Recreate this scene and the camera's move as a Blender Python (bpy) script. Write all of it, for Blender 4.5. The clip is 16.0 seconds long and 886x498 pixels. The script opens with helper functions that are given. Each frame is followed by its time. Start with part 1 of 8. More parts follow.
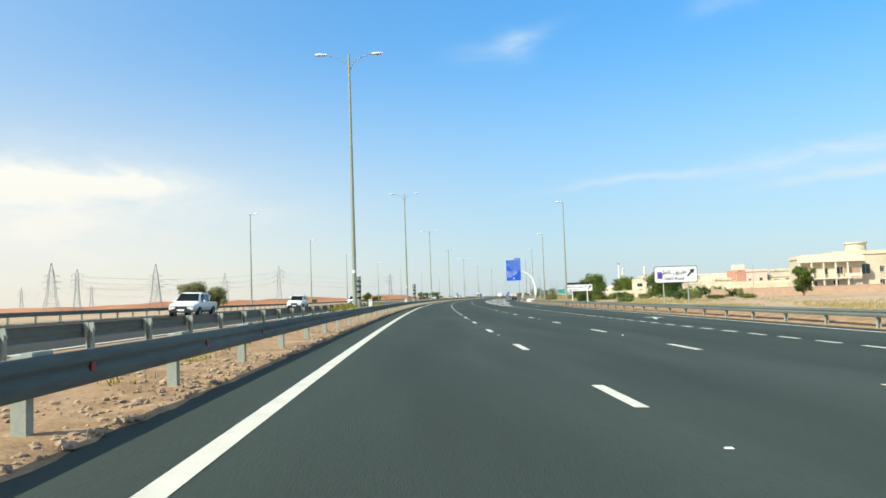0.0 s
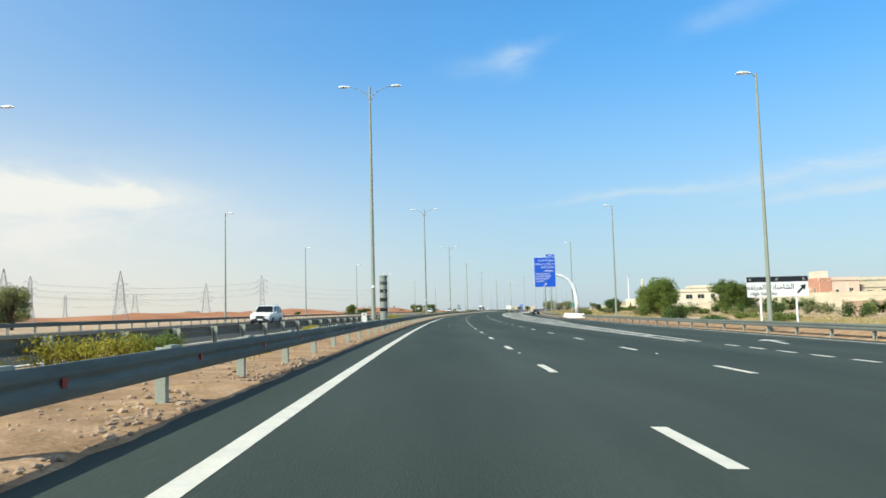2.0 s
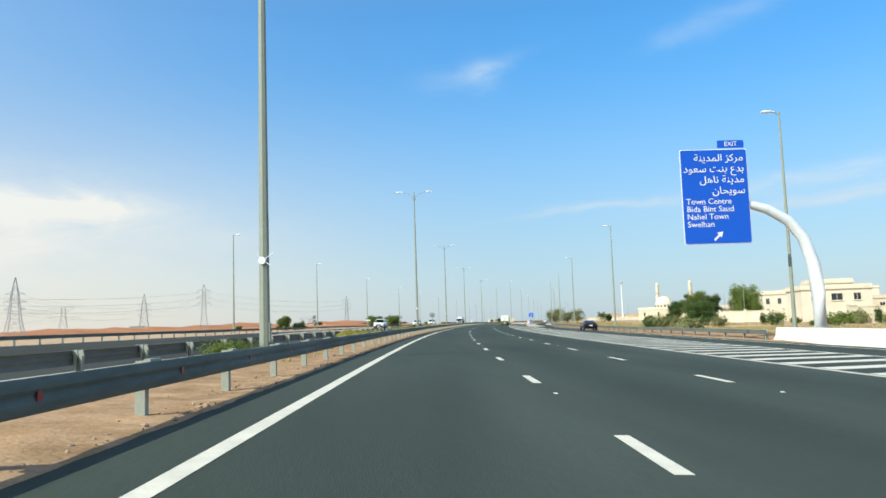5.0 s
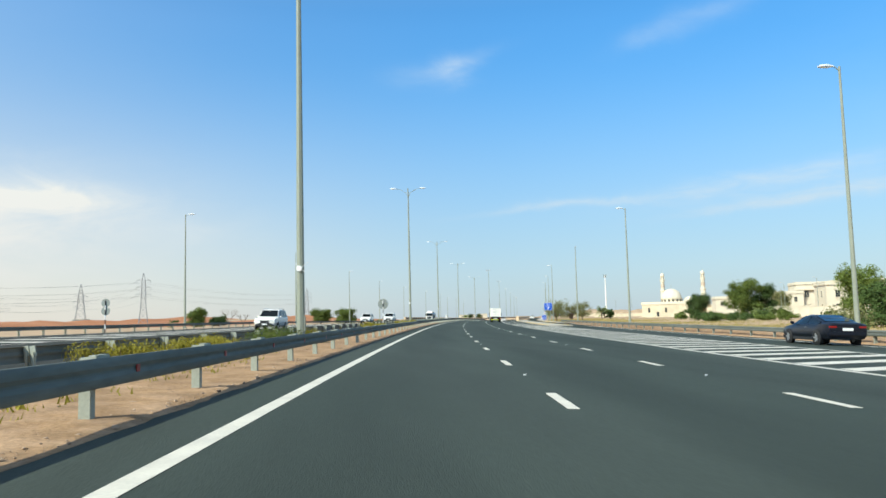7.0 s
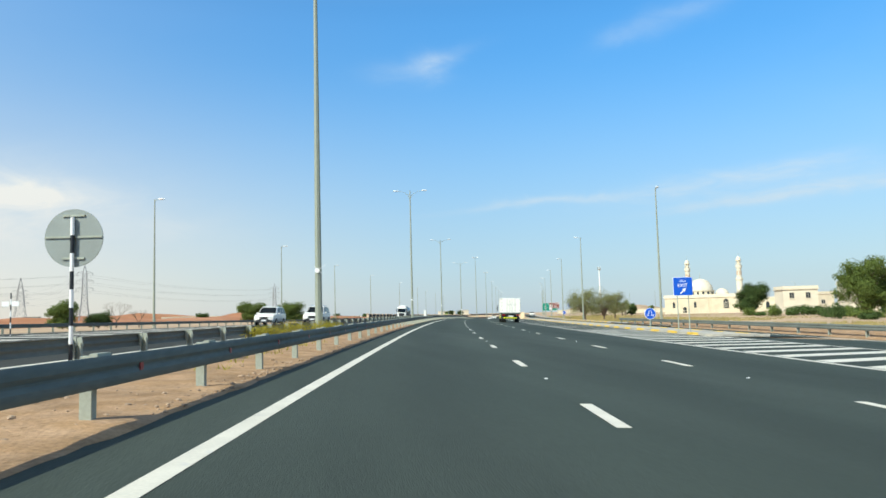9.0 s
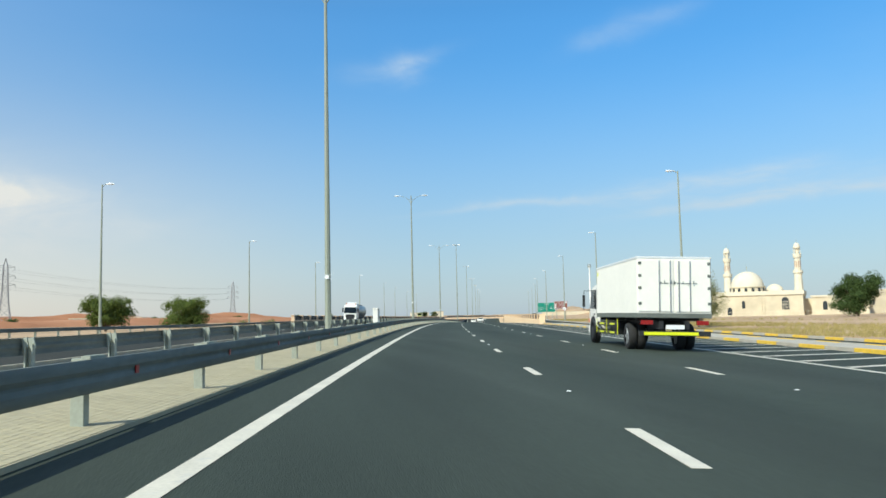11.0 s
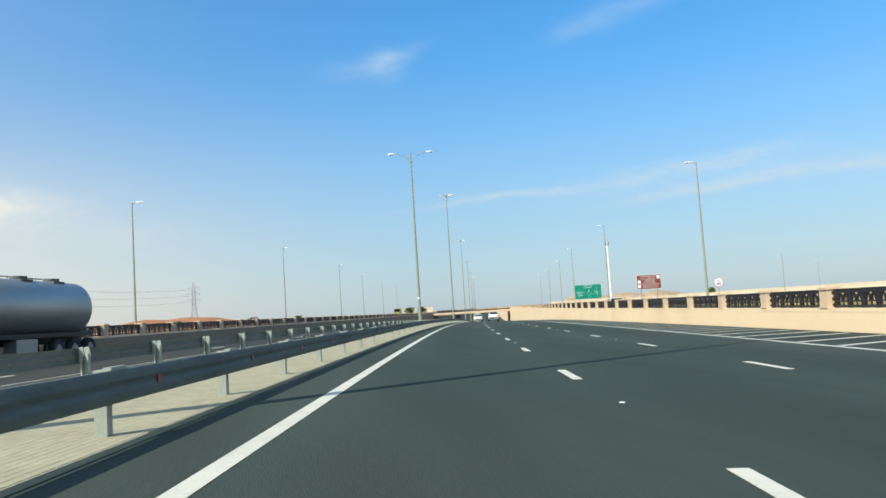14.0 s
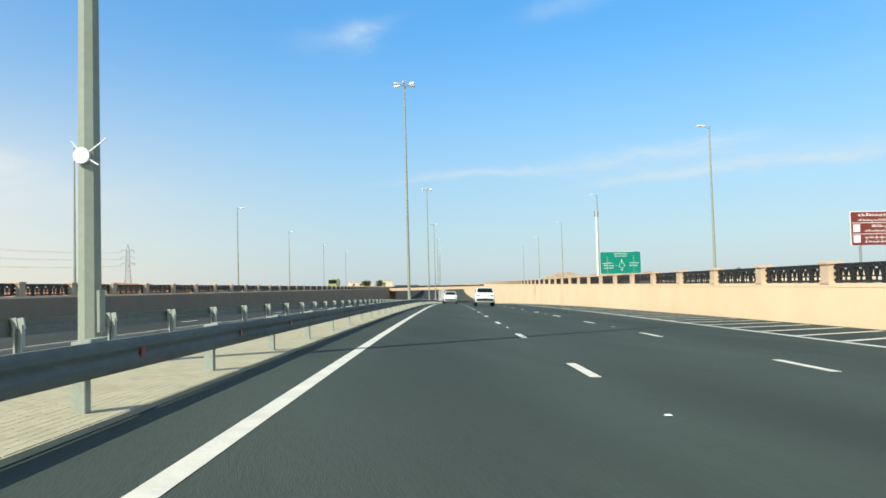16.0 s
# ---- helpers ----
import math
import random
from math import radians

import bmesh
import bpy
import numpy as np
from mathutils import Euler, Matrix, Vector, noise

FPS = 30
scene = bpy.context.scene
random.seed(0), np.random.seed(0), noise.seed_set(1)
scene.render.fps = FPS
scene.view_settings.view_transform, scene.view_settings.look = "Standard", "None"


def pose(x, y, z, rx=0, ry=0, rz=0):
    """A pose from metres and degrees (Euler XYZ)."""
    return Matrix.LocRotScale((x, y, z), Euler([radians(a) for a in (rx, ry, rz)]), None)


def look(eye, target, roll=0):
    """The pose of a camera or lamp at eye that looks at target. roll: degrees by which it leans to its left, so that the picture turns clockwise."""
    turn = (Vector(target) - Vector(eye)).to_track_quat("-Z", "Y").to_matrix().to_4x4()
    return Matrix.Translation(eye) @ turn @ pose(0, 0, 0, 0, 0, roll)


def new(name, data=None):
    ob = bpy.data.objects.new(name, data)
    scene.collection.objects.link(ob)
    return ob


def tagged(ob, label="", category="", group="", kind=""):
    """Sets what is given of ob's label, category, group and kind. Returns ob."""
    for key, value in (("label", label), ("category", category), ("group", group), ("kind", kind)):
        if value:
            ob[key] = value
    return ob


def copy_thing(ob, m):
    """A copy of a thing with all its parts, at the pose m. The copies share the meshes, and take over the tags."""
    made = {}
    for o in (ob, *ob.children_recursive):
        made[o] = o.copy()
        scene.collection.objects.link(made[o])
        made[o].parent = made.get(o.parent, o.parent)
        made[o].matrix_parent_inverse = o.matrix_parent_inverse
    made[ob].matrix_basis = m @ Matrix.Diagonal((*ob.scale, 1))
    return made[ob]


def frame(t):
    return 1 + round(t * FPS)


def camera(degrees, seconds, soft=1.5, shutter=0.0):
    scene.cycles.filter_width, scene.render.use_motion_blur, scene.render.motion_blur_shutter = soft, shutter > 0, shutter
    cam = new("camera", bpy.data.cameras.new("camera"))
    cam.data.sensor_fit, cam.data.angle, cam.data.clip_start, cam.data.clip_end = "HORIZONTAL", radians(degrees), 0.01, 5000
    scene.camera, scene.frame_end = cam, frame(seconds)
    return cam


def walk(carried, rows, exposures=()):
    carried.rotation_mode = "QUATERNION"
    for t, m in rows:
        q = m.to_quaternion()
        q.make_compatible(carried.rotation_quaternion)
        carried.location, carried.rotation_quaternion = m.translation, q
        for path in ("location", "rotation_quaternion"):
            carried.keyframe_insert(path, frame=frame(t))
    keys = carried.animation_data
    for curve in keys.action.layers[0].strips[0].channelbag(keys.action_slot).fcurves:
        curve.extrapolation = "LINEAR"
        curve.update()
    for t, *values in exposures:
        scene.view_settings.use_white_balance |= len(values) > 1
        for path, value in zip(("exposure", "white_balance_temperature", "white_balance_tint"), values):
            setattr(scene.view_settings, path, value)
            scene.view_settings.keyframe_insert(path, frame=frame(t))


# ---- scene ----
cam = camera(60.01, 16.0, soft=1.6)
PATH = [
    (0.0, pose(1.515, 0.000, 1.070, 93.647, 1.869, -1.776)),
    (0.5, pose(1.599, 17.679, 1.073, 93.784, 1.973, -2.050)),
    (1.0, pose(1.791, 35.686, 1.079, 94.486, 0.982, -2.042)),
    (1.5, pose(2.136, 53.657, 1.081, 94.767, 0.955, -1.807)),
    (2.0, pose(2.662, 71.184, 1.077, 94.622, 1.437, -2.157)),
    (2.5, pose(3.251, 88.813, 1.068, 94.914, 1.937, -2.695)),
    (3.0, pose(3.970, 106.423, 1.051, 94.745, 1.512, -3.311)),
    (3.5, pose(4.815, 124.678, 1.030, 94.873, 1.269, -3.754)),
    (3.7, pose(5.233, 132.151, 1.020, 95.075, 1.588, -3.958)),
    (6.0, pose(11.493, 220.982, 0.996, 95.605, 1.658, -5.116)),
    (6.5, pose(13.146, 238.731, 1.000, 95.628, 1.629, -6.118)),
    (7.0, pose(15.018, 256.782, 1.004, 95.146, 1.358, -6.719)),
    (7.5, pose(16.995, 274.313, 1.008, 95.338, 2.172, -7.081)),
    (8.0, pose(19.059, 292.157, 1.018, 94.852, 1.746, -7.686)),
    (8.5, pose(21.250, 310.057, 1.031, 94.906, 1.566, -7.876)),
    (9.0, pose(23.539, 327.647, 1.049, 94.869, 1.414, -8.365)),
    (11.5, pose(37.137, 416.093, 1.170, 94.898, 1.515, -11.000)),
    (12.0, pose(40.308, 433.568, 1.183, 94.846, 2.023, -11.669)),
    (12.5, pose(43.584, 451.238, 1.188, 95.155, 2.401, -12.072)),
    (13.0, pose(46.979, 468.697, 1.173, 94.699, 1.969, -11.975)),
    (13.5, pose(50.544, 486.232, 1.127, 94.785, 2.316, -11.129)),
    (14.0, pose(54.395, 504.304, 1.058, 94.549, 3.582, -11.121)),
    (14.5, pose(58.222, 521.914, 0.970, 94.011, 3.214, -11.891)),
    (15.0, pose(62.121, 539.451, 0.859, 93.752, 2.374, -12.486)),
    (15.5, pose(66.177, 557.258, 0.716, 93.486, 2.090, -13.137)),
    (16.0, pose(70.354, 575.280, 0.542, 92.657, 1.498, -13.838)),
]
# the picture's own brightness and white balance
walk(cam, PATH, [(0.0, 0.32, 6680, -1), (1.5, 0.23, 6560, -1), (3.5, 0.17, 6450, -1), (5.0, 0.2, 6450, -1), (6.0, 0.30, 6560, -1), (6.5, 0.19, 6450, -1), (9.0, 0.17, 6440, -1), (11.5, 0.02, 6440, -1), (12.5, 0.10, 6420, -1), (14.0, 0.10, 6430, -1), (15.0, 0.16, 6450, -1), (15.5, 0.10, 6450, -1), (16.0, 0.24, 6680, -1)])

# ---- daylight: sun behind and to the left, clear sky with thin cirrus ----
SUN_EL, SUN_DIR = radians(41), Vector((-0.802, -0.597))
sun = new("sun", bpy.data.lights.new("sun", "SUN"))
sun.data.energy, sun.data.angle, sun.data.color = 5.0, radians(0.55), (1.0, 0.94, 0.84)
sun.matrix_world = look((SUN_DIR.x * 60, SUN_DIR.y * 60, 60 * math.tan(SUN_EL)), (0, 0, 0))

world = bpy.data.worlds.new("sky")
scene.world = world
world.use_nodes = True
wt = world.node_tree
wt.nodes.clear()


def wnode(kind, **given):
    n = wt.nodes.new(kind)
    for k, v in given.items():
        n.inputs[k].default_value = v
    return n


sky = wt.nodes.new("ShaderNodeTexSky")
sky.sky_type, sky.sun_disc = "NISHITA", False
sky.sun_elevation, sky.sun_rotation = SUN_EL, math.atan2(SUN_DIR.x, SUN_DIR.y)
sky.altitude, sky.air_density, sky.dust_density, sky.ozone_density = 0, 1.0, 0.5, 3.5
tc = wt.nodes.new("ShaderNodeTexCoord")
sep = wt.nodes.new("ShaderNodeSeparateXYZ")
wt.links.new(tc.outputs["Generated"], sep.inputs[0])
# thin cirrus: a bank towards the sun side, a long streak and a few wisps, torn by noise
def wmath(op, a, b=None, clamp=False):
    n = wt.nodes.new("ShaderNodeMath")
    n.operation, n.use_clamp = op, clamp
    for k, v in enumerate((a, b)):
        if v is None:
            continue
        if isinstance(v, (int, float)):
            n.inputs[k].default_value = v
        else:
            wt.links.new(v, n.inputs[k])
    return n.outputs[0]


azim = wmath("ARCTAN2", sep.outputs[0], sep.outputs[1])
elev = wmath("ARCSINE", sep.outputs[2])
comb = wt.nodes.new("ShaderNodeCombineXYZ")
wt.links.new(azim, comb.inputs[0])
wt.links.new(elev, comb.inputs[1])


def torn(scale, stretch, turn, detail=7.0):
    mp = wt.nodes.new("ShaderNodeMapping")
    mp.inputs["Scale"].default_value = (scale, scale * stretch, 1)
    mp.inputs["Rotation"].default_value = (0, 0, radians(turn))
    wt.links.new(comb.outputs[0], mp.inputs["Vector"])
    n = wnode("ShaderNodeTexNoise", Scale=1.0, Detail=detail, Roughness=0.58, Distortion=0.5)
    wt.links.new(mp.outputs[0], n.inputs["Vector"])
    return n.outputs["Fac"]


# wind-torn outlines: the clouds' own directions wander a little
azim_torn = wmath("ADD", azim, wmath("MULTIPLY", wmath("SUBTRACT", torn(9.0, 2.2, 12, 5.0), 0.5), 0.06))
elev_torn = wmath("ADD", elev, wmath("MULTIPLY", wmath("SUBTRACT", torn(14.0, 1.6, -20, 6.0), 0.5), 0.022))


def cloud(az, el, width, height, slope, amount):
    """Soft ellipse at an azimuth and elevation in degrees, leaning by slope."""
    da = wmath("SUBTRACT", azim_torn, radians(az))
    de = wmath("SUBTRACT", wmath("SUBTRACT", elev_torn, radians(el)), wmath("MULTIPLY", da, slope))
    q = wmath("ADD", wmath("POWER", wmath("ABSOLUTE", wmath("DIVIDE", da, radians(width))), 2.0), wmath("POWER", wmath("ABSOLUTE", wmath("DIVIDE", de, radians(height))), 2.0))
    return wmath("MULTIPLY", wmath("EXPONENT", wmath("MULTIPLY", q, -1.0)), amount)


# the bank: a soft pale mass with a firmer upper edge
veil = cloud(-31, 6.4, 14, 3.7, 0.0, 0.85)
for given in ((-25, 8.4, 7.5, 1.15, 0.01, 0.78), (-19, 8.5, 3.6, 0.7, -0.02, 0.42), (-31, 9.0, 7, 0.9, 0.0, 0.35), (-14, 6.6, 7, 1.0, 0.0, 0.16),
              (7.8, 18.2, 1.4, 0.85, 0.1, 0.30), (5.4, 17.9, 2.4, 0.8, 0.05, 0.09), (9.6, 19.0, 2.0, 0.5, 0.3, 0.10),
              (22.0, 19.7, 2.0, 0.75, 0.2, 0.15), (25.2, 20.3, 2.6, 0.9, 0.2, 0.11), (28.5, 21.0, 2.2, 0.7, 0.2, 0.09),
              (-70, 25, 25, 7, 0.1, 0.4), (90, 20, 30, 6, 0.1, 0.4), (170, 25, 40, 8, 0.1, 0.4)):
    veil = wmath("ADD", veil, cloud(*given))
tear = wt.nodes.new("ShaderNodeMapRange")
tear.inputs["From Min"].default_value, tear.inputs["From Max"].default_value = 0.30, 0.66
tear.inputs["To Min"].default_value, tear.inputs["To Max"].default_value = 0.35, 1.2
wt.links.new(torn(11.0, 2.6, -8), tear.inputs["Value"])
veil = wmath("MULTIPLY", veil, tear.outputs[0], True)
# the long streak, in two strands that part towards the right
streak = cloud(13.0, 7.95, 4.2, 0.26, 0.10, 0.22)
for given in ((19.5, 8.25, 5.0, 0.30, 0.0, 0.26), (28.5, 8.95, 5.5, 0.55, 0.09, 0.26), (34.5, 9.3, 3.0, 0.8, 0.1, 0.18), (30.0, 7.45, 5.5, 0.36, 0.09, 0.34), (39.0, 7.85, 6.5, 0.42, 0.01, 0.36), (29, 8.1, 10, 1.1, 0.03, 0.12),
              (48, 8.3, 8, 0.9, 0.0, 0.25)):
    streak = wmath("ADD", streak, cloud(*given))
strand = wt.nodes.new("ShaderNodeMapRange")
strand.inputs["From Min"].default_value, strand.inputs["From Max"].default_value = 0.28, 0.68
strand.inputs["To Min"].default_value, strand.inputs["To Max"].default_value = 0.45, 1.25
wt.links.new(torn(20.0, 4.5, -4), strand.inputs["Value"])
veil = wmath("ADD", veil, wmath("MULTIPLY", wmath("MULTIPLY", streak, 1.25), strand.outputs[0]))
veil = wmath("ADD", veil, cloud(-50, 16, 34, 16, 0.0, 0.30), True)
mixc = wt.nodes.new("ShaderNodeMix")
mixc.data_type = "RGBA"
mixc.inputs[7].default_value = (6.9, 6.9, 6.9, 1)
wt.links.new(veil, mixc.inputs[0])
deep = wt.nodes.new("ShaderNodeHueSaturation")
pale = wt.nodes.new("ShaderNodeMapRange")
pale.inputs["From Min"].default_value, pale.inputs["From Max"].default_value = 0.38, 0.75
pale.inputs["To Min"].default_value, pale.inputs["To Max"].default_value = 1.28, 0.72
wt.links.new(sep.outputs[2], pale.inputs["Value"])
wt.links.new(pale.outputs[0], deep.inputs["Saturation"])
lum = wt.nodes.new("ShaderNodeMapRange")
lum.inputs["From Min"].default_value, lum.inputs["From Max"].default_value = 0.04, 0.36
lum.inputs["To Min"].default_value, lum.inputs["To Max"].default_value = 1.0, 1.62
wt.links.new(sep.outputs[2], lum.inputs["Value"])
wt.links.new(lum.outputs[0], deep.inputs["Value"])
wt.links.new(sky.outputs[0], deep.inputs["Color"])
wt.links.new(deep.outputs[0], mixc.inputs[6])
# desert haze thickens towards the horizon
hr = wt.nodes.new("ShaderNodeMapRange")
hr.inputs["From Min"].default_value, hr.inputs["From Max"].default_value = 0.0, 0.34
hr.inputs["To Min"].default_value, hr.inputs["To Max"].default_value = 0.70, 0.0
hr.interpolation_type = "SMOOTHSTEP"
wt.links.new(sep.outputs[2], hr.inputs["Value"])
mixh = wt.nodes.new("ShaderNodeMix")
mixh.data_type = "RGBA"
side = wt.nodes.new("ShaderNodeMapRange")
side.inputs["From Min"].default_value, side.inputs["From Max"].default_value = -0.42, 0.22
side.interpolation_type = "SMOOTHSTEP"
wt.links.new(azim, side.inputs["Value"])
mixs = wt.nodes.new("ShaderNodeMix")
mixs.data_type = "RGBA"
mixs.inputs[6].default_value = (6.55, 5.75, 5.75, 1)
mixs.inputs[7].default_value = (3.5, 4.25, 5.75, 1)
wt.links.new(side.outputs[0], mixs.inputs[0])
wt.links.new(mixs.outputs[2], mixh.inputs[7])
wt.links.new(hr.outputs[0], mixh.inputs[0])
wt.links.new(mixc.outputs[2], mixh.inputs[6])
bg = wt.nodes.new("ShaderNodeBackground")
bg.inputs["Strength"].default_value = 0.12
wt.links.new(mixh.outputs[2], bg.inputs[0])
wo = wt.nodes.new("ShaderNodeOutputWorld")
wt.links.new(bg.outputs[0], wo.inputs[0])


# ---- materials ----
def material(name, base, rough=0.7, metal=0.0, vary=0.12, scale=3.0, fine=40.0, bump=0.0, bscale=60.0, second=None, mask=(0.45, 0.65), mscale=0.6,
             stretch=(1, 1, 1), coat=0.0, spec=0.5, each=0.0, tracks=0.0, thin=0.0):
    """Principled surface with grain at two scales, an optional second colour in patches and variation piece by piece."""
    m = bpy.data.materials.new(name)
    m.use_nodes = True
    t = m.node_tree
    b = t.nodes["Principled BSDF"]
    b.inputs["Roughness"].default_value, b.inputs["Metallic"].default_value = rough, metal
    b.inputs["Coat Weight"].default_value = coat
    b.inputs["Specular IOR Level"].default_value = spec
    geo = t.nodes.new("ShaderNodeTexCoord")
    mpn = t.nodes.new("ShaderNodeMapping")
    mpn.inputs["Scale"].default_value = stretch
    t.links.new(geo.outputs["Object"], mpn.inputs["Vector"])

    def noise_node(s, d=4.0):
        n = t.nodes.new("ShaderNodeTexNoise")
        n.inputs["Scale"].default_value, n.inputs["Detail"].default_value = s, d
        t.links.new(mpn.outputs[0], n.inputs["Vector"])
        return n

    def mixer(fac, a, c, mode="MIX"):
        n = t.nodes.new("ShaderNodeMix")
        n.data_type, n.blend_type = "RGBA", mode
        for slot, v in ((0, fac), (6, a), (7, c)):
            if isinstance(v, (int, float)):
                n.inputs[slot].default_value = v
            elif isinstance(v, tuple):
                n.inputs[slot].default_value = (*v, 1)
            else:
                t.links.new(v, n.inputs[slot])
        return n.outputs[2]

    col = base
    if second:
        n = noise_node(mscale, 5.0)
        r = t.nodes.new("ShaderNodeValToRGB")
        r.color_ramp.elements[0].position, r.color_ramp.elements[1].position = mask
        t.links.new(n.outputs["Fac"], r.inputs[0])
        col = mixer(r.outputs[0], base, second)
    for s, v in ((scale, vary), (fine, vary * 0.7)):
        if v:
            n = noise_node(s)
            r = t.nodes.new("ShaderNodeMapRange")
            r.inputs["From Min"].default_value, r.inputs["From Max"].default_value = 0.3, 0.7
            r.inputs["To Min"].default_value, r.inputs["To Max"].default_value = 1 - v, 1 + v
            t.links.new(n.outputs["Fac"], r.inputs["Value"])
            h = t.nodes.new("ShaderNodeCombineColor")
            for k in range(3):
                t.links.new(r.outputs[0], h.inputs[k])
            col = mixer(1.0, col, h.outputs[0], "MULTIPLY")
    if each:
        oi = t.nodes.new("ShaderNodeObjectInfo")
        gi = t.nodes.new("ShaderNodeNewGeometry")
        ad = t.nodes.new("ShaderNodeMath")
        ad.operation = "ADD"
        t.links.new(oi.outputs["Random"], ad.inputs[0])
        t.links.new(gi.outputs["Random Per Island"], ad.inputs[1])
        r = t.nodes.new("ShaderNodeMapRange")
        r.inputs["From Max"].default_value = 2.0
        r.inputs["To Min"].default_value, r.inputs["To Max"].default_value = 1 - each, 1 + each
        t.links.new(ad.outputs[0], r.inputs["Value"])
        h = t.nodes.new("ShaderNodeCombineColor")
        for k in range(3):
            t.links.new(r.outputs[0], h.inputs[k])
        col = mixer(1.0, col, h.outputs[0], "MULTIPLY")
    if tracks:
        # wear along the lanes: oil-darkened middles, paler wheel paths
        at = t.nodes.new("ShaderNodeAttribute")
        at.attribute_name = "offset"
        wob = noise_node(0.35, 3.0)
        ph = t.nodes.new("ShaderNodeMath")
        ph.operation = "MULTIPLY_ADD"
        ph.inputs[1].default_value, ph.inputs[2].default_value = 2 * math.pi / 3.7, -math.pi
        t.links.new(at.outputs["Fac"], ph.inputs[0])
        ad = t.nodes.new("ShaderNodeMath")
        ad.operation = "ADD"
        t.links.new(ph.outputs[0], ad.inputs[0])
        t.links.new(wob.outputs["Fac"], ad.inputs[1])
        cs = t.nodes.new("ShaderNodeMath")
        cs.operation = "COSINE"
        t.links.new(ad.outputs[0], cs.inputs[0])
        r = t.nodes.new("ShaderNodeMapRange")
        r.inputs["From Min"].default_value, r.inputs["From Max"].default_value = -1.0, 1.0
        r.inputs["To Min"].default_value, r.inputs["To Max"].default_value = 1 + tracks, 1 - tracks
        t.links.new(cs.outputs[0], r.inputs["Value"])
        h = t.nodes.new("ShaderNodeCombineColor")
        for k in range(3):
            t.links.new(r.outputs[0], h.inputs[k])
        col = mixer(1.0, col, h.outputs[0], "MULTIPLY")
    if isinstance(col, tuple):
        b.inputs["Base Color"].default_value = (*col, 1)
    else:
        t.links.new(col, b.inputs["Base Color"])
    if bump:
        n = noise_node(bscale, 6.0)
        bn = t.nodes.new("ShaderNodeBump")
        bn.inputs["Strength"].default_value, bn.inputs["Distance"].default_value = bump, 0.02
        t.links.new(n.outputs["Fac"], bn.inputs["Height"])
        t.links.new(bn.outputs[0], b.inputs["Normal"])
    if thin:
        # light that comes through thin leaves
        tr = t.nodes.new("ShaderNodeBsdfTranslucent")
        ms = t.nodes.new("ShaderNodeMixShader")
        ms.inputs[0].default_value = thin
        if isinstance(col, tuple):
            tr.inputs["Color"].default_value = (*col, 1)
        else:
            t.links.new(col, tr.inputs["Color"])
        t.links.new(b.outputs[0], ms.inputs[1])
        t.links.new(tr.outputs[0], ms.inputs[2])
        t.links.new(ms.outputs[0], t.nodes["Material Output"].inputs["Surface"])
    return m


ASPHALT = material("asphalt", (0.0385, 0.0495, 0.0400), 0.88, vary=0.13, scale=0.9, fine=38, bump=0.35, bscale=90, second=(0.0510, 0.0620, 0.0515), mask=(0.42, 0.72), mscale=0.22, stretch=(1, 0.12, 1), spec=0.2, tracks=0.09)
ASPHALT_FAR = material("asphalt_worn", (0.040, 0.042, 0.037), 0.9, vary=0.10, scale=0.7, fine=50, bump=0.3, bscale=90, second=(0.054, 0.055, 0.049), mscale=0.2, stretch=(1, 0.12, 1), spec=0.12)
PAINT_WHITE = material("road_paint_white", (0.64, 0.595, 0.49), 0.6, vary=0.10, scale=2.0, fine=30, second=(0.50, 0.49, 0.46), mask=(0.60, 0.80), mscale=5.0)
PAINT_YELLOW = material("kerb_paint_yellow", (0.72, 0.48, 0.06), 0.6, vary=0.12, fine=20)
RUBBER_MARK = material("skid_rubber", (0.015, 0.016, 0.016), 0.7, vary=0.3, scale=2, fine=12)
SAND = material("sand", (0.47, 0.335, 0.215), 0.95, vary=0.16, scale=0.35, fine=6.0, bump=0.6, bscale=14, second=(0.36, 0.255, 0.165), mask=(0.42, 0.66), mscale=0.06, spec=0.15)
DUNE = material("red_dune_sand", (0.37, 0.170, 0.088), 0.95, vary=0.10, scale=0.02, fine=0.3, second=(0.43, 0.215, 0.12), mscale=0.01, spec=0.1)
MEDIAN_DIRT = material("median_dirt", (0.32, 0.200, 0.106), 0.95, vary=0.26, scale=1.3, fine=14, bump=1.0, bscale=16, second=(0.375, 0.245, 0.145), mask=(0.4, 0.62), mscale=1.6, spec=0.15)
STONE = material("gravel_stone", (0.38, 0.27, 0.18), 0.95, vary=0.15, each=0.35)
PAVER = material("concrete_paver", (0.40, 0.355, 0.235), 0.9, vary=0.08, scale=2, fine=40, each=0.10, bump=0.2, bscale=60)
CONCRETE = material("concrete", (0.42, 0.39, 0.33), 0.9, vary=0.10, scale=1.2, fine=25, bump=0.25, bscale=40)
KERB = material("kerb_concrete", (0.36, 0.335, 0.27), 0.9, vary=0.12, scale=2, fine=25)
BARRIER_WHITE = material("white_barrier_paint", (0.78, 0.77, 0.73), 0.7, vary=0.06, scale=1.0, fine=14)
# beam steel darker than the posts: the rail's shaded face is partly in its colour
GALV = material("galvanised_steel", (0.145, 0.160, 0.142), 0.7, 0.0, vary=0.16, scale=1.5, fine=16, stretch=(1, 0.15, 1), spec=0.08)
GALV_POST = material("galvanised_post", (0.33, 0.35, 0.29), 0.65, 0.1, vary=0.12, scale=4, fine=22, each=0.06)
POLE_PAINT = material("pole_paint_grey_green", (0.265, 0.285, 0.225), 0.6, 0.0, vary=0.08, scale=0.6, fine=9)
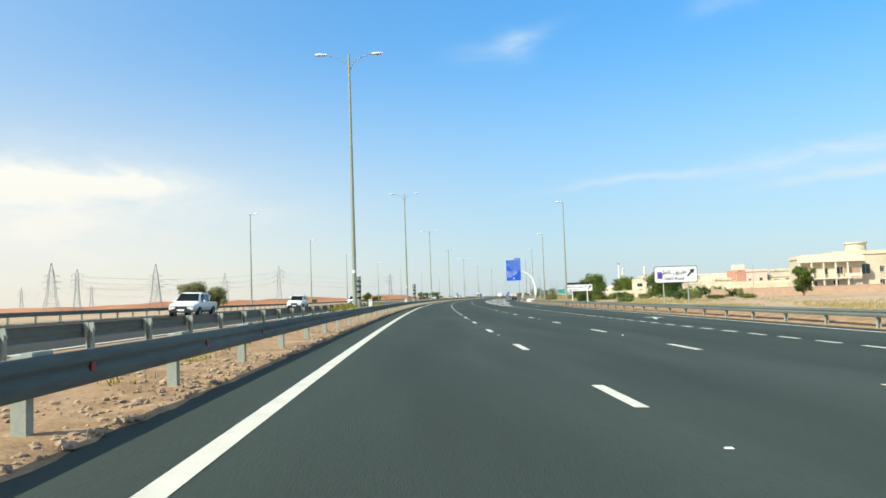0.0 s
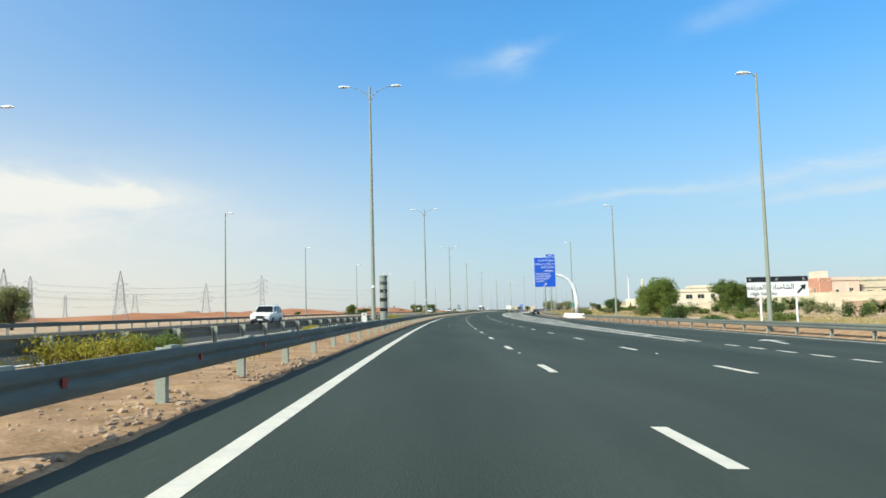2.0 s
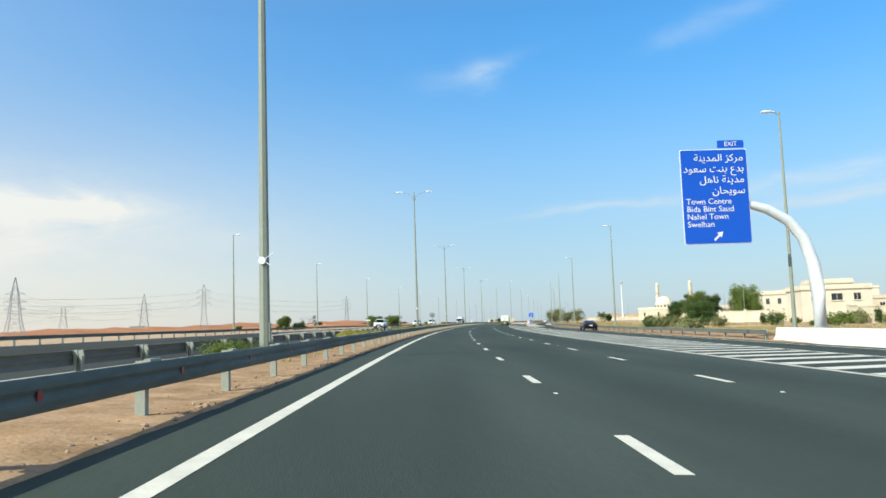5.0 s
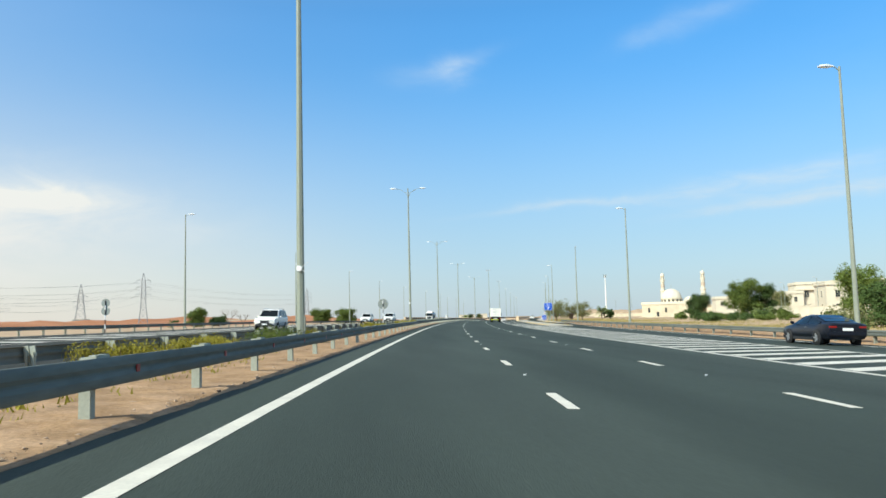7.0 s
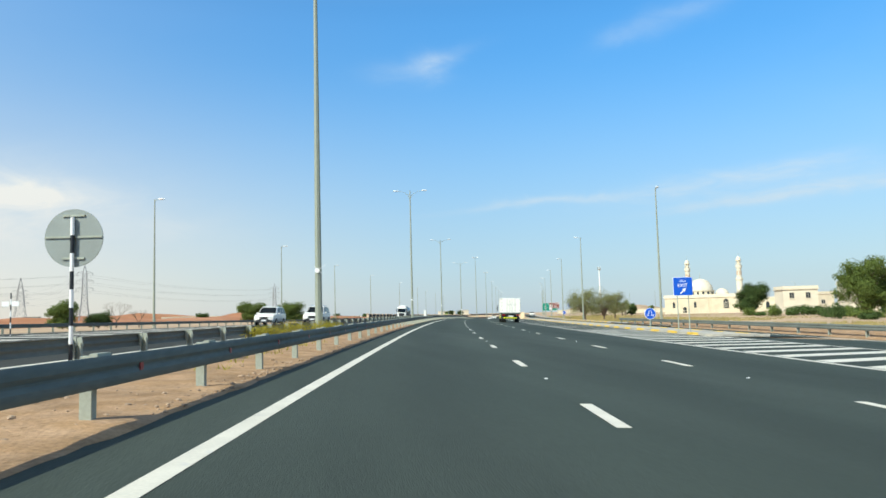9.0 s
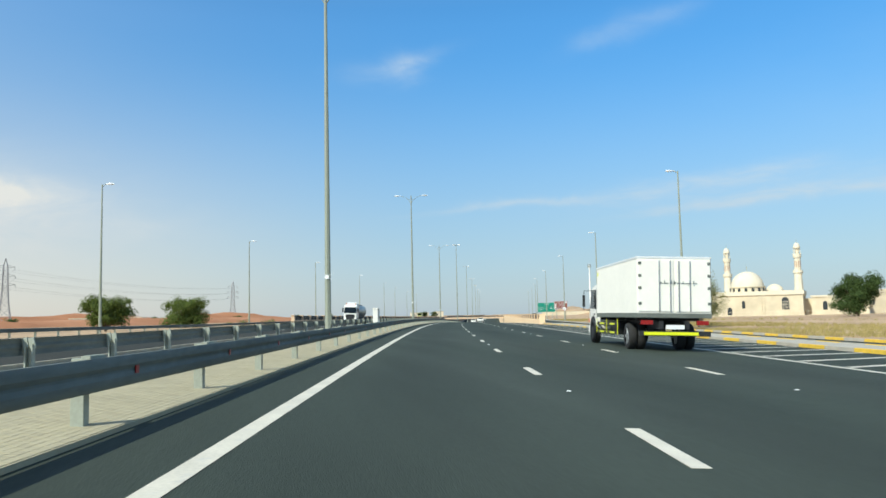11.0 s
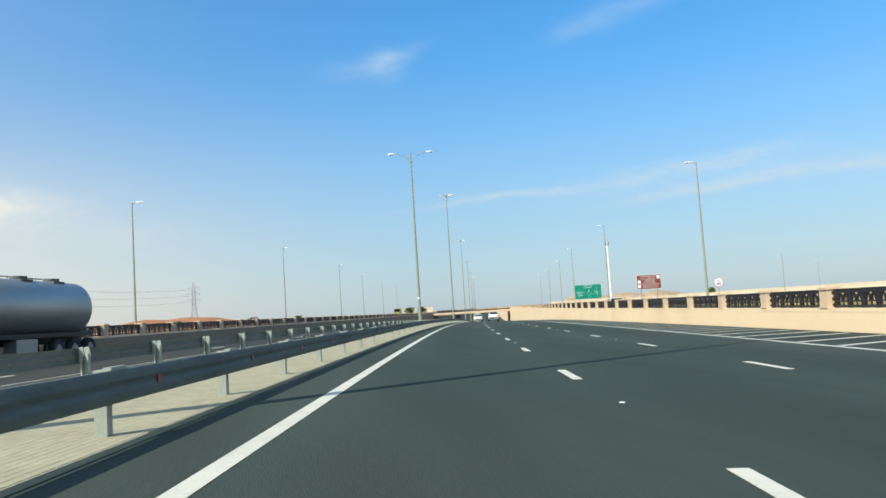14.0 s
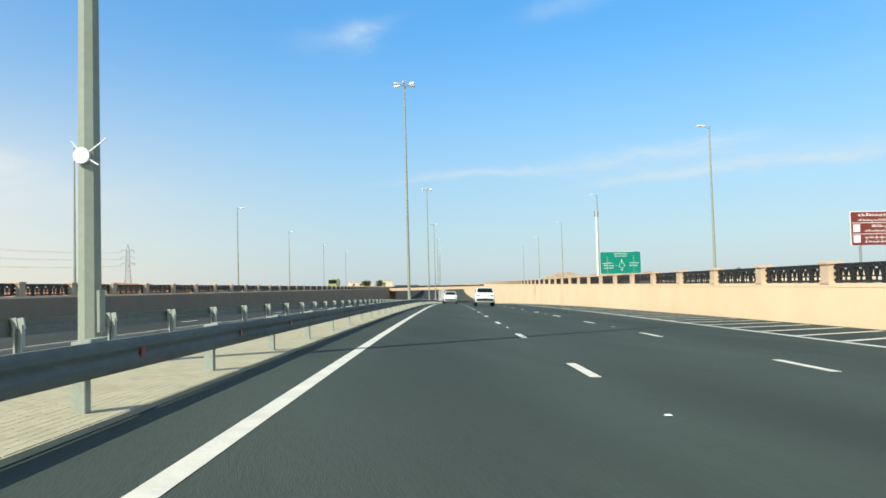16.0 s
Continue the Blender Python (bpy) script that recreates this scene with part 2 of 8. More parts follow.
LAMP_GREY = material("lamp_housing", (0.72, 0.74, 0.74), 0.4, 0.1, vary=0.04)
LAMP_GLASS = material("lamp_lens", (0.80, 0.82, 0.83), 0.15, 0.0, vary=0.02, spec=0.8)
# same wall render twice: sunlight put into the tan, shade into the brown
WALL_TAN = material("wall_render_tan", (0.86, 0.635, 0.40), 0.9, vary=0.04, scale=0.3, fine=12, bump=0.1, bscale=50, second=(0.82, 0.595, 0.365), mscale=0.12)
WALL_SHADED = material("wall_render_shaded", (0.31, 0.225, 0.150), 0.92, vary=0.08, scale=0.6, fine=18, bump=0.15, bscale=40)
PILLAR_TAN = material("pillar_render_tan", (0.62, 0.45, 0.30), 0.9, vary=0.07, scale=1.0, fine=18, bump=0.12, bscale=50)
RAIL_BROWN = material("balustrade_iron", (0.022, 0.020, 0.020), 0.5, 0.2, vary=0.15, fine=20)
SIGN_BLUE = material("sign_blue", (0.005, 0.085, 0.52), 0.4, vary=0.03)
SIGN_GREEN = material("sign_green", (0.0, 0.22, 0.15), 0.4, vary=0.03)
SIGN_BROWN = material("sign_brown", (0.20, 0.035, 0.02), 0.45, vary=0.03)
SIGN_WHITE = material("sign_white", (0.80, 0.80, 0.78), 0.45, vary=0.03)
SIGN_BLACK = material("sign_black", (0.012, 0.014, 0.018), 0.45, vary=0.05)
SIGN_RED = material("sign_red", (0.50, 0.02, 0.02), 0.45, vary=0.05)
SIGN_BACK = material("sign_back_metal", (0.26, 0.285, 0.265), 0.55, 0.3, vary=0.06, scale=2)
RADAR_GREY = material("radar_housing", (0.25, 0.27, 0.225), 0.55, 0.1, vary=0.06, scale=1.0)
BLACK_GLOSS = material("black_window", (0.008, 0.009, 0.011), 0.12, vary=0.0, spec=0.6)
CABINET_WHITE = material("cabinet_white", (0.72, 0.71, 0.66), 0.5, vary=0.05, scale=1.5)
REFLECT_RED = material("reflector_red", (0.30, 0.016, 0.018), 0.3, vary=0.1)

# ---- the road's line and level ----
LINE_X = (1.33, 0.0, 1.32, 5.04, 11.27, 20.63, 32.63, 47.46, 65.05, 84.92, 105.41, 125.87, 146.19, 166.4, 186.5, 206.51, 226.41, 246.3)
LEVEL_Z = (0.0, 0.03, 0.04, -0.03, -0.02, 0.01, 0.12, 0.12, -0.34, -1.38, -3.08, -5.05, -6.6, -7.2, -7.2, -6.6, -5.0, -3.0)
BANK = 0.0333
CUT = 512.0  # the underpass walls begin here
WALL_R, WALL_L = 16.0, -22.6


def spline(knots, y):
    s = min(max((y + 80) / 80, 0.0001), len(knots) - 1.0001)
    i = int(s)
    s -= i
    a, b, c, d = (knots[min(max(i + k, 0), len(knots) - 1)] for k in (-1, 0, 1, 2))
    return 0.5 * (2 * b + (c - a) * s + (2 * a - 5 * b + 4 * c - d) * s * s + (3 * b - a - 3 * c + d) * s ** 3)


def road_x(y):
    if y > 1280:
        return spline(LINE_X, 1279.9) + (y - 1280) * 0.248
    return spline(LINE_X, max(y, -79.9))


def road_z(y):
    return spline(LEVEL_Z, y)


def heading(y):
    return -math.atan((road_x(y + 1) - road_x(y - 1)) / 2)


def tilt(y):
    """Crossfall of the oncoming carriageway, which turns over along the curve."""
    rows = ((-200, 0.004), (120, 0.004), (300, 0.009), (380, 0.006), (440, -0.005), (500, -0.0145), (5000, -0.0145))
    for (a, p), (b, q) in zip(rows, rows[1:]):
        if y <= b:
            return p + (q - p) * min(max((y - a) / (b - a), 0), 1)
    return rows[-1][1]


def fall(u, y):
    """The carriageway leans to the right; the oncoming one lies flatter."""
    return -BANK * u if u > -6 else BANK * 6 + tilt(y) * (-6 - u)


def surface(u, y):
    """Height of the carriageways."""
    return road_z(y) + fall(u, y)


def plain(u, y):
    """Height of the land beside the road."""
    return road_z(min(y, 480)) + fall(min(max(u, -32), 30), y)


def at_road(u, y, h=0.0, turn=0.0, ground=None):
    z = (surface if ground is None else ground)(u, y)
    return pose(road_x(y) + u, y, z + h, 0, 0, math.degrees(heading(y)) + turn)


# ---- mesh helpers ----
def mesh_of(name, verts, faces, mat=None, smooth=False):
    me = bpy.data.meshes.new(name)
    me.from_pydata([tuple(v) for v in verts], [], faces)
    if smooth:
        me.shade_smooth()
    if mat:
        me.materials.append(mat)
    return me


def holder(name, m):
    ob = new(name)
    ob.matrix_world = m
    ob.empty_display_size = 0.2
    return ob


def child(name, me, parent, label="", m=None):
    ob = new(name, me)
    ob.parent = parent
    ob.matrix_basis = m if m is not None else Matrix.Identity(4)
    if label:
        tagged(ob, label)
    return ob


def bm_mesh(name, bm, mat, smooth=False):
    me = bpy.data.meshes.new(name)
    bm.normal_update()
    bm.to_mesh(me)
    bm.free()
    if smooth:
        me.shade_smooth()
    me.materials.append(mat)
    return me


def add_box(bm, x0, x1, y0, y1, z0, z1, bevel=0.0):
    r = bmesh.ops.create_cube(bm, size=1.0, matrix=Matrix.Translation(((x0 + x1) / 2, (y0 + y1) / 2, (z0 + z1) / 2)) @ Matrix.Diagonal((x1 - x0, y1 - y0, z1 - z0, 1)))
    if bevel:
        es = list({e for v in r["verts"] for e in v.link_edges})
        bmesh.ops.bevel(bm, geom=es, offset=bevel, segments=2, affect="EDGES")


def add_beam(bm, a, b, w, d=None):
    """A square bar from a to b."""
    a, b = Vector(a), Vector(b)
    v = b - a
    q = v.to_track_quat("Z", "Y").to_matrix().to_4x4()
    bmesh.ops.create_cube(bm, size=1.0, matrix=Matrix.Translation((a + b) / 2) @ q @ Matrix.Diagonal((w, d or w, v.length, 1)))


def add_tube(bm, pts, radii, n=8):
    """A round tapering tube along points."""
    rings = []
    for i, q in enumerate(pts):
        q = Vector(q)
        v = (Vector(pts[min(i + 1, len(pts) - 1)]) - Vector(pts[max(i - 1, 0)])).normalized()
        m = v.to_track_quat("Z", "Y").to_matrix()
        r = radii[i] if isinstance(radii, (list, tuple)) else radii
        rings.append([bm.verts.new(q + m @ Vector((r * math.cos(2 * math.pi * k / n), r * math.sin(2 * math.pi * k / n), 0))) for k in range(n)])
    for a, b in zip(rings, rings[1:]):
        for k in range(n):
            bm.faces.new((a[k], a[(k + 1) % n], b[(k + 1) % n], b[k]))
    bm.faces.new(rings[0][::-1])
    bm.faces.new(rings[-1])


def add_disc(bm, c, axis, r, depth, n=24):
    q = Vector(axis).to_track_quat("Z", "Y").to_matrix().to_4x4()
    bmesh.ops.create_cone(bm, cap_ends=True, segments=n, radius1=r, radius2=r, depth=depth, matrix=Matrix.Translation(c) @ q)


def box_mesh(name, dims, mat, bevel=0.0):
    bm = bmesh.new()
    for d in dims:
        add_box(bm, *d, bevel=bevel)
    return bm_mesh(name, bm, mat)


def ribbon(name, left, right, y0, y1, step, mat, lift=0.0, cols=1, ground=surface, kind="structure", label="", category=""):
    """A strip of surface between two offsets from the road's line."""
    ys = list(np.arange(y0, y1, step)) + [y1]
    verts, faces = [], []
    for y in ys:
        a = left(y) if callable(left) else left
        b = right(y) if callable(right) else right
        for k in range(cols + 1):
            u = a + (b - a) * k / cols
            verts.append((road_x(y) + u, y, ground(u, y) + lift))
    n = cols + 1
    for i in range(len(ys) - 1):
        for k in range(cols):
            faces.append((i * n + k, i * n + k + 1, (i + 1) * n + k + 1, (i + 1) * n + k))
    me = mesh_of(name, verts, faces, mat)
    wide = me.attributes.new("offset", "FLOAT", "POINT")
    wide.data.foreach_set("value", [x - road_x(y) for x, y, z in verts])
    return tagged(new(name, me), label, category, kind=kind)


def lerp_table(rows, y):
    for (a, u), (b, v) in zip(rows, rows[1:]):
        if y <= b:
            return u + (v - u) * min(max((y - a) / (b - a), 0), 1)
    return rows[-1][1]


def right_edge(y):
    """Right edge of the asphalt."""
    return min(lerp_table(((-100, 17.2), (24, 17.6), (165, 21.6), (380, 23.6), (2000, 23.6)), y), 99)


def left_edge(y):
    """Outer edge of the oncoming carriageway, which widens for a slip road."""
    return lerp_table(((-120, -22.5), (60, -24.2), (130, -25.8), (240, -29.6), (2000, -29.6)), y)


def right_line(y):
    return right_edge(y) - 1.4


def gore_right(y):
    return lerp_table(((100, 11.6), (152, 14.2), (176, 16.2), (250, 17.2), (372, 16.6), (512, 15.6)), y)


# ---- ground, carriageways, kerbs ----
def build_ground():
    us = [-4200, -2000, -1000, -500, -250, -120, -60, -34, -24, WALL_L - 0.35, WALL_L, -21, -6, -1.1, 4, 12, WALL_R, WALL_R + 0.35, 20, 24, 30, 40, 60, 90, 140, 220, 400, 800, 1600, 3000, 5000]
    ys = [-400, -200, -120] + list(np.arange(-80, CUT, 16)) + [CUT - 0.05, CUT] + list(np.arange(520, 1290, 12)) + [1400, 1600, 2000, 2600, 3400, 4600]
    verts, faces = [], []
    for y in ys:
        for u in us:
            inside = WALL_L <= u <= WALL_R
            z = surface(u, y) - 0.16 if inside else plain(u, y) - 0.06
            if abs(u) > 45 and not inside:
                z += 0.35 * noise.noise(Vector((u * 0.02, y * 0.02, 0)))
            verts.append((road_x(y) + u, y, z))
    n = len(us)
    for i in range(len(ys) - 1):
        for k in range(n - 1):
            faces.append((i * n + k, i * n + k + 1, (i + 1) * n + k + 1, (i + 1) * n + k))
    return tagged(new("ground", mesh_of("ground", verts, faces, SAND)), "pale sandy desert ground with darker patches", "ground", kind="structure")


build_ground()
ribbon("road_main", -1.34, lambda y: right_edge(y) if y < 366 else (16.4 if y < CUT else WALL_R - 0.02), -120, 1300, 6, ASPHALT, 0.0, 6, label="dark smooth asphalt carriageway with three lanes", category="road")
ribbon("road_ramp", lambda y: 16.35 if y < 372 else 19.3, lambda y: 23.6, 366, 900, 6, ASPHALT, 0.004, 2, plain, label="dark asphalt exit ramp beside the carriageway", category="road")
ribbon("road_opposite", lambda y: left_edge(y) if y < CUT else WALL_L + 0.02, -6.0, -120, 1300, 6, ASPHALT_FAR, 0.0, 5, label="grey asphalt carriageway for oncoming traffic", category="road")
ribbon("road_slip", lambda y: -29.6, lambda y: WALL_L - 1.2, CUT - 2, 900, 6, ASPHALT_FAR, 0.004, 2, plain, label="grey asphalt slip road above the cutting", category="road")


def build_median_dirt():
    """Stony dirt that thins out over the asphalt in a ragged edge."""
    ys = np.arange(-120, 398.1, 0.35)
    cols = (-6.0, -5.6, -4.8, -4.0, -3.4, -2.9, -2.5, -2.2, -2.0, -1.85, -1.7, -1.58, -1.46, -1.35, -1.24, -1.13, -0.98)
    verts, faces = [], []
    for y in ys:
        y = float(y)
        for k, u in enumerate(cols):
            lift = 0.03 + 0.03 * noise.noise(Vector((u * 0.9, y * 0.5, 1.0))) + 0.014 * noise.noise(Vector((u * 3.1, y * 2.2, 4.0)))
            if k == len(cols) - 1:
                u += 0.07 * noise.noise(Vector((3.0, y * 0.7, 0.0))) + 0.05 * noise.noise(Vector((3.0, y * 2.9, 5.0)))
                lift = 0.003
            elif k == 0:
                lift = 0.004
            verts.append((road_x(y) + u, y, surface(u, y) + lift))
    n = len(cols)
    for i in range(len(ys) - 1):
        for k in range(n - 1):
            faces.append((i * n + k, i * n + k + 1, (i + 1) * n + k + 1, (i + 1) * n + k))
    return tagged(new("median_dirt", mesh_of("median_dirt", verts, faces, MEDIAN_DIRT, True)), "pale brown stony dirt strip between guardrails", "ground", kind="structure")


build_median_dirt()

# ---- road markings ----
markings = tagged(holder("road_markings", Matrix.Identity(4)), "white painted lane lines and hatching on asphalt", "road marking", kind="structure")


def gore_left(y):
    return lerp_table(((262, -17.6), (305, -23.6), (470, -24.4), (505, -22.8)), y)


def line_paint(u0, u1, y0, y1, lift=0.005, parent=markings, name="edge_line", step=4.0, ground=surface):
    ys = list(np.arange(y0, y1, step)) + [y1]
    verts = []
    for y in ys:
        for u in (u0, u1):
            uu = u(y) if callable(u) else u
            verts.append((road_x(y) + uu, y, ground(uu, y) + lift))
    child(name, mesh_of(name, verts, [(2 * i, 2 * i + 1, 2 * i + 3, 2 * i + 2) for i in range(len(ys) - 1)], PAINT_WHITE), parent)


line_paint(-0.1, 0.1, -110, 1290)
line_paint(11.1, 11.32, 101, 900)
line_paint(lambda y: right_line(y), lambda y: right_line(y) + 0.24, -110, 372)
line_paint(lambda y: gore_right(y), lambda y: gore_right(y) + 0.2, 101, 370)
line_paint(-6.45, -6.25, -110, 1290)
line_paint(lambda y: left_edge(y) + 1.2, lambda y: left_edge(y) + 1.4, -110, CUT)
line_paint(-17.4, -17.2, 262, 900)
line_paint(lambda y: gore_left(y) - 0.2, gore_left, 262, 505)
DASH = mesh_of("lane_dash", [(-0.075, -0.98, 0), (0.075, -0.98, 0), (0.075, 0.98, 0), (-0.075, 0.98, 0), (-0.075, -0.98, 0.004), (0.075, -0.98, 0.004), (0.075, 0.98, 0.004), (-0.075, 0.98, 0.004)],
               [(4, 5, 6, 7), (0, 1, 5, 4), (1, 2, 6, 5), (2, 3, 7, 6), (3, 0, 4, 7)], PAINT_WHITE)
SHORT = mesh_of("short_dash", [(-0.08, -0.55, 0), (0.08, -0.55, 0), (0.08, 0.55, 0), (-0.08, 0.55, 0), (-0.08, -0.55, 0.004), (0.08, -0.55, 0.004), (0.08, 0.55, 0.004), (-0.08, 0.55, 0.004)],
                [(4, 5, 6, 7), (0, 1, 5, 4), (1, 2, 6, 5), (2, 3, 7, 6), (3, 0, 4, 7)], PAINT_WHITE)
STUD = mesh_of("road_stud", [(-0.034, -0.022, 0), (0.034, -0.022, 0), (0.034, 0.022, 0), (-0.034, 0.022, 0), (-0.022, -0.012, 0.010), (0.022, -0.012, 0.010), (0.022, 0.012, 0.010), (-0.022, 0.012, 0.010)],
               [(4, 5, 6, 7), (0, 1, 5, 4), (1, 2, 6, 5), (2, 3, 7, 6), (3, 0, 4, 7)], SIGN_WHITE)


def on_road(u, y, h=0.002):
    slope = math.degrees(math.atan((road_z(y + 1) - road_z(y - 1)) / 2))
    return pose(road_x(y) + u, y, surface(u, y) + h, slope, math.degrees(math.atan(BANK)), math.degrees(heading(y)))


for n in range(-6, 112):
    y = 8.69 + 8.61 * n
    for u in (3.7, 7.4):
        child("lane_dash", DASH, markings, m=on_road(u, y))
    for u in (-10.1, -13.7, -17.2) if y < 260 else (-10.1, -13.7):
        if n % 2 == 0:
            child("lane_dash", DASH, markings, m=on_road(u, y))
for n in range(52):
    y = 5.6 + 17.22 * n if n < 12 else 219.94 + 17.22 * (n - 12)
    for u in (3.73, 7.43):
        child("road_stud", STUD, markings, m=on_road(u, y))
for n in range(48):
    child("lane_dash", SHORT, markings, m=on_road(11.75, -2 + 2.12 * n))
# hatching in the gore, one bar after another, slanting away from the traffic
for n in range(288):
    y = 108 + 2.32 * n
    a = 11.4
    b = gore_right(y)
    if b - a < 0.4:
        continue
    rise = 0.5
    pts = []
    wide = 0.9 if y < 380 else 0.30
    for u, dy in ((a, 0.0), (a, wide), (b, wide + rise * (b - a)), (b, rise * (b - a))):
        yy = y + dy
        pts.append((road_x(yy) + u, yy, surface(u, yy) + 0.006))
    child("hatch_bar", mesh_of("hatch_bar", pts, [(0, 3, 2, 1)], PAINT_WHITE), markings)
for n in range(52):
    y = 268 + 4.6 * n
    a, b = -17.5, gore_left(y)
    if a - b < 0.6:
        continue
    pts = []
    for u, dy in ((a, 0.0), (a, 1.6), (b, 1.6 + 0.5 * (a - b)), (b, 0.5 * (a - b))):
        yy = y + dy
        pts.append((road_x(yy) + u, yy, surface(u, yy) + 0.006))
    child("hatch_bar", mesh_of("hatch_bar", pts, [(0, 1, 2, 3)], PAINT_WHITE), markings)
# merge arrow on the lost lane
bm = bmesh.new()
vs = [bm.verts.new(v) for v in ((-0.1, -2.6, 0), (0.1, -2.6, 0), (0.1, 0.9, 0), (0.55, 0.7, 0), (0, 2.6, 0), (-0.55, 0.7, 0), (-0.1, 0.9, 0))]
bm.faces.new(vs)
ARROW = bm_mesh("lane_arrow", bm, PAINT_WHITE)
for u, y in ((14.2, 42.5), (15.0, 101.6)):
    child("lane_arrow", ARROW, markings, m=on_road(u, y, 0.006) @ pose(0, 0, 0, 0, 0, -14))
# skid marks in the fast lane
def skid(pts, w):
    verts = []
    for u, y in pts:
        for s in (-w, w):
            verts.append((road_x(y) + u + s, y, surface(u, y) + 0.004))
    return mesh_of("skid_mark", verts, [(2 * i, 2 * i + 1, 2 * i + 3, 2 * i + 2) for i in range(len(pts) - 1)], RUBBER_MARK)


for off in (-0.045, -0.015, 0.015, 0.045):
    child("skid_mark", skid([(1.96 + off, y) for y in np.arange(124, 147.1, 1.5)], 0.0135), markings)
for off in (-0.05, 0.0, 0.05):
    child("skid_mark", skid([(0.40 + off, y) for y in np.arange(126, 150, 2)], 0.009), markings)

# ---- kerbs, paved median, island ----
def kerb_run(name, u, y0, y1, w, h, mat, ground=surface, step=6.0, label="", category="kerb"):
    ys = list(np.arange(y0, y1, step)) + [y1]
    verts, faces = [], []
    for y in ys:
        uu = u(y) if callable(u) else u
        g = ground(uu, y)
        for du, dz in ((0, -0.05), (0, h - 0.02), (0.02, h), (w, h), (w, -0.05)):
            verts.append((road_x(y) + uu + du, y, g + dz))
    for i in range(len(ys) - 1):
        for k in range(4):
            faces.append((i * 5 + k, (i + 1) * 5 + k, (i + 1) * 5 + k + 1, i * 5 + k + 1))
    faces += [(0, 1, 2, 3, 4), tuple(len(verts) - 1 - k for k in range(5))]
    return tagged(new(name, mesh_of(name, verts, faces, mat)), label, category, kind="structure")


kerb_run("kerb_median", -1.203, 398, 1290, 0.04, 0.046, PAVER, label="low concrete kerb along the median")
kerb_run("kerb_opposite", -6.02, 398, 1290, 0.12, 0.1, KERB, label="low dark concrete kerb on the far side of the median")
median_bed = ribbon("median_bed", -5.92, -1.20, 398, 1290, 6, CONCRETE, 0.02, 2, label="mortar bed under the median pavers", category="pavement")
ribbon("island_bed", lambda y: 16.45, lambda y: 19.35, 366.5, CUT, 4, CONCRETE, 0.11, 2, plain, label="grey paved traffic island between road and ramp", category="pavement")
# painted kerb stones of the island, alternately yellow and plain
STONE_Y = box_mesh("kerb_stone", [(-0.09, 0.09, -0.48, 0.48, -0.1, 0.14)], PAINT_YELLOW, 0.015)
STONE_G = box_mesh("kerb_stone", [(-0.09, 0.09, -0.48, 0.48, -0.1, 0.14)], CONCRETE, 0.015)
island = tagged(holder("island_kerb", Matrix.Identity(4)), "yellow and grey painted kerb stones round the island", "kerb", kind="structure")
for n in range(4):
    child("kerb_stone", STONE_G, island, m=at_road(16.55 + 0.9 * n, 366.3, 0, 90, ground=plain))
for n in range(146):
    y = 366.6 + n
    for u in (16.4, 19.38):
        child("kerb_stone", STONE_Y if (n // 2) % 2 else STONE_G, island, m=at_road(u, y, 0, ground=plain))
for n in range(60):
    child("kerb_stone", STONE_Y if (n // 2) % 2 else STONE_G, island, m=at_road(24.0, 430 + n, 0, ground=plain))
ribbon("verge_path", 24.1, 26.2, 400, 900, 8, CONCRETE, 0.06, 1, plain, label="pale concrete verge beside the ramp", category="pavement")

# ---- guardrails ----
W_PROFILE = ((0.0, 0.36), (0.05, 0.39), (0.08, 0.43), (0.08, 0.47), (0.0, 0.52), (0.0, 0.545), (0.08, 0.595), (0.08, 0.64), (0.05, 0.68), (0.0, 0.705))
POST_NEAR = box_mesh("post", [(-0.08, 0.045, -0.055, 0.055, -0.3, 0.70)], GALV_POST, 0.006)
W_BEAM = tuple((v * 0.30, 0.395 + (h - 0.36) * 0.87) for v, h in W_PROFILE)
bm = bmesh.new()
for x in (-0.06, 0.06):
    add_box(bm, x - 0.015, x + 0.015, -0.05, 0.05, -0.3, 0.60)
    add_beam(bm, (x, 0.0, 0.52), (x - 0.035, 0.0, 0.71), 0.036, 0.10)
add_box(bm, -0.05, 0.05, 0.036, 0.046, -0.3, 0.66)
POST_LEFT = bm_mesh("post", bm, GALV_POST)
SPACER = box_mesh("spacer", [(-0.03, 0.03, 0.0, 0.07, 0.42, 0.70)], GALV_POST, 0.006)
LONG_SPACER = box_mesh("spacer", [(-0.045, 0.045, -0.16, 0.16, 0.42, 0.725)], GALV_POST, 0.008)
REFL = box_mesh("reflector", [(-0.006, 0.004, -0.045, 0.045, -0.04, 0.04)], REFLECT_RED, 0.002)


